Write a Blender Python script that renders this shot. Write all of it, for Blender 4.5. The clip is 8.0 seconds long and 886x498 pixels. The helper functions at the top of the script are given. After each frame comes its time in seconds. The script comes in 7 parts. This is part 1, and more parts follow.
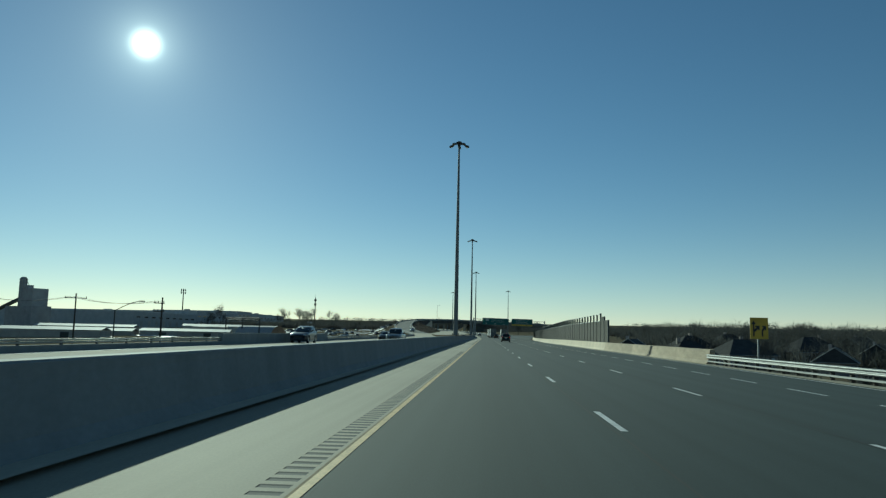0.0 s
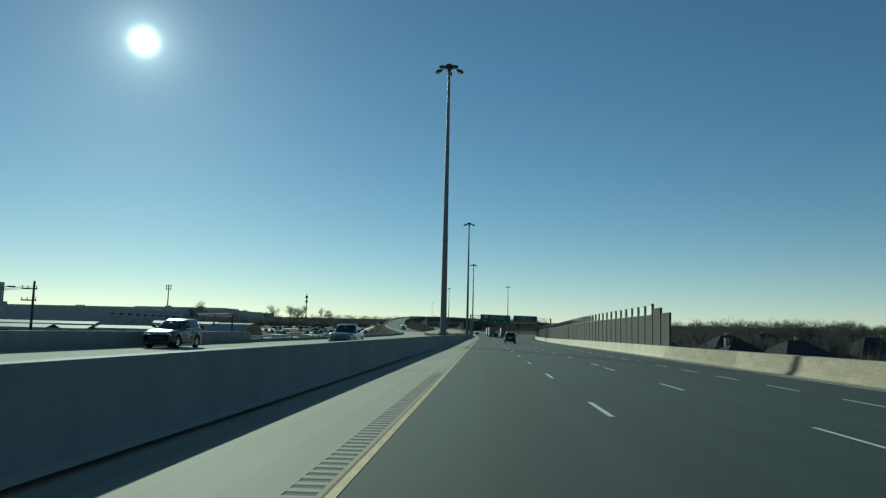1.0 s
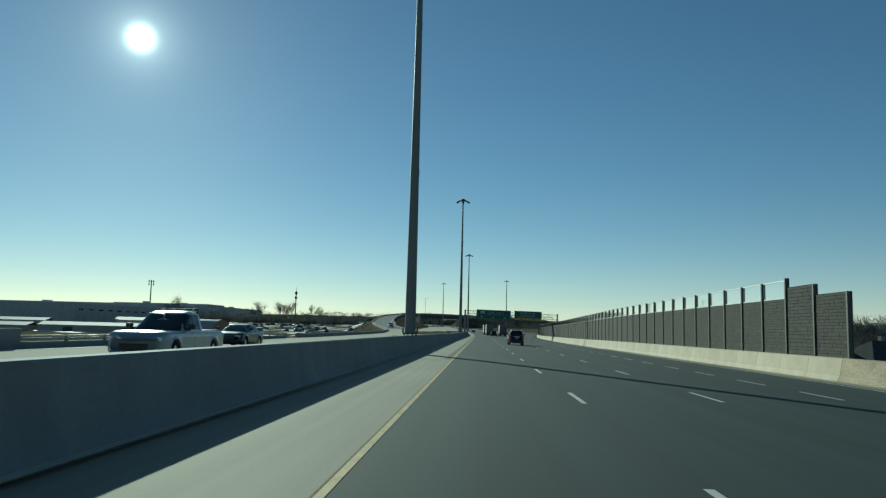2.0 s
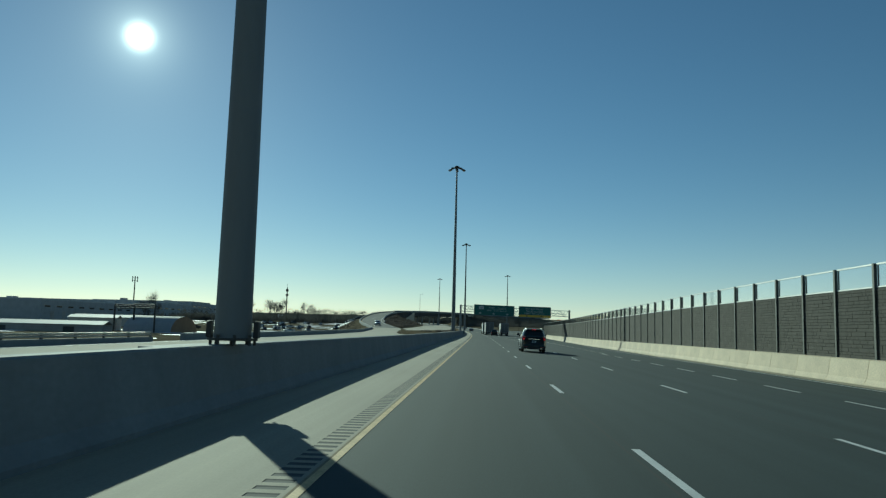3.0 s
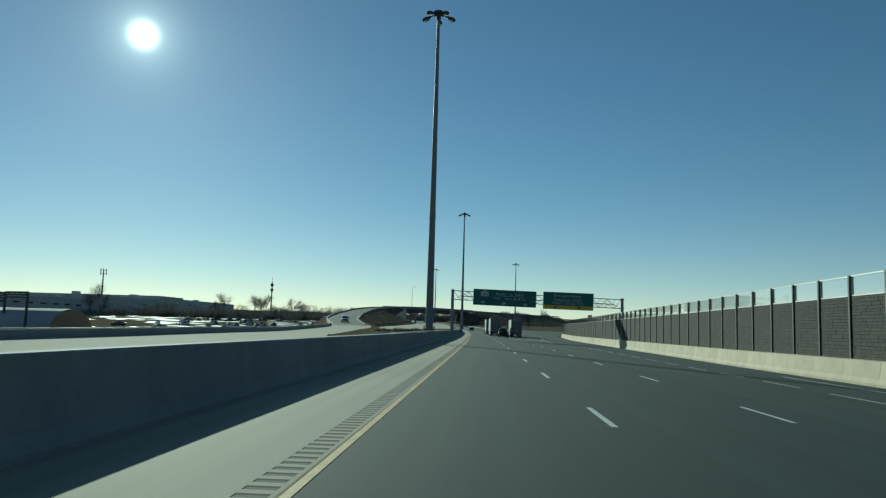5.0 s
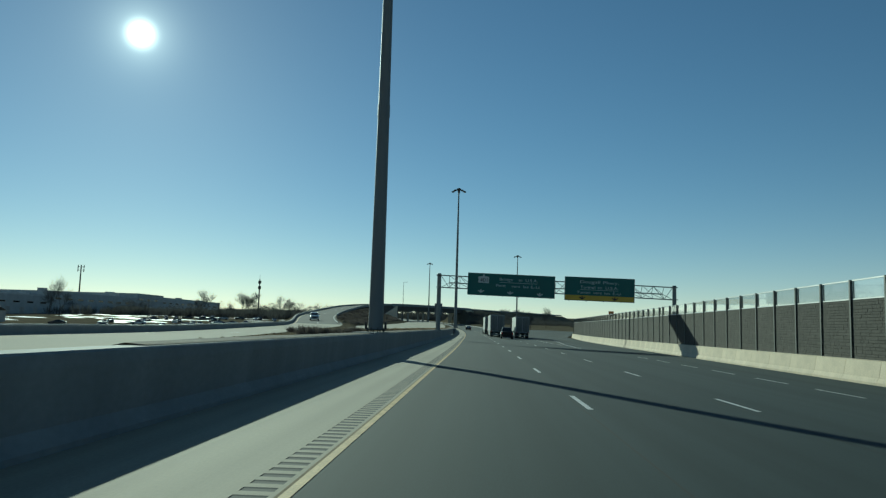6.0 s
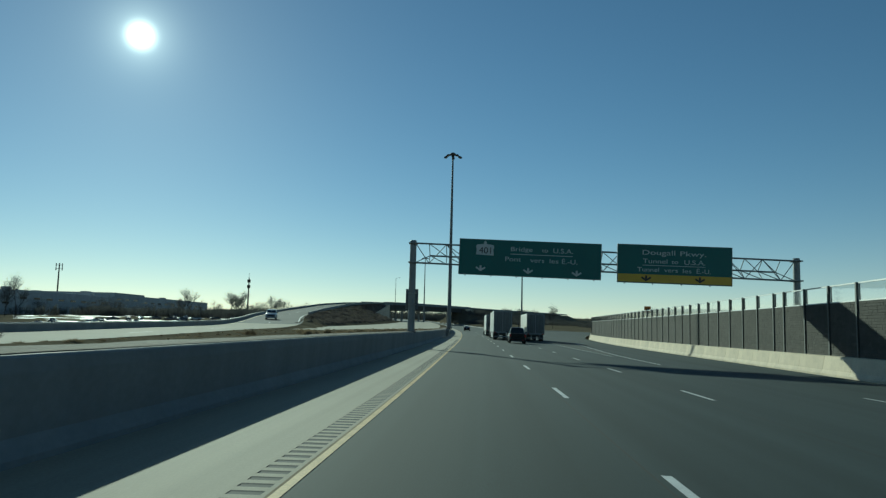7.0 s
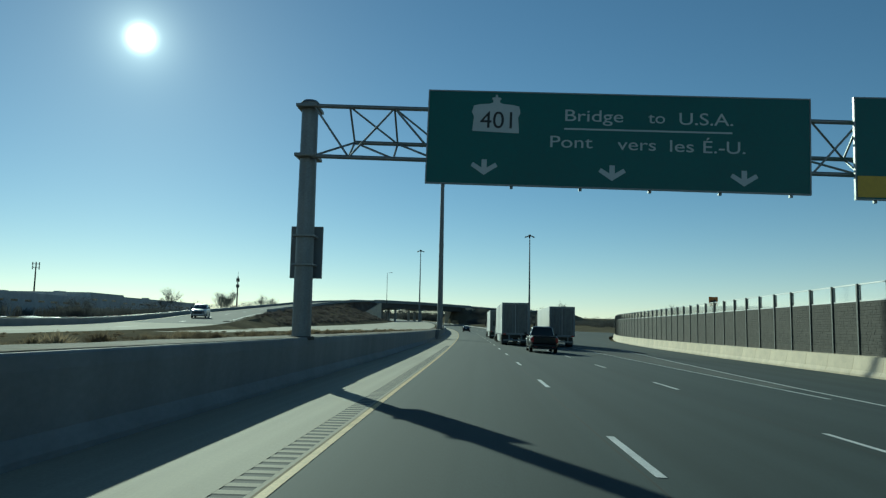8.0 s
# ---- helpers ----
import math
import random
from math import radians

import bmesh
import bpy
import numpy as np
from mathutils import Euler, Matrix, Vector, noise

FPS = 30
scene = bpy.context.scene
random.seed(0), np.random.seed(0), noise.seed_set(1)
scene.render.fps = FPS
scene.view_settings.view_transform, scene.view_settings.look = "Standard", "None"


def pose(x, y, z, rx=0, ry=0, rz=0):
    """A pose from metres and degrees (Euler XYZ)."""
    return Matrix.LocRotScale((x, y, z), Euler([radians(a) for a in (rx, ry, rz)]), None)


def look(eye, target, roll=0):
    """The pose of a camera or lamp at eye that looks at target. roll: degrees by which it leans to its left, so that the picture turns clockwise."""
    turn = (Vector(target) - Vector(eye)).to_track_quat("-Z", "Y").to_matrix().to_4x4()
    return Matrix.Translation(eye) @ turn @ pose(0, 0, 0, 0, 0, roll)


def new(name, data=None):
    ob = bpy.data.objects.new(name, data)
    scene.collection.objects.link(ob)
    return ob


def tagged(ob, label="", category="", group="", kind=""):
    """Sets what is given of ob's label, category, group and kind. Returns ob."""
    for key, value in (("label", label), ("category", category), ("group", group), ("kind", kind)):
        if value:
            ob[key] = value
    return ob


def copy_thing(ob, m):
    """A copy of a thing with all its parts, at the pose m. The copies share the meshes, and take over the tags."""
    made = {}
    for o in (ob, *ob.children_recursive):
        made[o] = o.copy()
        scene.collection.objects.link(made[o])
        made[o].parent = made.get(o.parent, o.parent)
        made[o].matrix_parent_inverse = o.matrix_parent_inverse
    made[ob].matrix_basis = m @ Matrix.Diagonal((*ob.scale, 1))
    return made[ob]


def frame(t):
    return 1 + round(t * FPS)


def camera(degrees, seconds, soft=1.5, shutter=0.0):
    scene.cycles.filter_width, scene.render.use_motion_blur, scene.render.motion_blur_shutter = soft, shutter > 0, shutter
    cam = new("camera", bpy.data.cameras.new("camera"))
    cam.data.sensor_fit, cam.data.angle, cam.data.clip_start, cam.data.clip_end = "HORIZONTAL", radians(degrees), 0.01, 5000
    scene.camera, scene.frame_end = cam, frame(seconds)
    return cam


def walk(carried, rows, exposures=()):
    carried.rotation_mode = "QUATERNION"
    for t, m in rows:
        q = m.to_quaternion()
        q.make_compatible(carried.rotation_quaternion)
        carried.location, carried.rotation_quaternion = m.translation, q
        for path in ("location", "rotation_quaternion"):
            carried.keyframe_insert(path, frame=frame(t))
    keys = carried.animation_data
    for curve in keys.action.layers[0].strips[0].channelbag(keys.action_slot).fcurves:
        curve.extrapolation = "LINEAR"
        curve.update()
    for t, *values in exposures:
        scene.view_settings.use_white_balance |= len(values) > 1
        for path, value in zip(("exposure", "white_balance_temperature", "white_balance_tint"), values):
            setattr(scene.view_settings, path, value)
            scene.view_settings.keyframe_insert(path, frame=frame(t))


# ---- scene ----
# camera: seconds, place, tilt, roll, heading
cam = camera(61.85, 8.0, soft=1.3)
PATH = [
    (0, -0.025, 0.012, 1.422, 96.537, -1.214, 3.326),
    (0.5, -0.176, 16.729, 1.454, 96.464, -1.278, 3.249),
    (1, -0.288, 33.552, 1.485, 96.423, -1.353, 3.152),
    (1.5, -0.275, 50.343, 1.513, 96.323, -1.402, 3.014),
    (3, -0.02, 100.721, 1.532, 96.172, -1.483, 2.834),
    (3.5, 0.036, 117.546, 1.516, 96.108, -1.55, 2.937),
    (4, 0.033, 134.39, 1.491, 96.11, -1.611, 3.003),
    (4.5, 0.018, 151.252, 1.473, 96.106, -1.661, 3.076),
    (6, 0.026, 201.647, 1.466, 96.04, -1.63, 2.883),
    (6.5, 0.083, 218.39, 1.48, 96.06, -1.545, 2.886),
    (7, 0.109, 235.105, 1.494, 96.069, -1.427, 2.938),
    (7.5, 0.078, 251.846, 1.485, 96.09, -1.292, 2.996),
    (8, -0.0, 268.477, 1.472, 96.109, -1.147, 3.05),
]
walk(cam, [(r[0], pose(*r[1:])) for r in PATH], exposures=[(0.0, -0.42), (6.5, -0.40), (7.2, -0.36), (8.0, -0.22)])

# ---- light ----
SUN_AZ, SUN_EL = radians(-26.4), radians(20.0)
SUN_DIR = Vector((math.sin(SUN_AZ) * math.cos(SUN_EL), math.cos(SUN_AZ) * math.cos(SUN_EL), math.sin(SUN_EL)))
world = bpy.data.worlds.new("sky")
scene.world = world
world.use_nodes = True
wn = world.node_tree
sky = wn.nodes.new("ShaderNodeTexSky")
sky.sky_type = "NISHITA"
sky.sun_disc = False
sky.sun_elevation = SUN_EL
sky.sun_rotation = SUN_AZ
sky.altitude = 180
sky.air_density = 0.88
sky.dust_density = 0.1
sky.ozone_density = 1.6
wn.nodes["Background"].inputs["Strength"].default_value = 0.074


def sky_math(kind, a, b):
    """One step of arithmetic in the sky's nodes: each of a and b a number or a socket."""
    node = wn.nodes.new("ShaderNodeMath")
    node.operation = kind
    for k, v in enumerate((a, b)):
        if isinstance(v, (int, float)):
            node.inputs[k].default_value = v
        else:
            wn.links.new(v, node.inputs[k])
    return node.outputs[0]


# the sun's disc and the bright air close round it, by the angle from the sun
heading = wn.nodes.new("ShaderNodeTexCoord")
towards = wn.nodes.new("ShaderNodeVectorMath")
towards.operation = "DOT_PRODUCT"
towards.inputs[1].default_value = SUN_DIR
wn.links.new(heading.outputs["Generated"], towards.inputs[0])
apart = sky_math("SQRT", sky_math("MAXIMUM", sky_math("MULTIPLY", sky_math("SUBTRACT", 1.0, towards.outputs["Value"]), 2.0), 0.0), 0.0)
disc = sky_math("MULTIPLY", sky_math("POWER", 2.718, sky_math("MULTIPLY", sky_math("POWER", sky_math("DIVIDE", apart, 0.0138), 2.5), -1.0)), 40.0)
halo = sky_math("ADD", sky_math("MULTIPLY", sky_math("POWER", 2.718, sky_math("DIVIDE", apart, -0.02)), 17.0), sky_math("MULTIPLY", sky_math("POWER", 2.718, sky_math("DIVIDE", apart, -0.07)), 1.6))
# pale ground haze that thins out upwards
split = wn.nodes.new("ShaderNodeSeparateXYZ")
wn.links.new(heading.outputs["Generated"], split.inputs[0])
haze = sky_math("POWER", 2.718, sky_math("DIVIDE", sky_math("MAXIMUM", split.outputs["Z"], 0.0), -0.055))
hazed = wn.nodes.new("ShaderNodeMix")
hazed.data_type, hazed.blend_type = "RGBA", "ADD"
hazed.inputs[7].default_value = (6.0, 3.5, 2.7, 1)
wn.links.new(haze, hazed.inputs["Factor"])
wn.links.new(sky.outputs["Color"], hazed.inputs[6])
aureole = wn.nodes.new("ShaderNodeMix")
aureole.data_type, aureole.blend_type = "RGBA", "ADD"
aureole.inputs["Factor"].default_value = 1.0
tone = wn.nodes.new("ShaderNodeMix")
tone.data_type, tone.blend_type = "RGBA", "MULTIPLY"
tone.inputs["Factor"].default_value = 1.0
tone.inputs[7].default_value = (1.0, 0.93, 0.78, 1)
wn.links.new(sky_math("ADD", disc, halo), tone.inputs[6])
wn.links.new(hazed.outputs[2], aureole.inputs[6])
wn.links.new(tone.outputs[2], aureole.inputs[7])
wn.links.new(aureole.outputs[2], wn.nodes["Background"].inputs["Color"])
lamp = bpy.data.lights.new("sun", "SUN")
lamp.energy, lamp.angle, lamp.color = 5.3, radians(0.53), (0.97, 0.87, 0.675)
sun = new("sun", lamp)
sun.matrix_world = look((0, 0, 60), Vector((0, 0, 60)) - SUN_DIR)
scene.view_settings.use_white_balance = True
scene.view_settings.white_balance_temperature = 5170
scene.view_settings.white_balance_tint = -20


# ---- materials ----
def material(name, base, rough=0.8, metal=0.0, vary=0.25, scale=1.0, fine=None, bump=0.0, spec=0.5, tint=None, stretch=(1, 1, 1),
             each=0.0, streak=None, thin=0.0, island=0.0):
    """A surface with stains at one scale and grain at a finer one; vary: how far the tone swings; each: tone from piece to piece, island: from block to block of one mesh;
    streak: (amount, scale along x, y, z) of drawn-out wear; thin: share of light let through."""
    m = bpy.data.materials.new(name)
    m.use_nodes = True
    nt = m.node_tree
    n, links = nt.nodes, nt.links
    bsdf = n["Principled BSDF"]
    bsdf.inputs["Roughness"].default_value = rough
    bsdf.inputs["Metallic"].default_value = metal
    bsdf.inputs["Specular IOR Level"].default_value = spec
    fine = fine or scale * 14
    place = n.new("ShaderNodeTexCoord")
    mapped = n.new("ShaderNodeMapping")
    mapped.inputs["Scale"].default_value = stretch
    links.new(place.outputs["Object"], mapped.inputs["Vector"])
    big, small = n.new("ShaderNodeTexNoise"), n.new("ShaderNodeTexNoise")
    for tex, s, d in ((big, scale, 5.0), (small, fine, 3.0)):
        links.new(mapped.outputs["Vector"], tex.inputs["Vector"])
        tex.inputs["Scale"].default_value, tex.inputs["Detail"].default_value = s, d
    mix = n.new("ShaderNodeMath")
    mix.operation = "ADD"
    links.new(big.outputs["Fac"], mix.inputs[0])
    links.new(small.outputs["Fac"], mix.inputs[1])
    ramp = n.new("ShaderNodeMapRange")
    ramp.inputs["From Min"].default_value, ramp.inputs["From Max"].default_value = 0.65, 1.35
    links.new(mix.outputs[0], ramp.inputs["Value"])
    blend = n.new("ShaderNodeMix")
    blend.data_type = "RGBA"
    lo = [c * (1 - vary) for c in base]
    hi = [min(1.0, c * (1 + vary)) for c in (tint or base)]
    blend.inputs[6].default_value, blend.inputs[7].default_value = (*lo, 1), (*hi, 1)
    links.new(ramp.outputs[0], blend.inputs["Factor"])
    colour = blend.outputs[2]
    if streak:
        drawn, lines = n.new("ShaderNodeMapping"), n.new("ShaderNodeTexNoise")
        drawn.inputs["Scale"].default_value = streak[1:]
        links.new(place.outputs["Object"], drawn.inputs["Vector"])
        links.new(drawn.outputs["Vector"], lines.inputs["Vector"])
        lines.inputs["Scale"].default_value, lines.inputs["Detail"].default_value = 1.0, 4.0
        wear = n.new("ShaderNodeMapRange")
        wear.inputs["From Min"].default_value, wear.inputs["From Max"].default_value = 0.3, 0.7
        wear.inputs["To Min"].default_value, wear.inputs["To Max"].default_value = 1 - streak[0], 1 + streak[0]
        links.new(lines.outputs["Fac"], wear.inputs["Value"])
        worn = n.new("ShaderNodeHueSaturation")
        links.new(wear.outputs[0], worn.inputs["Value"])
        links.new(colour, worn.inputs["Color"])
        colour = worn.outputs["Color"]
    if each:
        info = n.new("ShaderNodeObjectInfo")
        tone = n.new("ShaderNodeMapRange")
        tone.inputs["To Min"].default_value, tone.inputs["To Max"].default_value = 1 - each, 1 + each
        links.new(info.outputs["Random"], tone.inputs["Value"])
        hsv = n.new("ShaderNodeHueSaturation")
        links.new(tone.outputs[0], hsv.inputs["Value"])
        links.new(colour, hsv.inputs["Color"])
        colour = hsv.outputs["Color"]
    if island:
        geo, step = n.new("ShaderNodeNewGeometry"), n.new("ShaderNodeMapRange")
        step.inputs["To Min"].default_value, step.inputs["To Max"].default_value = 1 - island, 1 + island
        links.new(geo.outputs["Random Per Island"], step.inputs["Value"])
        mottle = n.new("ShaderNodeHueSaturation")
        links.new(step.outputs[0], mottle.inputs["Value"])
        links.new(colour, mottle.inputs["Color"])
        colour = mottle.outputs["Color"]
    links.new(colour, bsdf.inputs["Base Color"])
    rr = n.new("ShaderNodeMapRange")
    rr.inputs["To Min"].default_value, rr.inputs["To Max"].default_value = max(0.02, rough - 0.08), min(1.0, rough + 0.08)
    links.new(small.outputs["Fac"], rr.inputs["Value"])
    links.new(rr.outputs[0], bsdf.inputs["Roughness"])
    if bump:
        b = n.new("ShaderNodeBump")
        b.inputs["Strength"].default_value = 0.6
        b.inputs["Distance"].default_value = bump
        links.new(small.outputs["Fac"], b.inputs["Height"])
        links.new(b.outputs["Normal"], bsdf.inputs["Normal"])
    if thin:
        through_leaf, both = n.new("ShaderNodeBsdfTranslucent"), n.new("ShaderNodeMixShader")
        links.new(colour, through_leaf.inputs["Color"])
        both.inputs["Fac"].default_value = thin
        links.new(bsdf.outputs[0], both.inputs[1])
        links.new(through_leaf.outputs[0], both.inputs[2])
        links.new(both.outputs[0], n["Material Output"].inputs["Surface"])
    return m


def glass(name, tone, rough=0.02, see=0.0):
    m = bpy.data.materials.new(name)
    m.use_nodes = True
    b = m.node_tree.nodes["Principled BSDF"]
    b.inputs["Base Color"].default_value = (*tone, 1)
    b.inputs["Roughness"].default_value = rough
    b.inputs["Transmission Weight"].default_value = see
    b.inputs["IOR"].default_value = 1.45
    return m


def glow(name, tone, power):
    m = bpy.data.materials.new(name)
    m.use_nodes = True
    b = m.node_tree.nodes["Principled BSDF"]
    b.inputs["Base Color"].default_value = (*tone, 1)
    b.inputs["Emission Color"].default_value = (*tone, 1)
    b.inputs["Emission Strength"].default_value = power
    b.inputs["Roughness"].default_value = 0.15
    return m


ASPHALT = material("asphalt", (0.040, 0.0535, 0.0535), 0.85, spec=0.22, vary=0.22, scale=0.12, fine=60, bump=0.0015, stretch=(1, 0.15, 1), streak=(0.16, 1.1, 0.006, 1))
SHOULDER = material("shoulder_concrete", (0.31, 0.275, 0.20), 0.85, vary=0.16, scale=0.25, fine=35, bump=0.003, stretch=(1, 0.4, 1), streak=(0.10, 3.0, 0.02, 1))
# the shade inside the shallow grooves is put into this dark tone, with some dirt
GROOVE = material("dirty_shaded_groove", (0.075, 0.073, 0.065), 0.9, vary=0.3, scale=2, fine=40)
FAR_PAVE = material("pale_concrete_paving", (0.46, 0.42, 0.33), 0.95, spec=0.1, vary=0.12, scale=0.15, fine=25, stretch=(1, 0.2, 1))
RAMP_PAVE = material("worn_grey_paving", (0.15, 0.15, 0.14), 0.95, spec=0.1, vary=0.15, scale=0.15, fine=25, stretch=(1, 0.3, 1))
# darker and bluer than the outer units: the barrier's shade is in this colour
BARRIER = material("shade_toned_concrete", (0.19, 0.205, 0.21), 0.85, vary=0.12, scale=0.5, fine=18, bump=0.004, stretch=(1, 0.35, 0.6), streak=(0.10, 2.0, 0.9, 0.12))
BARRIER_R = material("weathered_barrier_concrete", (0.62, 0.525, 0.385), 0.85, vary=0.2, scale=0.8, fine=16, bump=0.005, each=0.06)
BARRIER_OLD = material("stained_barrier_concrete", (0.40, 0.325, 0.225), 0.9, vary=0.35, scale=1.1, fine=14, bump=0.008, each=0.10)
YELLOW = material("yellow_road_paint", (0.55, 0.385, 0.17), 0.75, vary=0.3, scale=2, fine=30, tint=(0.56, 0.40, 0.18))
WHITE = material("white_road_paint", (0.62, 0.62, 0.6), 0.7, vary=0.2, scale=2, fine=30)
DUST = material("tan_grit", (0.27, 0.215, 0.135), 0.95, spec=0.1, vary=0.3, scale=1.5, fine=30, stretch=(1, 0.2, 1))
SEAM = material("dark_paving_seam", (0.022, 0.024, 0.023), 0.85, vary=0.3, scale=1.5, fine=20, stretch=(1, 0.1, 1))
BLOCK = material("grey_brown_block", (0.074, 0.069, 0.059), 0.92, vary=0.3, scale=1.6, fine=22, bump=0.006, each=0.06, island=0.10)
POST = material("painted_wall_post", (0.095, 0.10, 0.092), 0.6, 0.3, vary=0.2, scale=1.5, fine=20)
BRIGHT_RAIL = material("bright_aluminium_rail", (0.62, 0.62, 0.60), 0.5, 0.3, vary=0.1, scale=1.5, fine=20)
JOINT = material("dark_block_joint", (0.052, 0.050, 0.044), 0.95, spec=0.1, vary=0.2, scale=2)
STEEL = material("galvanised_steel", (0.20, 0.21, 0.21), 0.5, 0.6, vary=0.2, scale=1.2, fine=20)
DARK_STEEL = material("weathered_dark_steel", (0.06, 0.06, 0.055), 0.7, 0.2, vary=0.2, scale=1.5, fine=20)
RAIL = material("bright_galvanised_rail", (0.36, 0.36, 0.35), 0.62, 0.3, vary=0.15, scale=1.5, fine=20)
GRIT = material("pale_road_grit", (0.12, 0.125, 0.115), 0.95, spec=0.1, vary=0.3, scale=0.8, fine=20, stretch=(1, 0.2, 1))
MAST = material("galvanised_mast", (0.15, 0.16, 0.165), 0.62, 0.1, vary=0.07, scale=0.6, fine=9, stretch=(1, 1, 0.2))
PANE = glass("clear_acrylic", (1.0, 1.0, 1.0), 0.03, 1.0)
SIGN_GREEN = material("green_sign_sheeting", (0.003, 0.086, 0.076), 0.45, vary=0.12, scale=0.6, fine=8)
SIGN_WHITE = material("white_sign_legend", (0.44, 0.47, 0.47), 0.5, vary=0.08, scale=2)
SIGN_YELLOW = material("yellow_sign_sheeting", (0.52, 0.34, 0.025), 0.5, vary=0.1, scale=1)
SIGN_BLACK = material("black_sign_legend", (0.012, 0.012, 0.012), 0.5, vary=0.1)
ALU = material("sign_aluminium", (0.22, 0.23, 0.23), 0.5, 0.6, vary=0.15, scale=2)
DRY_GRASS = material("dry_winter_grass", (0.165, 0.138, 0.10), 0.97, spec=0.0, vary=0.4, scale=0.12, fine=3, bump=0.06, tint=(0.15, 0.132, 0.09))
TWIG = material("bare_twigs", (0.125, 0.123, 0.112), 0.97, spec=0.0, vary=0.3, scale=0.3, fine=4, thin=0.25)
EVERGREEN = material("evergreen_foliage", (0.06, 0.07, 0.045), 0.9, vary=0.35, scale=0.4, fine=4)
BRUSH = material("brown_brush", (0.15, 0.133, 0.118), 0.97, spec=0.0, vary=0.4, scale=0.5, fine=5, thin=0.3)
STRAW = material("straw_tuft", (0.25, 0.20, 0.13), 0.97, spec=0.0, vary=0.35, scale=1.5, fine=9, thin=0.45)
PAINT_WHITE = material("white_painted_panel", (0.66, 0.66, 0.64), 0.45, vary=0.1, scale=0.6, fine=6)
ROOF_DARK = material("dark_shingle_roof", (0.055, 0.055, 0.055), 0.95, spec=0.1, vary=0.3, scale=0.8, fine=8, each=0.25)
FASCIA = material("pale_trim_board", (0.42, 0.41, 0.38), 0.7, vary=0.15, scale=2)
BRICK_WALL = material("house_wall", (0.34, 0.29, 0.25), 0.9, vary=0.25, scale=1, fine=9, each=0.3)
SHED_ROOF = material("sheet_metal_roof", (0.40, 0.40, 0.40), 0.75, 0.0, vary=0.12, scale=0.3, fine=4)
SHED_WALL = material("pale_cladding", (0.38, 0.35, 0.31), 0.8, vary=0.2, scale=0.5, fine=5, each=0.2)
# the haze over the far walls is put into this paler base colour
CITY_WALL = material("haze_pale_block_wall", (0.50, 0.50, 0.50), 0.95, spec=0.1, vary=0.2, scale=0.3, fine=3, each=0.25)
SILO_WALL = material("grimy_silo_concrete", (0.28, 0.28, 0.285), 0.95, spec=0.1, vary=0.25, scale=0.3, fine=3, each=0.25)
SNOW = material("old_snow", (0.72, 0.74, 0.76), 0.6, vary=0.12, scale=0.5, fine=6)
GRAVEL = material("dirty_gravel", (0.15, 0.132, 0.108), 0.95, spec=0.1, vary=0.6, scale=0.7, fine=9, bump=0.02)
PALE_ROOF = material("dull_pale_roof", (0.30, 0.31, 0.33), 0.8, vary=0.15, scale=0.4, fine=5)
WOOD = material("tarred_pole", (0.06, 0.05, 0.04), 0.9, vary=0.3, scale=1, fine=10)
RUBBER = material("tyre_rubber", (0.014, 0.014, 0.014), 0.9, spec=0.2, vary=0.2, scale=4)
ALLOY = material("polished_alloy", (0.55, 0.55, 0.55), 0.25, 0.9, vary=0.08, scale=4)
TRIM = material("bright_satin_trim", (0.66, 0.67, 0.67), 0.42, 0.55, vary=0.05)
CHROME = material("chrome", (0.75, 0.75, 0.75), 0.12, 1.0, vary=0.05)
TINT = glass("tinted_glass", (0.012, 0.016, 0.018), 0.03)
BLACK_PLASTIC = material("black_plastic", (0.02, 0.02, 0.02), 0.55, vary=0.15, scale=5)
TAIL = glass("tail_lamp_red", (0.30, 0.008, 0.014), 0.05)
BRAKE = glow("lit_brake_lamp", (1.0, 0.02, 0.03), 0.8)
DIM_BRAKE = glow("glowing_red_lens", (1.0, 0.014, 0.025), 0.22)
REFLECT = material("red_reflector", (0.35, 0.02, 0.02), 0.3, vary=0.1)
PLATE = material("number_plate", (0.45, 0.52, 0.55), 0.4, vary=0.08)
LENS = glass("clear_lens", (0.7, 0.72, 0.72), 0.08)


def paint(name, base, metal=0.35, rough=0.34, coat=0.6):
    m = material(name, base, rough, metal, vary=0.04, scale=1.5, fine=3)
    m.node_tree.nodes["Principled BSDF"].inputs["Coat Weight"].default_value = coat
    m.node_tree.nodes["Principled BSDF"].inputs["Specular IOR Level"].default_value = 0.15
    m.node_tree.nodes["Principled BSDF"].inputs["Coat Roughness"].default_value = 0.02
    return m


# ---- making meshes ----
def lerp(a, b, t):
    return a + (b - a) * t


def empty(name, m=None):
    ob = new(name)
    ob.empty_display_size = 0.3
    if m is not None:
        ob.matrix_world = m
    return ob


def as_mesh(name, verts, faces, material_, smooth=False):
    me = bpy.data.meshes.new(name)
    me.from_pydata([tuple(v) for v in verts], [], faces)
    me.materials.append(material_)
    me.validate()
    me.update()
    if smooth:
        me.polygons.foreach_set("use_smooth", [True] * len(me.polygons))
    return me


def part(name, bm, material_, parent=None, label="", smooth=False):
    """Links a bmesh, or ready mesh data, as one object under a thing or a part."""
    if isinstance(bm, bpy.types.Mesh):
        me = bm
    else:
        me = bpy.data.meshes.new(name)
        bmesh.ops.recalc_face_normals(bm, faces=bm.faces)
        bm.to_mesh(me)
        bm.free()
        me.materials.append(material_)
        if smooth:
            me.polygons.foreach_set("use_smooth", [True] * len(me.polygons))
    ob = new(name, me)
    if parent is not None:
        ob.parent = parent
    if label:
        ob["label"] = label
    return ob


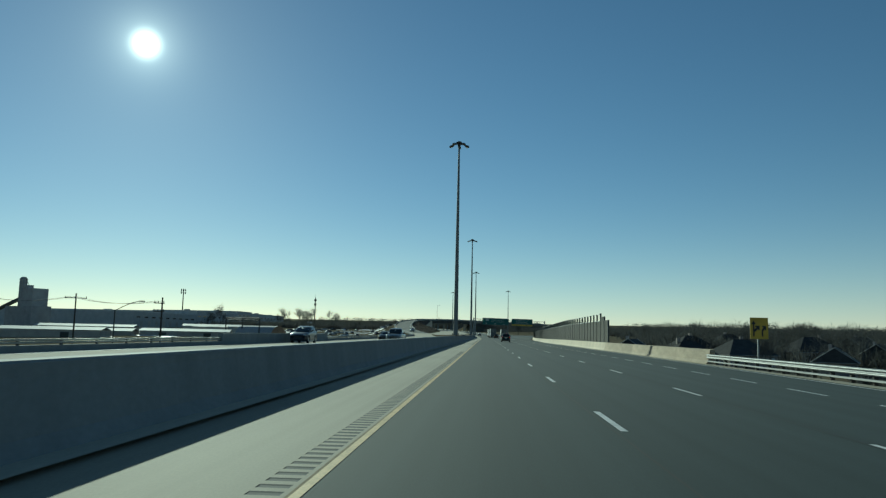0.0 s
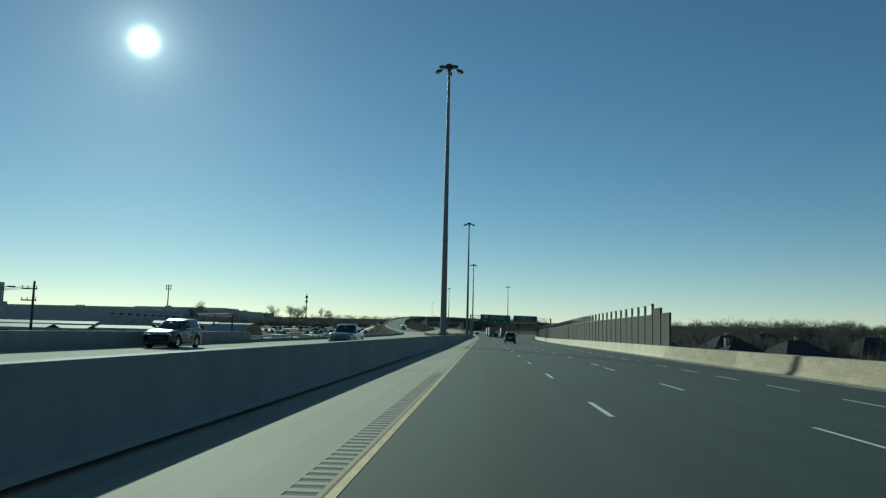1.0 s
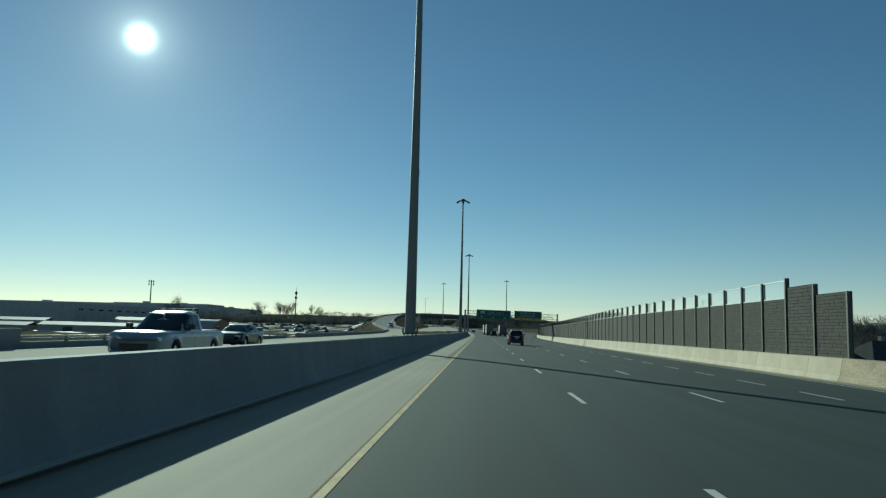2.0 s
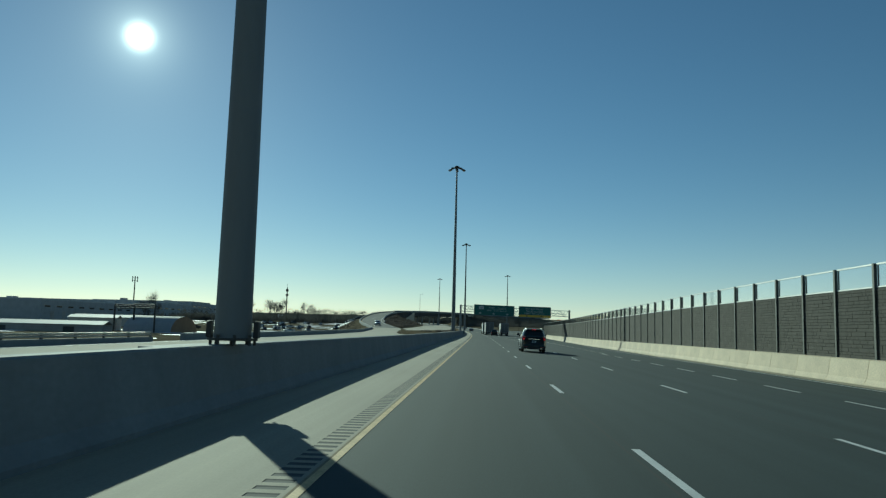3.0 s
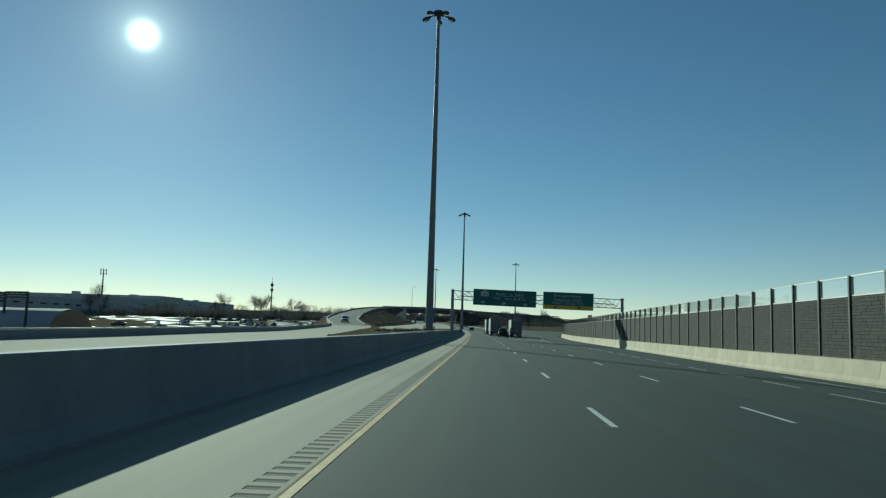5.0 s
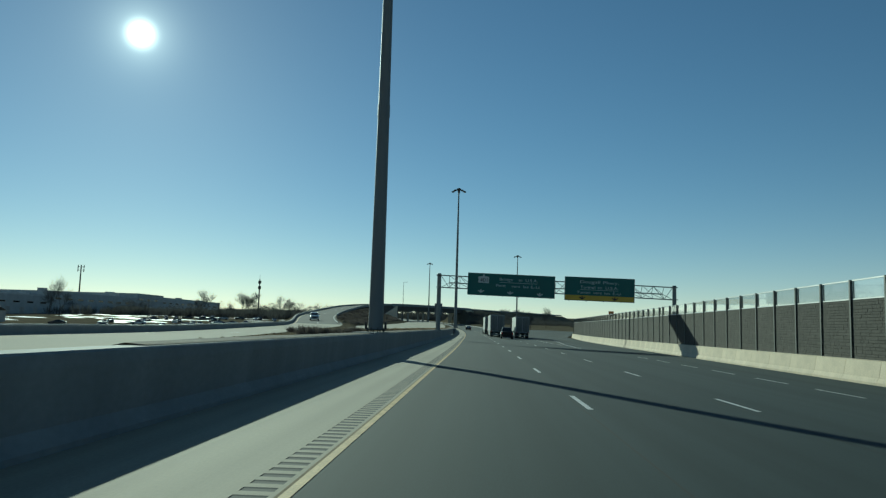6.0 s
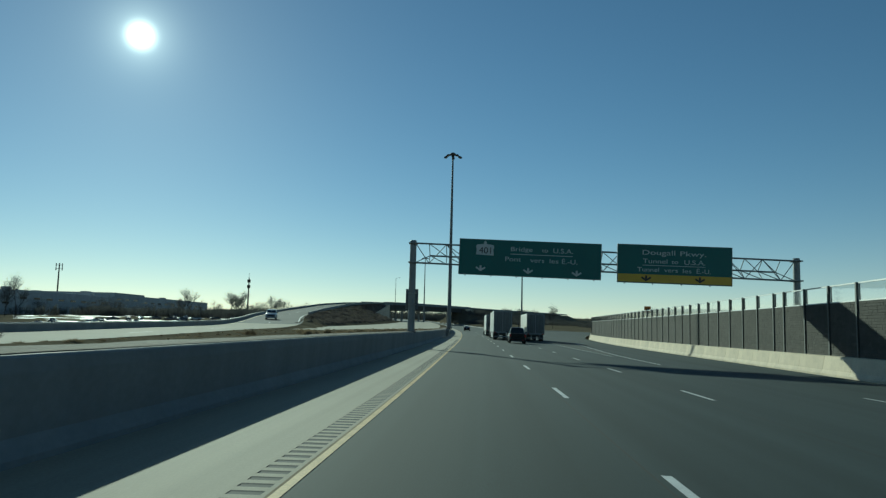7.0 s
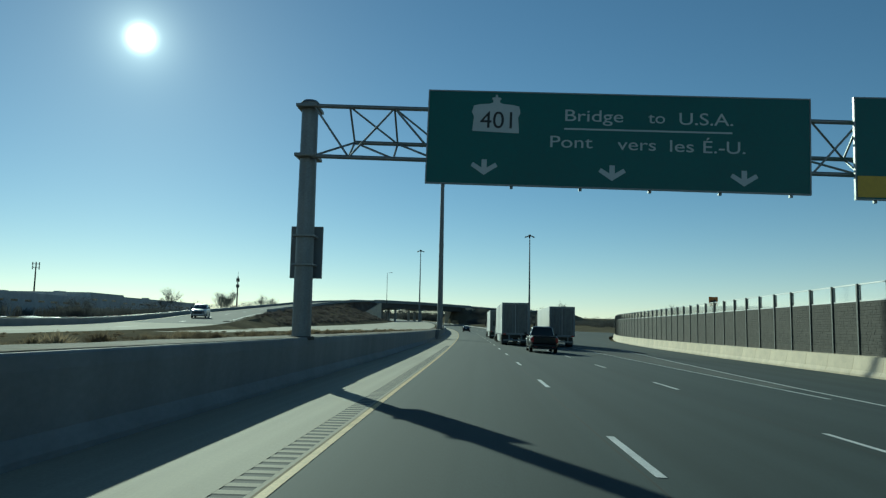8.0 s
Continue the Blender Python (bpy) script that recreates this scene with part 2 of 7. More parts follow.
def box_bm(lo, hi, bevel=0.0, bm=None, seg=2):
    bm = bm or bmesh.new()
    c = [(a + b) / 2 for a, b in zip(lo, hi)]
    s = [b - a for a, b in zip(lo, hi)]
    made = bmesh.ops.create_cube(bm, size=1, matrix=Matrix.Translation(c) @ Matrix.Diagonal((*s, 1)))
    if bevel:
        edges = list({e for v in made["verts"] for e in v.link_edges})
        bmesh.ops.bevel(bm, geom=edges, offset=bevel, segments=seg, affect="EDGES", profile=0.6)
    return bm


def rod_bm(a, b, r, r2=None, sides=8, bm=None):
    bm = bm or bmesh.new()
    a, b = Vector(a), Vector(b)
    m = Matrix.Translation((a + b) / 2) @ (b - a).to_track_quat("Z", "Y").to_matrix().to_4x4()
    bmesh.ops.create_cone(bm, cap_ends=True, segments=sides, radius1=r, radius2=r if r2 is None else r2, depth=(b - a).length, matrix=m)
    return bm


def tube_bm(points, r, sides=8):
    """One bent bar through the points."""
    bm = bmesh.new()
    P = [Vector(p) for p in points]
    rings = []
    for i, p in enumerate(P):
        d = (P[min(i + 1, len(P) - 1)] - P[max(i - 1, 0)]).normalized()
        side = d.cross(Vector((0.31, 0.17, 0.93))).normalized()
        up = side.cross(d)
        rings.append([bm.verts.new(p + (side * math.cos(2 * math.pi * k / sides) + up * math.sin(2 * math.pi * k / sides)) * r) for k in range(sides)])
    for a, b in zip(rings, rings[1:]):
        for k in range(sides):
            bm.faces.new((a[k], a[(k + 1) % sides], b[(k + 1) % sides], b[k]))
    bm.faces.new(rings[0])
    bm.faces.new(rings[-1][::-1])
    return bm


def sweep(profile, rows, closed=True):
    """Verts and faces of a profile [(side, up)] carried along rows [(x, y, z, heading)]."""
    verts, faces, n = [], [], len(profile)
    for x, y, z, h in rows:
        for s, u in profile:
            verts.append((x + s * math.cos(h), y + s * math.sin(h), z + u))
    for i in range(len(rows) - 1):
        for k in range(n if closed else n - 1):
            j = (k + 1) % n
            faces.append((i * n + k, i * n + j, (i + 1) * n + j, (i + 1) * n + k))
    if closed:
        faces.append(tuple(range(n - 1, -1, -1)))
        faces.append(tuple((len(rows) - 1) * n + k for k in range(n)))
    return verts, faces


def smooth_line(points, step):
    """Points [(x, y, z)] joined by a smooth curve, cut about every step metres: rows (x, y, z, heading)."""
    P = [Vector(p) for p in points]
    P = [P[0] * 2 - P[1]] + P + [P[-1] * 2 - P[-2]]
    out = []
    for i in range(1, len(P) - 2):
        n = max(1, int((P[i + 1] - P[i]).length / step))
        for k in range(n):
            t = k / n
            out.append(0.5 * (2 * P[i] + (P[i + 1] - P[i - 1]) * t + (2 * P[i - 1] - 5 * P[i] + 4 * P[i + 1] - P[i + 2]) * t * t
                              + (3 * P[i] - P[i - 1] - 3 * P[i + 1] + P[i + 2]) * t ** 3))
    out.append(P[-2])
    rows = []
    for i, p in enumerate(out):
        d = out[min(i + 1, len(out) - 1)] - out[max(i - 1, 0)]
        rows.append((p.x, p.y, p.z, math.atan2(d.y, d.x) - math.pi / 2))
    return rows


# ---- plan ----
def bend(y):
    """How far the highway has swung to the west at y."""
    return -max(0.0, y - 250.0) ** 2 / 10000.0 - 15.2 * (max(0.0, y - 360.0) / 300.0) ** 2.95


def level(y):
    """Height of the highway: a sag that lifts beyond the gantry."""
    return 3.0e-5 * max(0.0, y - 300.0) ** 2


SWAY = ((-50, -0.05), (15, -0.04), (40, -0.02), (65, -0.03), (115, -0.06), (165, -0.02), (215, 0.02), (250, -0.06), (285, -0.27), (330, -0.3))


def sway(y):
    """Slight wander of the painted lines."""
    return float(np.interp(y, [p[0] for p in SWAY], [p[1] for p in SWAY]))


def lane_z(x, y):
    """Height of our paving: it falls to the outside."""
    fall = 0.0215 + 0.0095 * min(1.0, max(0.0, (y - 150.0) / 70.0))
    return level(y) - fall * min(23.0, max(0.0, x - bend(y) - 0.5))


def plain(y):
    return -8.0 + 0.018 * min(max(y, -300.0), 4000.0)


def at_ys(rows, y, runs):
    """The same line cut at even steps of y within each run, as far as it reaches."""
    ys = [y]
    for length, bays in runs:
        ys += [ys[-1] + length * (k + 1) / bays for k in range(bays)]
    return [tuple(float(np.interp(v, [r[1] for r in rows], [r[k] for r in rows])) for k in range(4)) for v in ys if v < rows[-1][1]]


WALL_CURVE = smooth_line([(16.45, 101.6, 0), (16.45, 125, 0), (16.45, 150, 0), (17.1, 175, 0), (17.95, 207, 0), (18.95, 243, 0), (19.3, 255, 0), (20.5, 286.5, 0), (21.1, 305, 0),
                          (22.4, 342, 0), (25.0, 395, 0), (27.6, 422, 0), (36, 470, 0), (50, 520, 0), (75, 590, 0), (100, 640, 0)], 0.5)
# posts of the wall: the length of each run along the road and its bays, with a short bay at a mast and one beside the gantry
RUNS = ((30.75, 9), (16.95, 5), (42.65, 12), (2.6, 1), (91.55, 26), (1.95, 1), (23.7, 7), (330.0, 100))
WALL_LINE = at_ys(WALL_CURVE, 101.6, RUNS)
RAMP = smooth_line([(-12.5, -120, 0.1), (-13.0, 60, 0.1), (-13.4, 150, 0.15), (-14.4, 200, 0.25), (-17.3, 235, 0.42), (-21.0, 265, 0.47), (-24.4, 300, 0.82), (-28.0, 328, 1.15), (-33.0, 352, 1.8),
                    (-40.5, 385, 3.0), (-46.5, 420, 4.3), (-52, 470, 6.6), (-54.5, 520, 9.2), (-50, 565, 11.3), (-38, 610, 12.4), (-20, 655, 12.8), (8, 715, 13.0), (60, 800, 13.0)], 4)
OPP = smooth_line([(-22.5, 312, 0.85), (-24.5, 345, 0.95), (-26, 400, 1.3), (-26.5, 460, 2.0), (-27.5, 520, 2.9), (-34, 600, 4.2), (-46, 660, 4.8), (-59, 700, 5.2), (-104, 790, 6.0)], 5)


def ramp_half(y):
    """Half the width of the other carriageway, which narrows to the ramp."""
    return 8.6 - 3.6 * min(1.0, max(0.0, (y - 195.0) / 60.0))


def opp_in(y):
    """Width of the lower carriageway from its middle to the edge beside the median."""
    mid = min(OPP, key=lambda r: abs(r[1] - y))[0]
    wide = -4.92 + bend(y) - 2.4 - mid
    t = min(1.0, max(0.0, (y - 335.0) / 60.0))
    return 4.8 + (max(4.8, wide) - 4.8) * t


def ramp_in(y):
    """Its width from the middle to the edge beside the median."""
    return float(np.interp(y, (195, 240, 300, 345), (8.6, 2.6, 2.6, 4.6)))


# ---- ground ----
def lookup(rows, y):
    """x and z of a line of rows at y."""
    best = min(rows, key=lambda r: abs(r[1] - y))
    return best[0], best[2]


def wall_x(y):
    return lookup(WALL_LINE, y)[0] if y > 101 else 16.45


def ground_z(x, y):
    p = plain(y) + 0.9 * noise.noise((x * 0.011, y * 0.011, 0.3))
    yy = min(max(y, -200), 800)
    # corridor of the highway: from the far barrier, or the median where the land rises behind it, to the wall
    left = -23.5 if yy < 196 else -9.0 + bend(yy)
    right = wall_x(min(yy, 560)) + 1.2
    right += (16.0 + bend(yy) - right) * min(1.0, max(0.0, (yy - 520) / 80))
    z = lane_z(min(max(x, left), right), yy)
    d = max(left - x, x - right, 0.0)
    if d == 0:
        return z - 0.4
    if x < 0 and yy >= 196:
        z += 0.95 * min(1.0, max(0.0, (yy - 200) / 50))
        best = min(max(p, z - d / 14.0 if d < 26 else z - 1.86 - (d - 26) / 2.2), z + d / 3.0)
    else:
        best = min(max(p, z - d / 2.2), z + d / 3.0)
    for rows, half in ((RAMP, 0.0), (OPP, 4.8)):
        if rows is OPP and not 300 < y < 800:
            continue
        if not -150 < y < 820:
            continue
        near = [r for r in rows if abs(r[1] - y) < 60]
        if not near:
            continue
        r = min(near, key=lambda r: (r[0] - x) ** 2 + (r[1] - y) ** 2)
        dist = math.hypot(r[0] - x, r[1] - y) - ((opp_in(r[1]) if x > r[0] else half) if half else (ramp_in(r[1]) if x > r[0] else ramp_half(r[1])))
        if rows is RAMP and (575 < r[1] < 664 or (x > r[0] and 538 < r[1] <= 575)):
            continue
        if dist <= 1.6:
            return r[2] - 0.35 + (0.22 if dist > 0.2 else 0.0)
        slope = 2.6 if rows is RAMP else 4.0
        if r[2] > best:
            best = max(best, r[2] - 0.1 - dist / slope)
        else:
            best = min(best, r[2] - 0.1 + (dist - 1.6) / (7.0 if x > r[0] else slope))
    return best


def build_ground():
    xs = [-4200, -3000, -2000, -1400, -1000, -700, -500, -380, -300, -240, -200, -170, -145, -125, -110] + [-100 + 3.0 * i for i in range(64)] \
        + [96, 106, 118, 134, 155, 180, 215, 260, 330, 420, 550, 750, 1000, 1400, 2000, 3000, 4200]
    ys = [-400, -250, -160, -110] + [-80 + 5.0 * i for i in range(184)] + [850, 880, 920, 970, 1040, 1140, 1280, 1500, 1800, 2300, 3000, 3800, 4600]
    verts = [(x, y, ground_z(x, y)) for y in ys for x in xs]
    n = len(xs)
    faces = [(j * n + i, j * n + i + 1, (j + 1) * n + i + 1, (j + 1) * n + i) for j in range(len(ys) - 1) for i in range(n - 1)]
    ob = part("ground", as_mesh("ground", verts, faces, DRY_GRASS, True), DRY_GRASS)
    tagged(ob, "brown dry winter grass and open land around the highway", "ground", kind="structure")


build_ground()


# ---- paving ----
def strip(name, x0, x1, y0, y1, lift, material_, step=6.0, parent=None, cross=1):
    """Paving or paint that follows the highway between two offsets."""
    verts, faces = [], []
    n = max(1, int((y1 - y0) / step))
    for i in range(n + 1):
        y = y0 + (y1 - y0) * i / n
        for k in range(cross + 1):
            x = x0 + (x1 - x0) * k / cross + bend(y) + sway(y)
            verts.append((x, y, lane_z(x, y) + lift))
    m = cross + 1
    for i in range(n):
        for k in range(cross):
            faces.append((i * m + k, i * m + k + 1, (i + 1) * m + k + 1, (i + 1) * m + k))
    return part(name, as_mesh(name, verts, faces, material_), material_, parent)


def build_road():
    road = strip("road", -1.70, 14.9, -120, 800, 0.0, ASPHALT, 6, cross=10)
    tagged(road, "dark grey asphalt of a three-lane highway", "road", kind="structure")
    # flare towards the exit beside the wall
    rows = [r for r in WALL_LINE if 140 < r[1] < 565]
    verts, faces = [], []
    for r in rows:
        for k in range(5):
            x = (14.5 + bend(r[1])) * (1 - k / 4) + (r[0] - 1.6) * k / 4
            verts.append((x, r[1], lane_z(x, r[1]) + 0.004))
    for i in range(len(rows) - 1):
        for k in range(4):
            faces.append((i * 5 + k, i * 5 + k + 1, (i + 1) * 5 + k + 1, (i + 1) * 5 + k))
    ob = part("road", as_mesh("exit_road", verts, faces, ASPHALT), ASPHALT)
    tagged(ob, "dark asphalt of an exit lane beside the noise wall", "road", kind="structure")
    ob = strip("shoulder", -4.9, -2.22, -120, 700, 0.003, SHOULDER, 6)
    tagged(ob, "pale concrete shoulder beside the median barrier", "shoulder", kind="structure")
    ob = strip("shoulder", 14.9, 16.0, -120, 165, 0.006, SHOULDER, 6)
    tagged(ob, "gritty pale shoulder along the outer barrier", "shoulder", kind="structure")
    # the other carriageway and the ramp that joins it
    for rows, half, word in ((RAMP, 8.6, "pale concrete carriageway that climbs to a flyover"), (OPP, 4.8, "pale concrete carriageway under the flyover")):
        verts, faces = [], []
        for x, y, z, h in rows:
            w = half if rows is OPP else ramp_half(y)
            e = opp_in(y) if rows is OPP else ramp_in(y)
            for k in range(5):
                s = -w + (w + e) * k / 4
                verts.append((x + s * math.cos(h), y + s * math.sin(h), z + 0.01 - 0.004 * s))
        for i in range(len(rows) - 1):
            for k in range(4):
                faces.append((i * 5 + k, i * 5 + k + 1, (i + 1) * 5 + k + 1, (i + 1) * 5 + k))
        cut = [f for f in faces if rows is OPP or verts[f[0]][1] < 338]
        ob = part("road", as_mesh("carriageway", verts, cut, FAR_PAVE), FAR_PAVE)
        tagged(ob, word, "road", kind="structure")
        if rows is RAMP:
            rest = [f for f in faces if f not in cut]
            ob = part("road", as_mesh("ramp_paving", verts, rest, RAMP_PAVE), RAMP_PAVE)
            tagged(ob, "worn grey paving of the ramp up to the flyover", "road", kind="structure")


build_road()


def build_markings():
    ob = strip("grit_band", -1.69, -1.645, -60, 700, 0.004, DUST, 4)
    tagged(ob, "thin band of tan grit beside the yellow line", "grit", kind="structure")
    y = strip("edge_line", -1.655, -1.555, -60, 700, 0.006, YELLOW, 4)
    tagged(y, "worn yellow edge line along the left lane", "road marking", kind="structure")
    for x, first, last in ((2.19, -24.15, 640), (5.89, -15.2, 70), (6.0, 74.5, 190), (6.12, 194.3, 600), (10.4, -24.5, 165)):
        s = first
        while s < last:
            d = strip("lane_dash", x - 0.06, x + 0.06, s, s + 3.0, 0.006, WHITE, 3)
            tagged(d, "white painted lane dash on asphalt", "road marking", "lane dashes", "structure")
            s += 6.0 if x > 8 else 12.028
    s = 165.6
    while s < 256:
        x = min(12.1, 10.8 + (s - 165) * 0.02)
        d = strip("lane_dash", x - 0.06, x + 0.06, s, s + 3.4, 0.006, WHITE, 4)
        tagged(d, "white painted exit lane dash on asphalt", "road marking", "lane dashes", "structure")
        s += 6.0
    for x0, x1, y0, y1 in ((14.4, 14.55, -60, 205), (10.08, 10.20, 290, 330), (10.18, 10.31, 330, 460)):
        ob = strip("edge_line", x0, x1, y0, y1, 0.006, WHITE, 4)
        tagged(ob, "white solid line on asphalt", "road marking", kind="structure")
    # the exit's own line swings away from the mainline's, with grit in the gore between them
    ys = [278.0 + 2.0 * k for k in range(35)]
    out = [float(np.interp(y, (278, 287, 293, 301, 317, 346), (10.62, 10.80, 11.05, 11.60, 12.90, 15.3))) for y in ys]
    for a, b, first, lift, mat, word, kind_ in ((-0.07, 0.07, 0, 0.010, WHITE, "white solid line of the exit", "edge_line"), (None, -0.12, 8, 0.008, GRIT, "pale grit lying in the gore of the exit", "grit_band")):
        v, f = [], []
        for y, x in list(zip(ys, out))[first:]:
            for o in ((10.26 if a is None else x + a), x + b):
                xx = o + bend(y) + sway(y)
                v.append((xx, y, lane_z(xx, y) + lift))
        f = [(2 * i, 2 * i + 1, 2 * i + 3, 2 * i + 2) for i in range(len(v) // 2 - 1)]
        ob = part(kind_, as_mesh(kind_, v, f, mat), mat)
        tagged(ob, word, "road marking" if mat is WHITE else "grit", kind="structure")
    for x in (2.03, 5.80, 9.95):
        ob = strip("paving_seam", x - 0.016, x + 0.016, -60, 560 if x < 9 else 165, 0.005, SEAM, 4)
        tagged(ob, "thin dark seam between two lanes of asphalt", "seam", kind="structure")
    for y0, x1 in ((61.9, -1.72), (105.9, -1.72)):
        ob = strip("expansion_joint", -4.5, x1, y0, y0 + 0.10, 0.009, SEAM, 1, cross=10)
        tagged(ob, "dark sealed bridge expansion joint across the paving", "joint", kind="structure")


def build_ramp_lines():
    """Painted lines of the other carriageway and its ramp."""
    fine = [r for r in smooth_line([r[:3] for r in RAMP], 1.5) if -60 < r[1] < 600]

    def line(side, y0, y1, wide, material_, label):
        rows = [r for r in fine if y0 <= r[1] <= y1]
        if len(rows) < 2:
            return
        v, f = sweep([(side - wide / 2, 0.022 - 0.004 * side), (side + wide / 2, 0.022 - 0.004 * side)], rows, False)
        ob = part("edge_line" if y1 - y0 > 20 else "lane_dash", as_mesh("ramp_line", v, f, material_), material_)
        tagged(ob, label, "road marking", kind="structure")

    line(3.9, 352, 590, 0.16, WHITE, "white edge line of the ramp")
    line(-4.4, 225, 590, 0.16, YELLOW, "yellow edge line of the ramp")
    line(-7.8, -60, 190, 0.16, WHITE, "white edge line of the far carriageway")
    for k in range(16):
        line(-0.2, 262 + 20.0 * k, 269 + 20.0 * k, 0.15, WHITE, "white dash between the lanes of the ramp")
    for k in range(17):
        for side in (-3.2, 1.4):
            line(side, -40 + 13.0 * k, -36 + 13.0 * k, 0.14, WHITE, "white dash on the far carriageway")


build_markings()
build_ramp_lines()


def build_rumble():
    """Grooves milled into the concrete between the yellow line and the shoulder."""
    pitch = 0.31
    for y0, y1 in ((-40, 61.2), (106.8, 330)):
        land, groove, lf, gf = [], [], [], []
        n = int((y1 - y0) / pitch)
        for i in range(n):
            a = y0 + i * pitch
            e = bend(a) + sway(a)
            x0, x1 = -2.06 + e, -1.745 + e
            ys = (a, a + 0.04, a + 0.13, a + 0.165)
            b = len(groove)
            for ya, da in zip(ys, (0.003, -0.003, -0.003, 0.003)):
                groove += [(x0, ya, lane_z(0, ya) + da), (x1, ya, lane_z(0, ya) + da)]
            gf += [(b, b + 1, b + 3, b + 2), (b + 2, b + 3, b + 5, b + 4), (b + 4, b + 5, b + 7, b + 6), (b, b + 2, b + 4, b + 6), (b + 1, b + 7, b + 5, b + 3)]
            b = len(land)
            for ya in (a + 0.165, a + pitch if i < n - 1 else y1):
                land += [(x0, ya, lane_z(0, ya) + 0.003), (x1, ya, lane_z(0, ya) + 0.003)]
            lf.append((b, b + 1, b + 3, b + 2))
        ob = part("rumble_strip", as_mesh("rumble_strip", groove, gf, GROOVE), GROOVE)
        tagged(ob, "milled rumble grooves beside the yellow line", "rumble strip", kind="stuff")
        ob = part("rumble_lands", as_mesh("rumble_lands", land, lf, SHOULDER), SHOULDER)
        tagged(ob, "pale concrete lands between the rumble grooves", "rumble strip", kind="stuff")
    for x0, x1, y0, y1 in ((-2.22, -2.06, -120, 700), (-1.745, -1.69, -120, 700), (-2.06, -1.745, -120, -40), (-2.06, -1.745, 61.2, 106.8), (-2.06, -1.745, 330, 700)):
        ob = strip("shoulder", x0, x1, y0, y1, 0.003, SHOULDER, 6 if y1 - y0 > 10 else 0.6)
        tagged(ob, "pale concrete band beside the rumble grooves", "shoulder", kind="structure")


build_rumble()


# ---- barriers ----
def median_x(y):
    return -4.92 + bend(y) - 0.14 * min(1.0, max(0.0, (105 - y) / 35))


def crest(y):
    """Height of the median barrier's top over the paving."""
    return float(np.interp(y, (-50, 10, 60, 110, 160, 230, 262, 300), (1.04, 1.03, 1.08, 1.12, 1.06, 1.07, 1.12, 1.12)))


def build_median():
    rows = [(median_x(y), y, level(y), -math.atan((median_x(y + 4) - median_x(y)) / 4)) for y in range(-120, 760, 4)]
    prof = [(0.42, -0.3), (0.42, 0.08), (0.31, 0.28), (0.20, 0.95), (0.19, 1.11), (0.16, 1.14), (-0.16, 1.14), (-0.19, 1.11), (-0.17, 0.95), (-0.30, 0.28), (-0.42, 0.08), (-0.42, -0.3)]
    v, f = sweep(prof, rows)
    n = len(prof)
    v = [(x + (0.17 * min(1.0, max(0.0, (y - 180) / 30)) if u > 0.5 and k in (3, 4, 5) else 0.0), y, z if u < 0 else level(y) + (z - level(y)) * crest(y) / 1.12) for (x, y, z), u, k in zip(v, [p[1] for p in prof] * len(rows), list(range(n)) * len(rows))]
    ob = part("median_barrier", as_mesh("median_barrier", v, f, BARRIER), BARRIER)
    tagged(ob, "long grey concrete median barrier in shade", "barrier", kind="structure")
    # thicker footings where the masts and the gantry stand
    for y, front in ((114.8, 0.19), (236.4, 0.352), (288.6, 0.352), (362.0, 1.0)):
        x = median_x(y)
        z = level(y)
        bm = bmesh.new()
        pts = [(front, -2.6), (front, 2.6), (-0.75, 2.0), (-0.75, -2.0)]
        lo = [bm.verts.new((x + (a * 0.6 if a > 0 else a), y + b, z - 0.3)) for a, b in pts]
        hi = [bm.verts.new((x + a, y + b, z + (1.12 if y < 200 else 1.15))) for a, b in pts]
        bm.faces.new(hi)
        for i in range(4):
            bm.faces.new((lo[i], lo[(i + 1) % 4], hi[(i + 1) % 4], hi[i]))
        p = part("footing", bm, BARRIER, ob)


build_median()


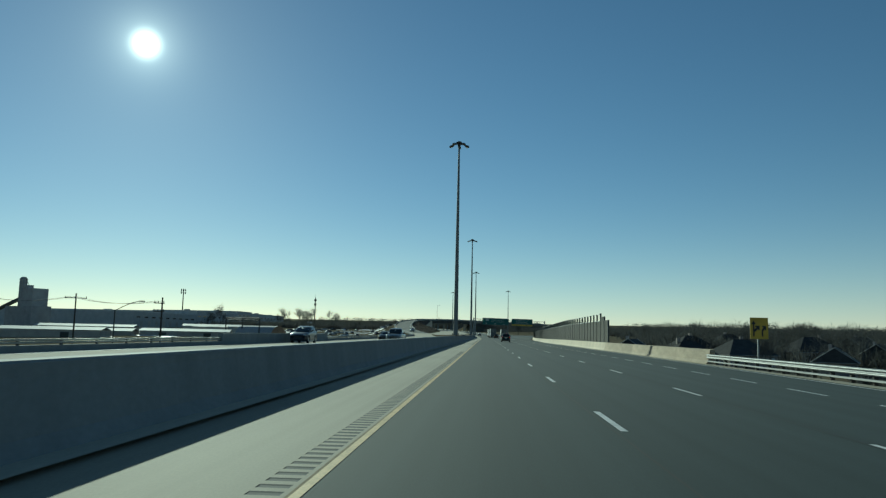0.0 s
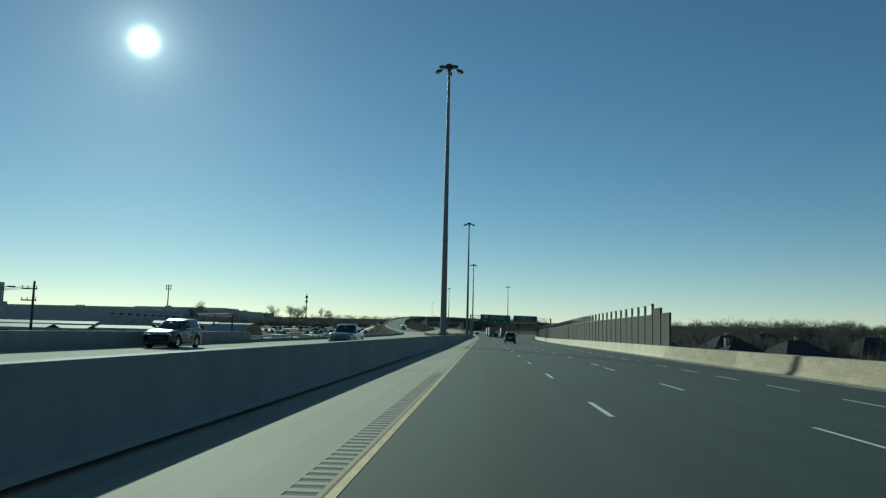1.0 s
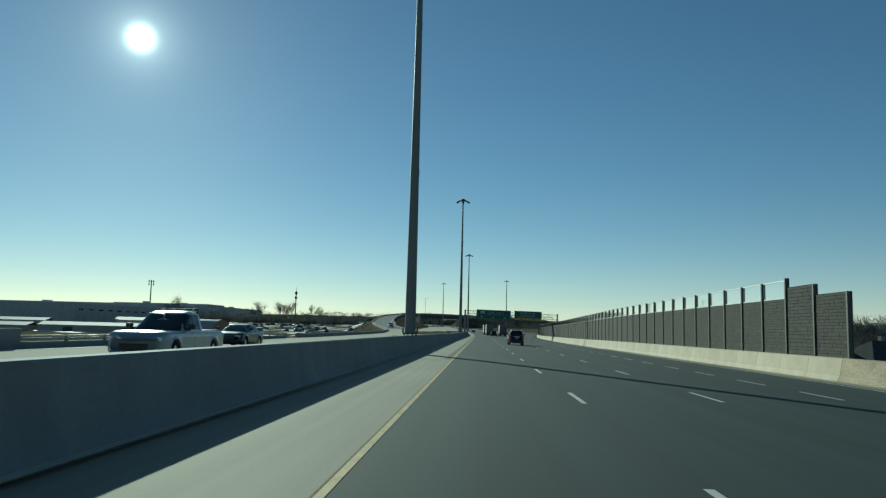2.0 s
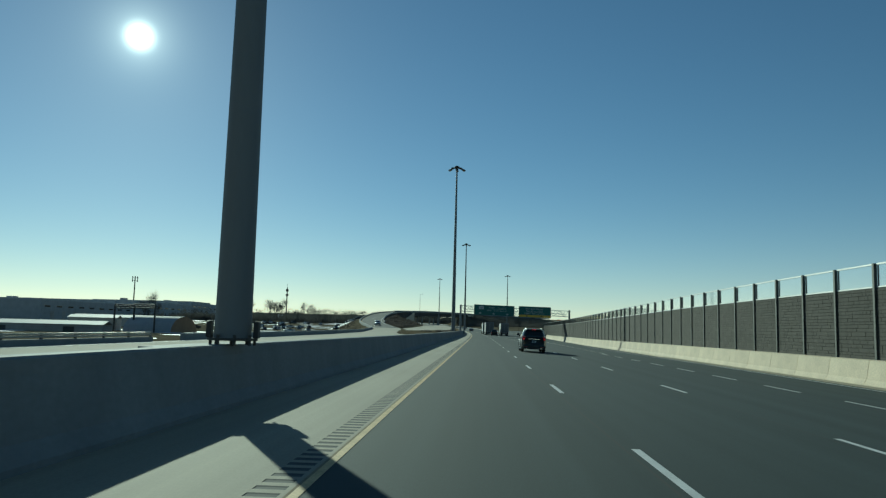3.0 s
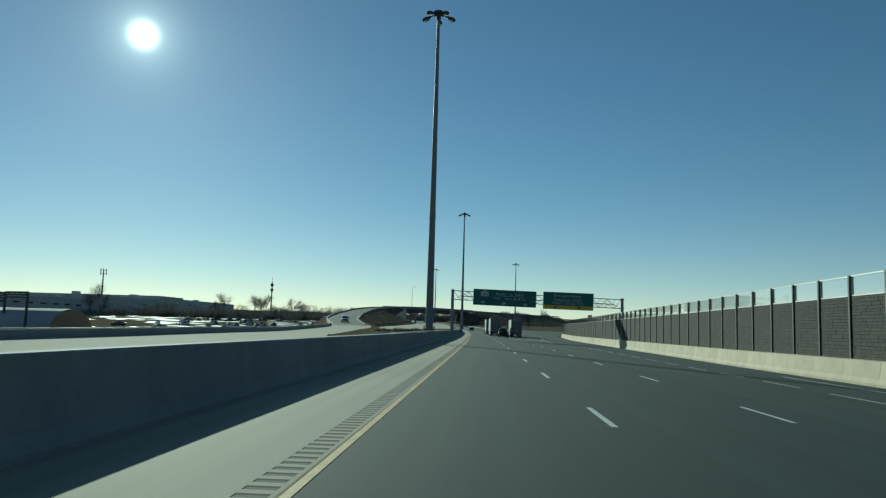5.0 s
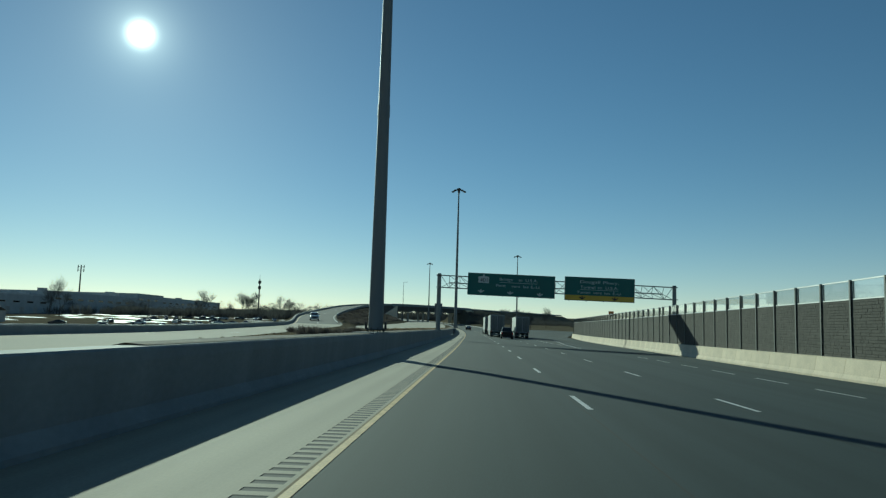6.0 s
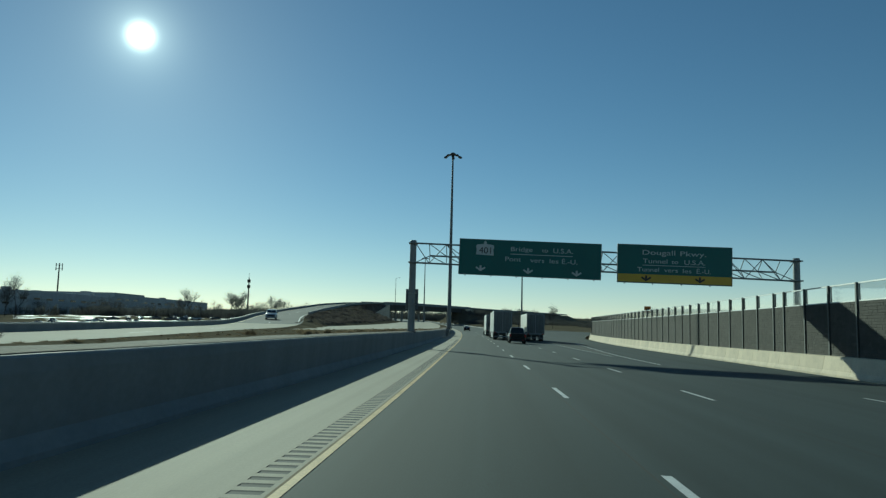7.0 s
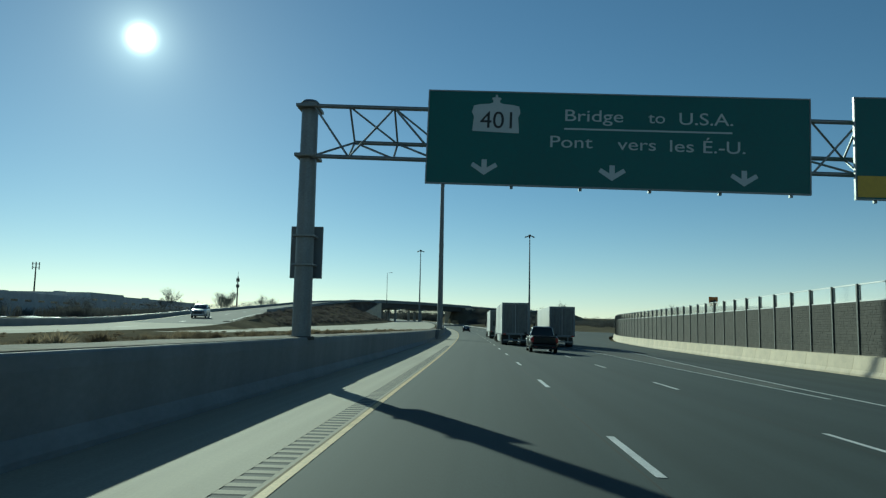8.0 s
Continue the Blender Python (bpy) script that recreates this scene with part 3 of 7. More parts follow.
def build_outer_barrier():
    """Short concrete units with open joints along the outer edge, and a steel beam rail before them."""
    holder = empty("outer_barrier")
    tagged(holder, "pale weathered concrete barrier units below the noise wall", "barrier", kind="structure")
    prof = [(-0.42, -0.1), (-0.42, 0.08), (-0.28, 0.30), (-0.14, 1.12), (0.16, 1.15), (0.20, 1.10), (0.20, -0.1)]
    L = 3.40
    v, f = [], []
    for yy in (-L / 2, L / 2):
        v += [(a, yy, b) for a, b in prof]
    n = len(prof)
    f = [(k, (k + 1) % n, n + (k + 1) % n, n + k) for k in range(n)] + [tuple(range(n - 1, -1, -1)), tuple(range(n, 2 * n))]
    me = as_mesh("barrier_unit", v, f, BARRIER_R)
    line = [(16.25 + 0.04 * i, 54 + 9.52 * i, 0, 0.0) for i in range(5)] + WALL_LINE
    old = as_mesh("old_barrier_unit", v, f, BARRIER_OLD)
    for i in range(len(line) - 1):
        (x, y, z, h), (x2, y2, z2, h2) = line[i], line[i + 1]
        ob = part("barrier_unit", old if i < 5 else me, BARRIER_OLD if i < 5 else BARRIER_R, holder, "stained tan unit" if i < 5 else "")
        ob.matrix_world = Matrix.Translation(((x + x2) / 2 - 0.25, (y + y2) / 2, lane_z(x + bend(y), y) - 0.02)) @ Matrix.Rotation(math.atan2(y2 - y, x2 - x) - math.pi / 2, 4, "Z") @ Matrix.Diagonal((1, (math.hypot(x2 - x, y2 - y) - 0.03) / 3.4, 0.94, 1))
    rail = empty("guard_rail")
    tagged(rail, "bright steel beam guard rail on short posts", "guard rail", kind="structure")
    wave = [(0.0, 0.0), (-0.02, 0.012), (-0.085, 0.035), (-0.095, 0.06), (-0.085, 0.085), (-0.015, 0.115), (-0.01, 0.15), (-0.015, 0.185), (-0.085, 0.215), (-0.095, 0.24), (-0.085, 0.265), (-0.02, 0.288), (0.0, 0.30),
            (0.004, 0.30), (-0.006, 0.15), (0.004, 0.0)]
    rows = [(15.75, y, lane_z(15.7, y) + 0.40, 0.0) for y in (-60, -20, 20, 54.3)]
    vv, ff = sweep(wave, rows)
    part("beam", as_mesh("beam", vv, ff, RAIL), RAIL, rail)
    vv, ff = sweep([(0.0, 0.0), (-0.07, 0.015), (-0.07, 0.085), (0.0, 0.10), (0.004, 0.10), (0.004, 0.0)], [(x, y, z - 0.24, h) for x, y, z, h in rows])
    part("rub_rail", as_mesh("rub_rail", vv, ff, RAIL), RAIL, rail)
    for i in range(36):
        y = 52.5 - 2.0 * i * 0.95
        part("post", box_bm((15.78, y - 0.07, lane_z(16, y) - 0.3), (15.96, y + 0.07, lane_z(16, y) + 0.68), 0.01), WOOD, rail)


build_outer_barrier()


def build_far_barrier():
    """Parapet with a low steel rail on the far side of the other carriageway."""
    pts = []
    for x, y, z, h in RAMP:
        w = ramp_half(y) + 0.2
        pts.append((x - w * math.cos(h), y - w * math.sin(h), z, h))
    ob = empty("far_barrier")
    tagged(ob, "dark concrete parapet with a steel rail across the far carriageway", "barrier", kind="structure")
    for y0, y1, h in ((-130, 62, 0.36), (62, 104, 1.0), (104, 153, 0.36), (153, 900, 0.53)):
        seg = [r for r in pts if y0 - 3 <= r[1] <= y1]
        v, f = sweep([(0.2, -0.3), (0.2, h), (-0.2, h), (-0.2, -0.3)], seg)
        part("parapet", as_mesh("parapet", v, f, BARRIER), BARRIER, ob)
        if h < 0.4:
            for a in (0.44, 0.57):
                v, f = sweep([(0.06, a), (0.06, a + 0.1), (-0.06, a + 0.1), (-0.06, a)], seg)
                part("rail", as_mesh("rail", v, f, STEEL), STEEL, ob)
        if h == 0.53:
            v, f = sweep([(0.06, 0.54), (0.06, 0.60), (-0.06, 0.60), (-0.06, 0.54)], seg)
            part("cap_rail", as_mesh("cap_rail", v, f, RAIL), RAIL, ob, "bright steel cap rail")
    me = None
    for x, y, z, h in pts:
        if -40 < y < 62 or 104 < y < 153:
            if me is None:
                bm = box_bm((-0.05, -0.08, 0.34), (0.05, 0.08, 0.69), 0.01)
                p = part("post", bm, DARK_STEEL, ob)
                me = p.data
            else:
                p = part("post", me, DARK_STEEL, ob)
            p.matrix_world = Matrix.Translation((x, y, z)) @ Matrix.Rotation(h, 4, "Z")
    # inner edge of the ramp
    pts2 = [(x + (ramp_in(y) + 0.2) * math.cos(h), y + (ramp_in(y) + 0.2) * math.sin(h), z, h) for x, y, z, h in RAMP if y > 395]
    v, f = sweep([(0.12, 0.0), (0.12, 0.75), (-0.12, 0.75), (-0.12, 0.0)], pts2)
    ob = part("ramp_barrier", as_mesh("ramp_barrier", v, f, BARRIER), BARRIER)
    tagged(ob, "grey parapet along the inner edge of the ramp", "barrier", kind="structure")
    # pale rail on the outside of the highway's bend
    rows = [(13.6 + bend(y), y, lane_z(13, y), -math.atan((bend(y + 5) - bend(y)) / 5)) for y in range(440, 760, 8)]
    v, f = sweep([(0.05, 0.45), (-0.05, 0.5), (-0.05, 0.75), (0.05, 0.8)], rows)
    ob = part("guard_rail", as_mesh("bend_rail", v, f, RAIL), RAIL)
    tagged(ob, "pale steel guard rail on the outside of the bend", "guard rail", kind="structure")
    for r in rows:
        part("post", box_bm((r[0] - 0.06, r[1] - 0.06, r[2] - 0.5), (r[0] + 0.06, r[1] + 0.06, r[2] + 0.78)), WOOD, ob)


build_far_barrier()


# ---- verges between the roads ----
def edge_of(rows, y, side):
    """x and z of a road's edge at y."""
    best = min(rows, key=lambda r: abs(r[1] - y))
    w = (opp_in(y) if side > 0 else 4.8) if rows is OPP else (ramp_in(y) if side > 0 else ramp_half(y))
    return best[0] + side * w * math.cos(best[3]), best[2] - 0.004 * side * w


def sheet(name, label, y0, y1, from_, to, material_, cross=14, crown=0.0, step=2.0):
    """Grass laid from one edge to the other: from_(y) and to(y) give x and z."""
    v, f = [], []
    n = int((y1 - y0) / step)
    for i in range(n + 1):
        y = y0 + (y1 - y0) * i / n
        (xa, za), (xb, zb) = from_(y), to(y)
        for k in range(cross + 1):
            t = k / cross
            x = xa + (xb - xa) * t
            z = za + (zb - za) * t
            mid = math.sin(math.pi * t)
            z += mid * (crown + 0.10 * noise.noise((x * 0.35, y * 0.22, 3)) + 0.05 * noise.noise((x * 1.7, y * 0.9, 8)))
            if 0 < k < cross:
                z = max(z, ground_z(x, y) + 0.05)
            v.append((x, y, z))
    m = cross + 1
    for i in range(n):
        for k in range(cross):
            f.append((i * m + k, i * m + k + 1, (i + 1) * m + k + 1, (i + 1) * m + k))
    ob = part(name, as_mesh(name, v, f, material_, True), material_)
    tagged(ob, label, "verge", kind="structure")


def beside_median(y):
    return median_x(y) - 0.10, level(y) + 0.1 + 0.95 * min(1.0, max(0.0, (y - 200) / 30))


def inner_edge(y):
    a, b = edge_of(RAMP, y, 1), edge_of(OPP, y, 1)
    e = a if y < 312 else max(a, b)
    return e[0] + 0.05, e[1] - 0.004


def mound_top(y):
    """Edge of the mound beside the ramp; it falls away before the flyover's wing wall."""
    (x, z), low = edge_of(RAMP, y, 1), edge_of(OPP, y, -1)[1]
    t = min(1.0, max(0.0, (y - 522) / 30))
    return x + 0.05, z - 0.004 + (low + 0.6 - z) * t


sheet("verge", "brown dry grass between the median barrier and the ramp", 197, 560, beside_median, inner_edge, DRY_GRASS, 16)
sheet("verge", "brown grass mound between the ramp and the carriageway", 350, 560, lambda y: (edge_of(OPP, y, -1)[0] - 0.05, edge_of(OPP, y, -1)[1] - 0.004), mound_top, DRY_GRASS, 10, 0.3)


def ramp_skirt():
    """Grass bank that falls from the ramp's inner edge."""
    rows = [r for r in RAMP if 285 < r[1] < 400]
    v, f = [], []
    for x, y, z, h in rows:
        w = ramp_in(y)
        drop = min(1.0, max(0.0, (y - 300) / 40))
        for s, u in ((w - 0.02, 0.0), (w + 0.5, -0.02 - 0.1 * drop), (w + 1.4, -0.03 - 0.35 * drop), (w + 3.2, -0.05 - 1.1 * drop)):
            v.append((x + s * math.cos(h), y + s * math.sin(h), z + u - 0.004 * w))
    for i in range(len(rows) - 1):
        for k in range(3):
            f.append((i * 4 + k, i * 4 + k + 1, i * 4 + k + 5, i * 4 + k + 4))
    ob = part("verge", as_mesh("ramp_skirt", v, f, DRY_GRASS, True), DRY_GRASS)
    tagged(ob, "dry grass bank along the inner edge of the ramp", "verge", kind="structure")


ramp_skirt()


def gravel_strip():
    """Pale gravel and old grit behind the barrier's top, ragged towards the grass."""
    v, f = [], []
    ys = [212 + 0.5 * i for i in range(424)]
    for y in ys:
        x = median_x(y) + 0.23 + 0.05 * noise.noise((5, y * 0.8, 1))
        w = 1.1 + 1.3 * noise.noise((0, y * 0.45, 1)) * (0.6 + 0.4 * noise.noise((2, y * 1.9, 1)))
        w = max(0.12, w) * min(1.0, (y - 211) / 6) + 0.45
        z = level(y) + 1.14 * crest(y) / 1.12 + 0.015
        v += [(x, y, z), (x - w * 0.5, y, z + 0.02), (x - w, y, z - 0.06)]
    for i in range(len(ys) - 1):
        for k in range(2):
            f.append((i * 3 + k, i * 3 + k + 1, i * 3 + k + 4, i * 3 + k + 3))
    ob = part("gravel_strip", as_mesh("gravel_strip", v, f, GRAVEL), GRAVEL)
    tagged(ob, "dirty brown gravel strip behind the median barrier", "gravel", kind="structure")


gravel_strip()


# ---- noise wall ----
def wall_top(y):
    return 4.72 - 0.27 * min(1.0, max(0.0, (y - 165) / 72))


def block_panel(name, width, z0, z1):
    """A panel of coursed rough blocks, each with its own edges, on a backing."""
    rnd = random.Random(7)
    v, f = [], []

    def add(x0, x1, za, zb, d):
        e = 0.008
        b = len(v)
        v.extend([(x0, 0, za), (x1, 0, za), (x1, 0, zb), (x0, 0, zb), (x0 + e, -d, za + e), (x1 - e, -d, za + e), (x1 - e, -d, zb - e), (x0 + e, -d, zb - e)])
        f.extend([(b + 4, b + 5, b + 6, b + 7), (b, b + 1, b + 5, b + 4), (b + 1, b + 2, b + 6, b + 5), (b + 2, b + 3, b + 7, b + 6), (b + 3, b, b + 4, b + 7)])

    v.extend([(-width / 2, 0.10, z0), (width / 2, 0.10, z0), (width / 2, 0.10, z1), (-width / 2, 0.10, z1),
              (-width / 2, 0.0, z0), (width / 2, 0.0, z0), (width / 2, 0.0, z1), (-width / 2, 0.0, z1)])
    f.extend([(1, 0, 3, 2), (4, 5, 6, 7), (0, 1, 5, 4), (3, 7, 6, 2), (0, 4, 7, 3), (1, 2, 6, 5)])
    z = z0 + 0.01
    while z < z1 - 0.08:
        h = min(rnd.choice((0.10, 0.13, 0.13, 0.16)), z1 - z - 0.01)
        x = -width / 2 + 0.01
        while x < width / 2 - 0.05:
            w = min(rnd.choice((0.30, 0.45, 0.60, 0.90)), width / 2 - x - 0.01)
            add(x, x + w, z, z + h, rnd.uniform(0.010, 0.02))
            x += w + 0.009
        z += h + 0.009
    me = as_mesh(name, v, f, BLOCK)
    me.materials.append(JOINT)
    for p in me.polygons[:6]:
        p.material_index = 1
    return me


def build_wall():
    wall = empty("noise_wall")
    tagged(wall, "dark block-faced noise wall with steel posts and a clear band on top", "noise wall", kind="structure")
    tall = block_panel("panel", 3.25, 0.0, 3.15)
    post_me = pane_me = rail_me = None
    bays = WALL_LINE
    for i in range(len(bays)):
        x, y, z, h = bays[i]
        base = lane_z(x, y) + 0.75
        top = wall_top(y) + level(y)
        head = (3.75, 4.30)[i] if i < 2 else top
        solid = head - (1.02 if i >= 2 else 0.0)
        turn = Matrix.Rotation(h + math.pi / 2, 4, "Z")
        if post_me is None:
            bm = box_bm((-0.07, -0.105, 0), (0.07, -0.08, 1))
            box_bm((-0.07, 0.10, 0), (0.07, 0.13, 1), bm=bm)
            box_bm((-0.03, -0.08, 0), (0.03, 0.10, 1), bm=bm)
            p = part("post", bm, POST, wall)
            post_me = p.data
        else:
            p = part("post", post_me, POST, wall)
        p.matrix_world = Matrix.Translation((x, y, base - 1.0)) @ turn @ Matrix.Diagonal((1, 1, head - base + 1.0 + (0.1 if i == 2 else 0), 1))
        if i + 1 >= len(bays):
            break
        x2, y2, z2, h2 = bays[i + 1]
        mid = Vector(((x + x2) / 2, (y + y2) / 2, 0))
        turn = Matrix.Rotation(math.atan2(y2 - y, x2 - x), 4, "Z") @ Matrix.Rotation(math.pi, 4, "Z")
        length = math.hypot(x2 - x, y2 - y)
        o = part("panel", tall, BLOCK, wall)
        o.matrix_world = Matrix.Translation((mid.x, mid.y, base - 0.25)) @ turn @ Matrix.Translation((0, -0.045, 0)) @ Matrix.Diagonal((length / 3.45, 1, (solid - base + 0.25) / 3.15, 1))
        if i >= 2:
            if pane_me is None:
                p = part("pane", box_bm((-1.6, -0.012, 0), (1.6, 0.012, 0.90)), PANE, wall, "clear acrylic pane")
                pane_me = p.data
                q = part("top_rail", box_bm((-1.6, -0.045, 0), (1.6, 0.045, 0.065)), BRIGHT_RAIL, wall)
                rail_me = q.data
                r = part("sill_rail", rail_me, BRIGHT_RAIL, wall)
            else:
                p = part("pane", pane_me, PANE, wall, "clear acrylic pane")
                q = part("top_rail", rail_me, BRIGHT_RAIL, wall)
                r = part("sill_rail", rail_me, BRIGHT_RAIL, wall)
            p.visible_shadow = False
            s = Matrix.Diagonal((length / 3.45, 1, 1, 1))
            p.matrix_world = Matrix.Translation((mid.x, mid.y, solid + 0.055)) @ turn @ s
            q.matrix_world = Matrix.Translation((mid.x, mid.y, solid + 0.955)) @ turn @ s
            r.matrix_world = Matrix.Translation((mid.x, mid.y, solid + 0.003)) @ turn @ s


build_wall()


# ---- masts ----
def build_mast(height=30.4):
    """A tapered high mast with a ring of floodlights, its origin at the foot."""
    mast = empty("high_mast")
    tagged(mast, "tall tapered steel mast with a ring of floodlights", "light mast", "masts along the highway")
    bm = bmesh.new()
    n, rings = 12, []
    for z, r in ((0.13, 0.355), (1.0, 0.348), (height * 0.33, 0.285), (height * 0.66, 0.215), (height - 0.3, 0.135)):
        rings.append([bm.verts.new((r * math.cos(2 * math.pi * k / n), r * math.sin(2 * math.pi * k / n), z)) for k in range(n)])
    for a, b in zip(rings, rings[1:]):
        for k in range(n):
            bm.faces.new((a[k], a[(k + 1) % n], b[(k + 1) % n], b[k]))
    part("shaft", bm, MAST, mast, smooth=True)
    for z in (height * 0.35, height * 0.68):
        r = 0.375 - 0.24 * z / height
        part("sleeve", rod_bm((0, 0, z - 0.3), (0, 0, z + 0.3), r + 0.012, r + 0.006, 12), MAST, mast)
    part("base_plate", rod_bm((0, 0, 0.09), (0, 0, 0.14), 0.47, sides=16), DARK_STEEL, mast)
    for k in range(8):
        a = 2 * math.pi * (k + 0.5) / 8
        x, y = 0.41 * math.cos(a), 0.41 * math.sin(a)
        part("anchor_bolt", rod_bm((x, y, 0.0), (x, y, 0.2), 0.03, sides=6), DARK_STEEL, mast)
    for s in (-1, 1):
        part("access_box", box_bm((s * 0.46 - 0.05, -0.08, 0.14), (s * 0.46 + 0.05, 0.08, 0.46), 0.02), BLACK_PLASTIC, mast)
    bm = bmesh.new()
    rod_bm((0, 0, height - 0.55), (0, 0, height - 0.05), 0.20, 0.30, 16, bm)
    rod_bm((0, 0, height - 0.05), (0, 0, height + 0.16), 0.52, 0.50, 16, bm)
    rod_bm((0, 0, height + 0.16), (0, 0, height + 0.32), 0.50, 0.22, 16, bm)
    part("head", bm, DARK_STEEL, mast)
    for k in range(5):
        a = radians(18 + 72 * k)
        turn = Matrix.Rotation(a, 4, "Z")
        path = [turn @ Vector(p) for p in ((0.28, 0, height - 0.20), (0.65, 0, height - 0.14), (0.95, 0, height - 0.20), (1.14, 0, height - 0.32))]
        part("arm", tube_bm(path, 0.05, 6), DARK_STEEL, mast)
        m = turn @ Matrix.Translation((1.30, 0, height - 0.38)) @ Matrix.Rotation(radians(16), 4, "Y")
        bm = bmesh.new()
        bmesh.ops.create_uvsphere(bm, u_segments=14, v_segments=8, radius=1.0, matrix=m @ Matrix.Diagonal((0.42, 0.28, 0.20, 1)))
        bmesh.ops.create_cone(bm, cap_ends=True, segments=10, radius1=0.12, radius2=0.09, depth=0.3, matrix=m @ Matrix.Translation((-0.36, 0, 0.04)) @ Matrix.Rotation(radians(90), 4, "Y"))
        fl = part("floodlight", bm, DARK_STEEL, mast, smooth=True)
        part("lens", rod_bm(m @ Vector((0.04, 0, -0.17)), m @ Vector((0.04, 0, -0.215)), 0.20, 0.17, sides=12), LENS, fl)
    return mast


mast = build_mast()
mast.matrix_world = Matrix.Translation((-4.75, 114.8, 1.12))
for x, y, s in ((-4.89, 236.4, 1.0), (-5.4, 362.0, 1.0), (14.4, 500.5, 1.0), (-26.3, 575.0, 1.01)):
    z = 1.15 + level(y) if x < -4 and y < 400 else (lane_z(14, y) if x > 0 else 2.8)
    copy_thing(mast, Matrix.Translation((x, y, z)) @ Matrix.Diagonal((1, 1, s, 1)))


def build_street_lamp(x, y, z, h):
    lampost = empty("street_lamp", Matrix.Translation((x, y, z)))
    tagged(lampost, "slim grey lamp post with a short arm", "street lamp")
    part("pole", rod_bm((0, 0, 0), (0, 0, h), 0.14, 0.07, 10), DARK_STEEL, lampost)
    part("arm", rod_bm((0, 0, h - 0.1), (1.4, 0, h + 0.1), 0.05), DARK_STEEL, lampost)
    part("lantern", box_bm((1.2, -0.15, h + 0.02), (1.9, 0.15, h + 0.18), 0.04), DARK_STEEL, lampost)


build_street_lamp(-36.5, 548, 2.2, 19.8)


# ---- sign gantry ----
GY = 288.6


def flat_poly(points, y, t=0.006):
    """A thin plate of an outline [(x, z)] that faces south."""
    bm = bmesh.new()
    a = [bm.verts.new((x, y, z)) for x, z in points]
    b = [bm.verts.new((x, y + t, z)) for x, z in points]
    bm.faces.new(a)
    bm.faces.new(b[::-1])
    n = len(points)
    for i in range(n):
        bm.faces.new((a[i], b[i], b[(i + 1) % n], a[(i + 1) % n]))
    return bm


def lettering(text, x0, x1, z, cap, y, material_, parent, label):
    """Words in the built-in font: baseline z, capital height cap, spread from x0 to x1, facing south."""
    curve = bpy.data.curves.new("legend", "FONT")
    curve.body, curve.size, curve.extrude, curve.offset = text, cap / 0.70, 0.003, 0.0
    ob = bpy.data.objects.new("legend", curve)
    scene.collection.objects.link(ob)
    bpy.context.view_layer.update()
    me = bpy.data.meshes.new_from_object(ob.evaluated_get(bpy.context.evaluated_depsgraph_get()))
    bpy.data.objects.remove(ob)
    lo = min(v.co.x for v in me.vertices)
    hi = max(v.co.x for v in me.vertices)
    s = (x1 - x0) / (hi - lo)
    me.transform(Matrix.Translation((x0, y, z)) @ Matrix.Rotation(radians(90), 4, "X") @ Matrix.Diagonal((s, 1, 1, 1)) @ Matrix.Translation((-lo, 0, 0)))
    me.materials.clear()
    me.materials.append(material_)
    return part("legend", me, material_, parent, label)


def arrow(x, z, y, material_, parent):
    """A down arrow over a lane."""
    bm = flat_poly([(x - 0.07, z + 0.42), (x + 0.07, z + 0.42), (x + 0.07, z + 0.20), (x + 0.30, z + 0.34), (x + 0.36, z + 0.24), (x, z), (x - 0.36, z + 0.24), (x - 0.30, z + 0.34), (x - 0.07, z + 0.20)], y)
    part("lane_arrow", bm, material_, parent)


def sign_panel(name, x0, x1, z0, z1, y, parent_label):
    s = empty(name)
    tagged(s, parent_label, "road sign", "gantry signs")
    part("panel", box_bm((x0, y, z0), (x1, y + 0.06, z1), 0.01), SIGN_GREEN, s)
    bm = bmesh.new()
    w = 0.035
    for a, b in (((x0 - w, z0 - w), (x1 + w, z0)), ((x0 - w, z1), (x1 + w, z1 + w)), ((x0 - w, z0), (x0, z1)), ((x1, z0), (x1 + w, z1))):
        box_bm((a[0], y - 0.01, a[1]), (b[0], y + 0.08, b[1]), bm=bm)
    part("edge_trim", bm, ALU, s)
    k = int((x1 - x0) / 0.9)
    for i in range(k):
        x = x0 + (i + 0.5) * (x1 - x0) / k
        if i % 2 == 0:
            part("bracket", box_bm((x - 0.04, y + 0.06, z0 - 0.10), (x + 0.04, y + 0.14, z1 - 0.1)), ALU, s)
    return s


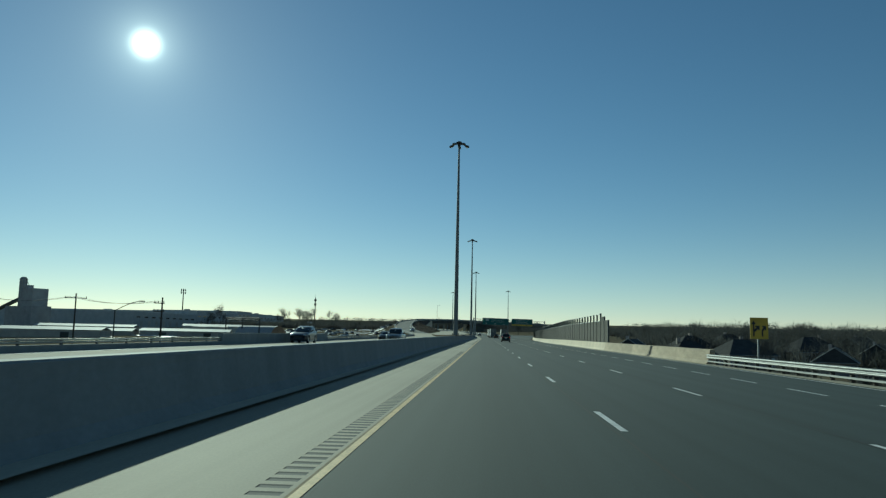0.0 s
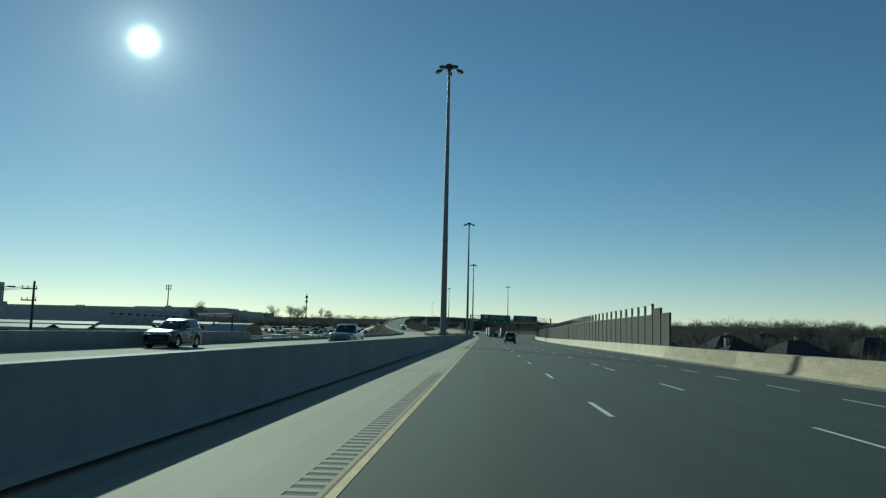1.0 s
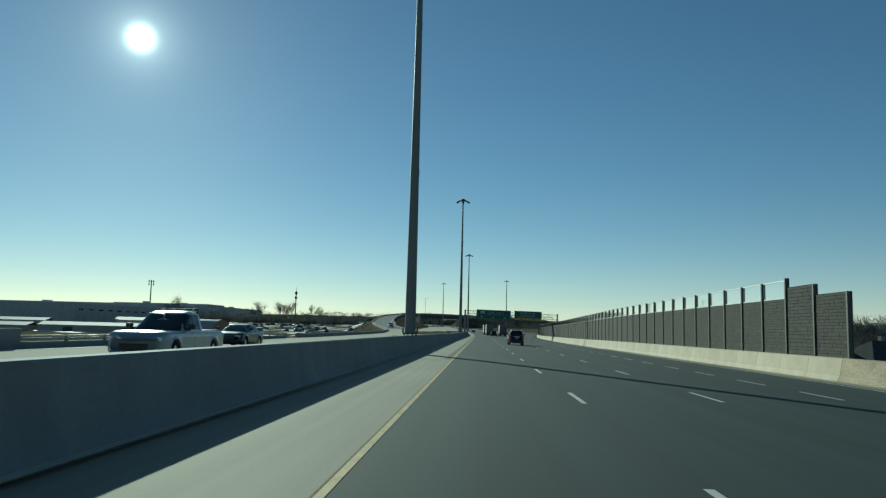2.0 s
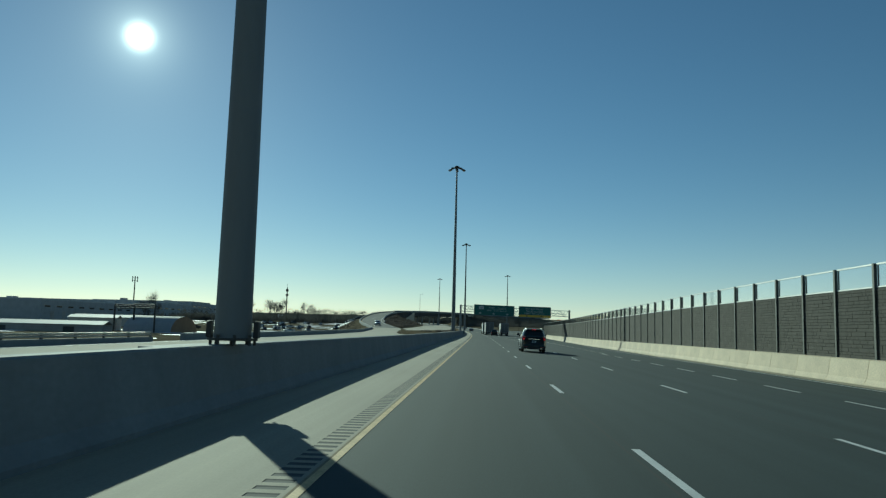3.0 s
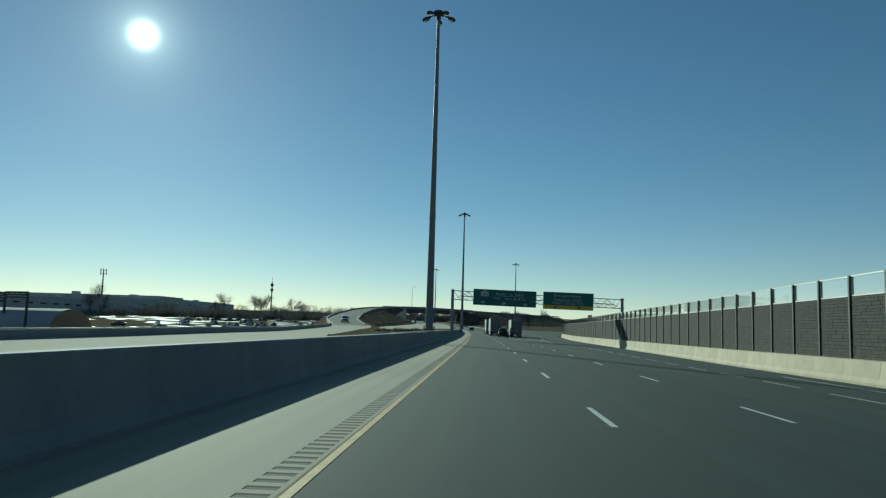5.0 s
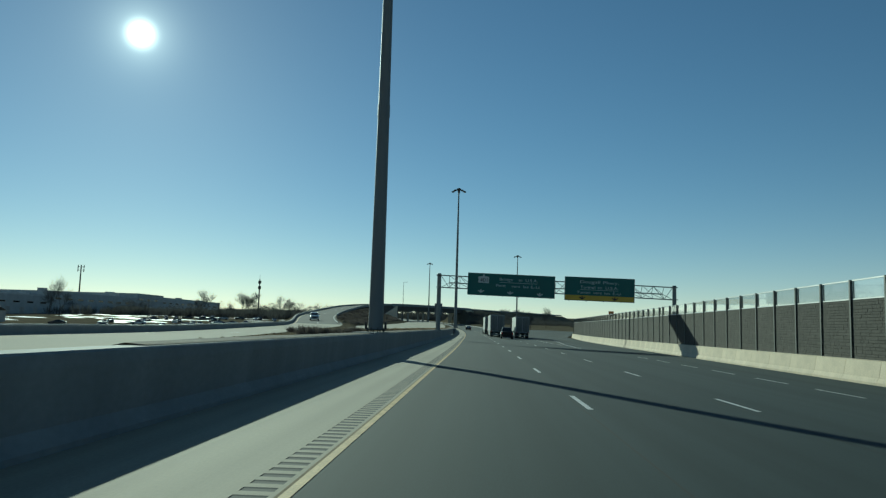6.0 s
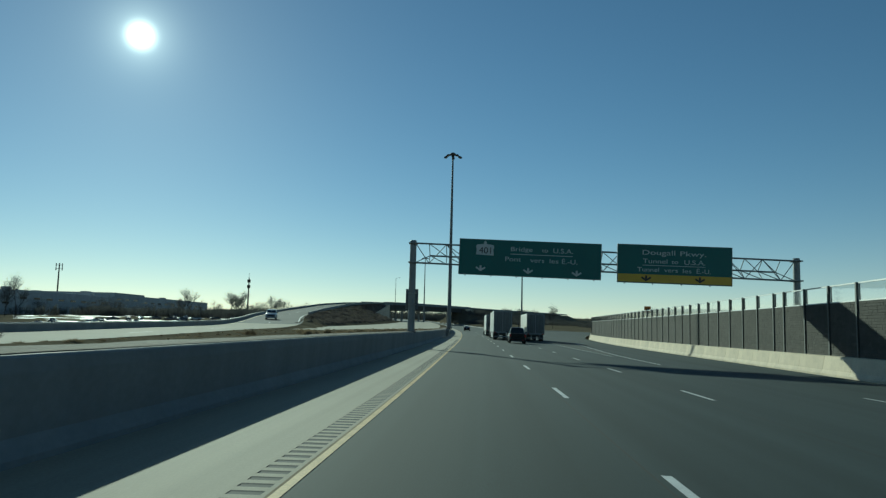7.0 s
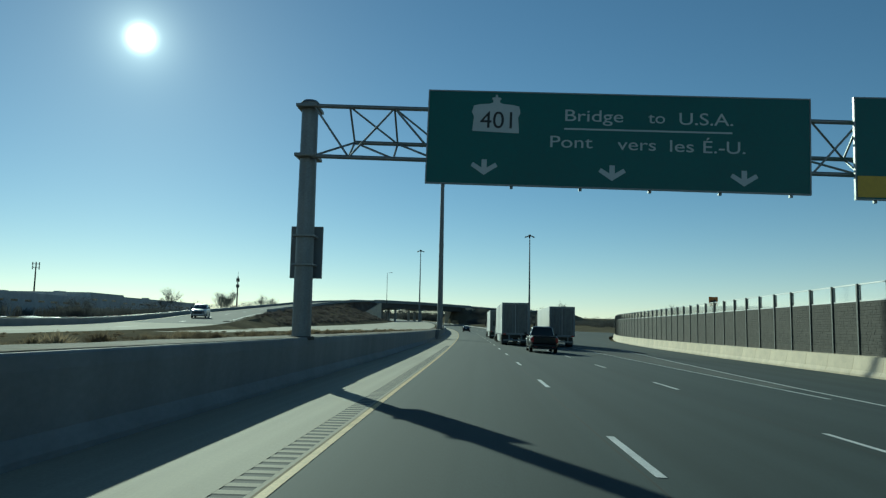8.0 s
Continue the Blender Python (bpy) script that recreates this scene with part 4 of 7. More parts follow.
def build_gantry():
    g = empty("sign_gantry")
    tagged(g, "grey steel truss gantry on two tubular posts across the highway", "gantry")
    for x, z0, top in ((-4.95, 1.08, 7.72), (22.35, -0.6, 6.95)):
        p = part("post", rod_bm((x, GY, z0), (x, GY, top), 0.265, 0.23, 16), STEEL, g, smooth=False)
        part("cap", rod_bm((x, GY, top), (x, GY, top + 0.06), 0.26, 0.2, 16), STEEL, p)
        part("base_plate", rod_bm((x, GY, z0), (x, GY, z0 + 0.10), 0.36, sides=12), DARK_STEEL, p)
        for z in (top - 0.15, top - 1.55):
            part("saddle", box_bm((x - 0.30, GY - 0.44, z - 0.06), (x + 0.30, GY + 0.44, z + 0.03), 0.02), STEEL, p)
    x0, x1 = -4.75, 22.1
    zt0, zt1, hh, n = 7.54, 6.78, 1.42, 20
    pts = {}
    for row, dy, down, inset in (("top", -0.35, 0.0, 0.0), ("low", -0.35, hh, 0.0), ("back", 0.55, hh * 0.55, 1.0)):
        def at(x, dy=dy, down=down):
            return Vector((x, GY + dy, lerp(zt0, zt1, (x - x0) / (x1 - x0)) - down))
        part("chord", rod_bm(at(x0 + inset), at(x1 - inset), 0.062, sides=10), STEEL, g)
        pts[row] = [at(x0 + 1.0 + (x1 - x0 - 2.0) * k / n) for k in range(n + 1)]
    top, low, back = pts["top"], pts["low"], pts["back"]
    bars = [(Vector((x0, GY - 0.35, zt0)), low[0]), (Vector((x0, GY - 0.35, zt0 - hh)), back[0]), (Vector((x1, GY - 0.35, zt1)), low[n]), (Vector((x1, GY - 0.35, zt1 - hh)), back[n])]
    for k in range(n + 1):
        bars += [(top[k], back[k]), (low[k], back[k])]
        if k < n:
            bars += [(low[k], top[k + 1]) if k % 2 == 0 else (top[k], low[k + 1]), (top[k], back[k + 1]), (back[k], low[k + 1])]
    for a, b in bars:
        part("web_bar", rod_bm(a, b, 0.03, sides=6), STEEL, g)
    ys = GY - 0.60
    s = sign_panel("overhead_sign", -1.55, 8.52, 5.26, 7.78, ys, "wide green overhead sign with white legend and three lane arrows")
    f = ys - 0.008
    lettering("Bridge", 2.12, 3.66, 7.04, 0.32, f, SIGN_WHITE, s, "white words")
    lettering("to", 4.32, 4.76, 7.04, 0.30, f, SIGN_WHITE, s, "white words")
    lettering("U.S.A.", 5.14, 6.54, 7.02, 0.33, f, SIGN_WHITE, s, "white words")
    part("rule", flat_poly([(2.10, 6.80), (6.52, 6.80), (6.52, 6.845), (2.10, 6.845)], f), SIGN_WHITE, s)
    lettering("Pont", 1.74, 2.86, 6.31, 0.32, f, SIGN_WHITE, s, "white words")
    lettering("vers", 3.52, 4.53, 6.29, 0.32, f, SIGN_WHITE, s, "white words")
    lettering("les", 4.90, 5.52, 6.28, 0.32, f, SIGN_WHITE, s, "white words")
    lettering("\u00c9.-U.", 5.77, 6.86, 6.27, 0.33, f, SIGN_WHITE, s, "white words")
    for x, z in ((-0.01, 5.50), (3.39, 5.44), (6.83, 5.40)):
        arrow(x, z, f, SIGN_WHITE, s)
    shield = part("route_shield", flat_poly([(-0.36, 6.70), (0.89, 6.66), (0.89, 6.75), (0.86, 7.10), (0.92, 7.22), (0.88, 7.40), (0.70, 7.44), (0.45, 7.46), (0.36, 7.50), (0.36, 7.56), (0.40, 7.60), (0.36, 7.64),
                                              (0.30, 7.64), (0.30, 7.71), (0.24, 7.71), (0.24, 7.64), (0.17, 7.64), (0.14, 7.60), (0.18, 7.56), (0.18, 7.50), (0.08, 7.46), (-0.18, 7.44), (-0.34, 7.40), (-0.39, 7.22), (-0.33, 7.10), (-0.36, 6.76)], f), SIGN_WHITE, s, "white crown shield")
    lettering("401", -0.16, 0.70, 6.79, 0.46, f - 0.008, SIGN_BLACK, shield, "black route number")
    s2 = sign_panel("overhead_sign", 9.70, 17.66, 5.02, 7.70, ys, "green overhead sign with white legend above a yellow exit strip")
    part("exit_strip", box_bm((9.72, f - 0.004, 5.06), (17.64, ys - 0.002, 5.62)), SIGN_YELLOW, s2, "yellow strip")
    lettering("Dougall", 11.44, 13.72, 7.02, 0.34, f, SIGN_WHITE, s2, "white words")
    lettering("Pkwy.", 14.08, 15.88, 7.00, 0.34, f, SIGN_WHITE, s2, "white words")
    lettering("Tunnel", 11.46, 13.18, 6.42, 0.32, f, SIGN_WHITE, s2, "white words")
    lettering("to", 13.46, 13.94, 6.42, 0.30, f, SIGN_WHITE, s2, "white words")
    lettering("U.S.A.", 14.36, 15.82, 6.40, 0.33, f, SIGN_WHITE, s2, "white words")
    part("rule", flat_poly([(11.44, 6.25), (15.82, 6.25), (15.82, 6.29), (11.44, 6.29)], f), SIGN_WHITE, s2)
    lettering("Tunnel", 11.08, 12.60, 5.82, 0.30, f, SIGN_WHITE, s2, "white words")
    lettering("vers", 12.96, 13.92, 5.82, 0.30, f, SIGN_WHITE, s2, "white words")
    lettering("les", 14.26, 14.86, 5.80, 0.30, f, SIGN_WHITE, s2, "white words")
    lettering("\u00c9.-U.", 15.22, 16.20, 5.80, 0.31, f, SIGN_WHITE, s2, "white words")
    for x in (11.7, 15.45):
        arrow(x, 5.12, f - 0.012, SIGN_BLACK, s2)
    for board, x, lean, drop in ((s, 3.48, 1.3, 0.0), (s2, 13.68, 1.0, 0.05)):
        board.matrix_world = Matrix.Translation((x, GY, 6.45 - drop)) @ Matrix.Rotation(radians(lean), 4, "Y") @ Matrix.Translation((-x, -GY, -6.45))
    c = empty("cabinet_panel")
    tagged(c, "grey flat metal panel strapped behind the gantry post", "panel")
    part("panel", box_bm((-5.42, GY + 0.28, 2.78), (-4.52, GY + 0.37, 4.24), 0.01), MAST, c)
    for z in (3.1, 3.9):
        part("strap", box_bm((-5.24, GY - 0.32, z), (-4.64, GY + 0.32, z + 0.05)), ALU, c)


build_gantry()


def build_yellow_sign():
    s = empty("lane_sign", Matrix.Translation((-0.2, 0, 0)))
    tagged(s, "yellow lane sign with black arrows on a steel post", "road sign")
    part("post", box_bm((18.52, 51.62, -1.6), (18.60, 51.70, 2.9)), RAIL, s)
    part("panel", box_bm((18.02, 51.54, 1.52), (19.22, 51.58, 2.96), 0.005), SIGN_YELLOW, s)
    f = 51.53

    def grown(points):
        return [(18.62 + (x - 18.555) * 1.24, 2.24 + (z - 2.30) * 1.24) for x, z in points]

    part("arrow", flat_poly(grown([(18.22, 1.86), (18.30, 1.86), (18.30, 2.08), (18.50, 2.26), (18.50, 2.20), (18.58, 2.20), (18.58, 2.44), (18.34, 2.44), (18.34, 2.36), (18.42, 2.36), (18.30, 2.24), (18.30, 2.52),
                             (18.38, 2.52), (18.26, 2.72), (18.14, 2.52), (18.22, 2.52)]), f), SIGN_BLACK, s)
    part("arrow", flat_poly(grown([(18.68, 1.86), (18.76, 1.86), (18.76, 2.14), (18.84, 2.26), (18.84, 2.20), (18.92, 2.20), (18.92, 2.44), (18.72, 2.44), (18.72, 2.36), (18.78, 2.36), (18.68, 2.20)]), f), SIGN_BLACK, s)
    o = empty("orange_sign", Matrix.Translation((0, 0, -0.42)))
    tagged(o, "small orange sign seen above the noise wall", "road sign")
    part("post", box_bm((26.95, 357.1, -1.8), (27.05, 357.2, 5.3)), DARK_STEEL, o)
    part("panel", box_bm((26.48, 357.0, 5.13), (27.52, 357.04, 6.17), 0.01), SIGN_ORANGE, o)
    part("arrow", flat_poly([(26.65, 5.57), (27.05, 5.57), (27.05, 5.40), (27.42, 5.65), (27.05, 5.92), (27.05, 5.75), (26.65, 5.75)], 356.985), SIGN_BLACK, o)


SIGN_ORANGE = material("orange_sign_sheeting", (0.5, 0.17, 0.02), 0.5, vary=0.12)
build_yellow_sign()


# ---- vehicles ----
def curve_at(table, y):
    """A value read from a table of (y, value), along a smooth curve that never overshoots."""
    if y <= table[0][0]:
        return table[0][1]
    if y >= table[-1][0]:
        return table[-1][1]
    k = max(i for i in range(len(table) - 1) if table[i][0] <= y)
    step = [(b[1] - a[1]) / (b[0] - a[0]) for a, b in zip(table, table[1:])]

    def lean(i):
        if i == 0 or i == len(table) - 1:
            return step[0] if i == 0 else step[-1]
        a, b = step[i - 1], step[i]
        return 0.0 if a * b <= 0 else 2 * a * b / (a + b)

    (a, va), (b, vb) = table[k], table[k + 1]
    h = b - a
    t = (y - a) / h
    return (va * (1 + 2 * t) * (1 - t) ** 2 + lean(k) * h * t * (1 - t) ** 2 + vb * t * t * (3 - 2 * t) + lean(k + 1) * h * t * t * (t - 1))


def grid_mesh(name, fn, nu, nv, material_, smooth=True, thick=0.0):
    v = [fn(i / nu, j / nv) for j in range(nv + 1) for i in range(nu + 1)]
    f = [(j * (nu + 1) + i, j * (nu + 1) + i + 1, (j + 1) * (nu + 1) + i + 1, (j + 1) * (nu + 1) + i) for j in range(nv) for i in range(nu)]
    return as_mesh(name, v, f, material_, smooth)


class Shape:
    """Sizes of one kind of car: metres, y ahead, z up, x to its right."""

    def __init__(self, **k):
        self.half = k["half"]
        self.axles = k["axles"]
        self.wheel = k["wheel"]
        self.rear, self.front = k["rear"], k["front"]
        self.top = k["top"]
        self.cabin = k["cabin"]
        self.floor = k.get("floor", 0.24)

    def width(self, y):
        a = min(1.0, max(0.0, (self.front - y) / 0.55))
        b = min(1.0, max(0.0, (y - self.rear) / 0.40))
        return self.half * (0.80 + 0.20 * math.sqrt(1 - (1 - a) ** 2)) * (0.88 + 0.12 * math.sqrt(1 - (1 - b) ** 2))

    def body(self):
        ys = sorted({round(lerp(self.rear, self.front, i / 40), 3) for i in range(41)} | {round(a + d, 3) for a in self.axles for d in (-0.46, -0.43, -0.38, -0.3, -0.2, -0.1, 0, 0.1, 0.2, 0.3, 0.38, 0.43, 0.46)})
        r = self.wheel + 0.07
        v, f = [], []
        for y in ys:
            w = self.width(y)
            end = min(y - self.rear, self.front - y)
            low = self.floor + 0.16 * max(0.0, 1 - end / 0.35)
            side = low
            for a in self.axles:
                d = abs(y - a)
                if d < r:
                    side = max(side, self.wheel + math.sqrt(r * r - d * d))
            top = curve_at(self.top, y)
            pinch = 0.03 * max(0.0, 1 - end / 0.08)
            flare = 0.018 if side > low + 0.1 else 0.0
            ring = [(0, max(low, side - 0.02)), (w * 0.66, max(low, side - 0.02)), (w * 0.965 + flare - pinch, side), (w + flare - pinch, max(side + 0.03, 0.45)),
                    (w + flare * 0.7 - pinch, max(side + 0.05, 0.62)), (w * 0.985 - pinch, max(side + 0.07, lerp(0.62, top, 0.45))), (w * 0.99 - pinch, max(side + 0.09, lerp(0.62, top, 0.75))),
                    (w * 0.965 - pinch, max(side + 0.10, top - 0.05)), (w * 0.90 - pinch, max(side + 0.11, top)), (w * 0.5, max(side + 0.12, top + 0.012)), (0, max(side + 0.12, top + 0.02))]
            ring = ring + [(-x, z) for x, z in ring[-2:0:-1]]
            v += [(x, y, z) for x, z in ring]
        n = len(ring)
        for i in range(len(ys) - 1):
            for k in range(n):
                j = (k + 1) % n
                f.append((i * n + k, i * n + j, (i + 1) * n + j, (i + 1) * n + k))
        f.append(tuple(range(n)))
        f.append(tuple((len(ys) - 1) * n + k for k in range(n - 1, -1, -1)))
        return v, f

    def side_x(self, y, z):
        """Half width of the flank at height z."""
        w = self.width(y)
        top = curve_at(self.top, y)
        return float(np.interp(z, [0.30, 0.45, 0.62, lerp(0.62, top, 0.45), lerp(0.62, top, 0.75), top - 0.05, top], [w * 0.97, w, w, w * 0.985, w * 0.99, w * 0.965, w * 0.90]))

    def ring(self, z):
        """Front, rear and half width of the cabin at height z."""
        return [curve_at([(c[0], c[i]) for c in self.cabin], z) for i in (1, 2, 3)]

    def cab_x(self, y, z):
        yf, yr, w = self.ring(z)
        u = min(1.0, abs(y - (yf + yr) / 2) / ((yf - yr) / 2))
        return w * (1 - u ** 5.5) ** (1 / 5.5)

    def cab_y(self, x, z, ahead):
        yf, yr, w = self.ring(z)
        u = min(1.0, abs(x) / w)
        d = (yf - yr) / 2 * (1 - u ** 5.5) ** (1 / 5.5)
        return (yf + yr) / 2 + (d if ahead else -d)

    def cab(self):
        v, f, n = [], [], 72
        zs = []
        for a, b in zip(self.cabin, self.cabin[1:]):
            zs += [lerp(a[0], b[0], t / 4) for t in range(4)]
        zs.append(self.cabin[-1][0])
        for z in zs:
            yf, yr, w = self.ring(z)
            for k in range(n):
                a = 2 * math.pi * k / n
                c, s = math.cos(a), math.sin(a)
                e = 2 / 5.5
                v.append((w * math.copysign(abs(c) ** e, c), (yf + yr) / 2 + (yf - yr) / 2 * math.copysign(abs(s) ** e, s), z))
        for i in range(len(zs) - 1):
            for k in range(n):
                j = (k + 1) % n
                f.append((i * n + k, i * n + j, (i + 1) * n + j, (i + 1) * n + k))
        f.append(tuple((len(zs) - 1) * n + k for k in range(n)))
        return v, f


def wheel(parent, x, y, r, w, spokes=5):
    """A tyre with a rounded shoulder, and a spoked rim under it; turned outwards by the sign of x."""
    s = 1 if x > 0 else -1
    wh = empty("wheel")
    wh.parent = parent
    wh.matrix_local = Matrix.Translation((x, y, r))
    prof = [(r * 0.64, -w / 2 + 0.01), (r * 0.72, -w / 2), (r * 0.93, -w / 2 + 0.005), (r * 0.99, -w / 2 + 0.03), (r, -w / 4), (r, w / 4), (r * 0.99, w / 2 - 0.03), (r * 0.93, w / 2 - 0.005), (r * 0.72, w / 2), (r * 0.64, w / 2 - 0.01)]
    n = 32
    v = [(b, a * math.cos(2 * math.pi * k / n), a * math.sin(2 * math.pi * k / n)) for k in range(n) for a, b in prof]
    m = len(prof)
    f = [(k * m + i, k * m + i + 1, ((k + 1) % n) * m + i + 1, ((k + 1) % n) * m + i) for k in range(n) for i in range(m - 1)]
    part("tyre", as_mesh("tyre", v, f, RUBBER, True), RUBBER, wh)
    bm = bmesh.new()
    o = s * (w / 2 - 0.02)
    for k in range(n):
        a0, a1 = 2 * math.pi * k / n, 2 * math.pi * (k + 1) / n
        q = [(o, r * 0.66), (o + s * 0.005, r * 0.60), (o - s * 0.05, r * 0.56)]
        for (xa, ra), (xb, rb) in zip(q, q[1:]):
            bm.faces.new([bm.verts.new(p) for p in ((xa, ra * math.cos(a0), ra * math.sin(a0)), (xa, ra * math.cos(a1), ra * math.sin(a1)), (xb, rb * math.cos(a1), rb * math.sin(a1)), (xb, rb * math.cos(a0), rb * math.sin(a0)))])
    for k in range(spokes):
        a = 2 * math.pi * k / spokes + 0.3
        c, sn = math.cos(a), math.sin(a)
        pts = []
        for rad, wid, xx in ((0.08, 0.026, o - s * 0.025), (0.61, 0.048, o - s * 0.004)):
            for q in (-wid, wid):
                pts.append((xx, r * rad * c - q * sn * r / 0.36 * 1.3, r * rad * sn + q * c * r / 0.36 * 1.3))
        a4 = [bm.verts.new(p) for p in pts]
        b4 = [bm.verts.new((p[0] - s * 0.04, p[1], p[2])) for p in pts]
        for q in ((0, 1, 3, 2),):
            bm.faces.new([a4[i] for i in q])
        for i, j in ((0, 1), (1, 3), (3, 2), (2, 0)):
            bm.faces.new((a4[i], a4[j], b4[j], b4[i]))
    rod_bm((o - s * 0.04, 0, 0), (o - s * 0.002, 0, 0), r * 0.16, r * 0.13, 14, bm)
    rim = part("rim", bm, ALLOY, wh)
    part("brake_disc", rod_bm((o - s * 0.10, 0, 0), (o - s * 0.07, 0, 0), r * 0.57, sides=20), BLACK_PLASTIC, rim)
    return wh


SUV = Shape(half=0.94, axles=(-1.47, 1.47), wheel=0.395, rear=-2.46, front=2.44,
            top=[(-2.47, 1.12), (-2.25, 1.24), (-1.3, 1.21), (0.6, 1.17), (1.0, 1.15), (1.7, 1.08), (2.25, 0.95), (2.44, 0.82)],
            cabin=[(1.08, 1.18, -2.41, 0.905), (1.22, 0.98, -2.38, 0.88), (1.49, 0.46, -2.27, 0.79), (1.67, 0.04, -2.15, 0.72), (1.76, -0.3, -2.03, 0.64), (1.80, -0.6, -1.86, 0.50), (1.815, -0.8, -1.6, 0.25)])
SEDAN = Shape(half=0.90, axles=(-1.35, 1.40), wheel=0.33, rear=-2.35, front=2.32, floor=0.2,
              top=[(-2.35, 0.88), (-2.1, 1.0), (-1.3, 1.02), (0.9, 0.98), (1.3, 0.95), (1.95, 0.86), (2.32, 0.66)],
              cabin=[(0.92, 1.25, -1.95, 0.85), (1.05, 0.98, -1.72, 0.81), (1.25, 0.55, -1.30, 0.72), (1.38, 0.2, -0.95, 0.65), (1.44, -0.1, -0.65, 0.52), (1.46, -0.25, -0.5, 0.3)])
PICKUP = Shape(half=0.98, axles=(-1.75, 1.80), wheel=0.40, rear=-2.95, front=2.85, floor=0.34,
               top=[(-2.95, 1.12), (-1.0, 1.14), (1.2, 1.14), (2.4, 1.10), (2.75, 1.02), (2.85, 0.85)],
               cabin=[(1.08, 1.35, -0.95, 0.92), (1.20, 1.20, -0.93, 0.90), (1.50, 0.75, -0.85, 0.80), (1.74, 0.38, -0.75, 0.73), (1.83, 0.1, -0.6, 0.6), (1.85, -0.05, -0.45, 0.35)])


def side_patch(sh, b0, b1, t0, t1, z0, z1, side, out=0.006):
    """A pane on the cabin's flank: y at the foot from b0 to b1, at the head from t0 to t1."""
    def fn(s, t):
        y = lerp(lerp(b0, b1, s), lerp(t0, t1, s), t)
        z = lerp(z0, z1, t)
        return (side * (sh.cab_x(y, z) + out), y, z)
    return fn


def end_patch(sh, half0, half1, z0, z1, ahead, out=0.012):
    def fn(s, t):
        z = lerp(z0, z1, t)
        x = lerp(half0, half1, t) * (2 * s - 1)
        return (x, sh.cab_y(x, z, ahead) + (out if ahead else -out), z)
    return fn


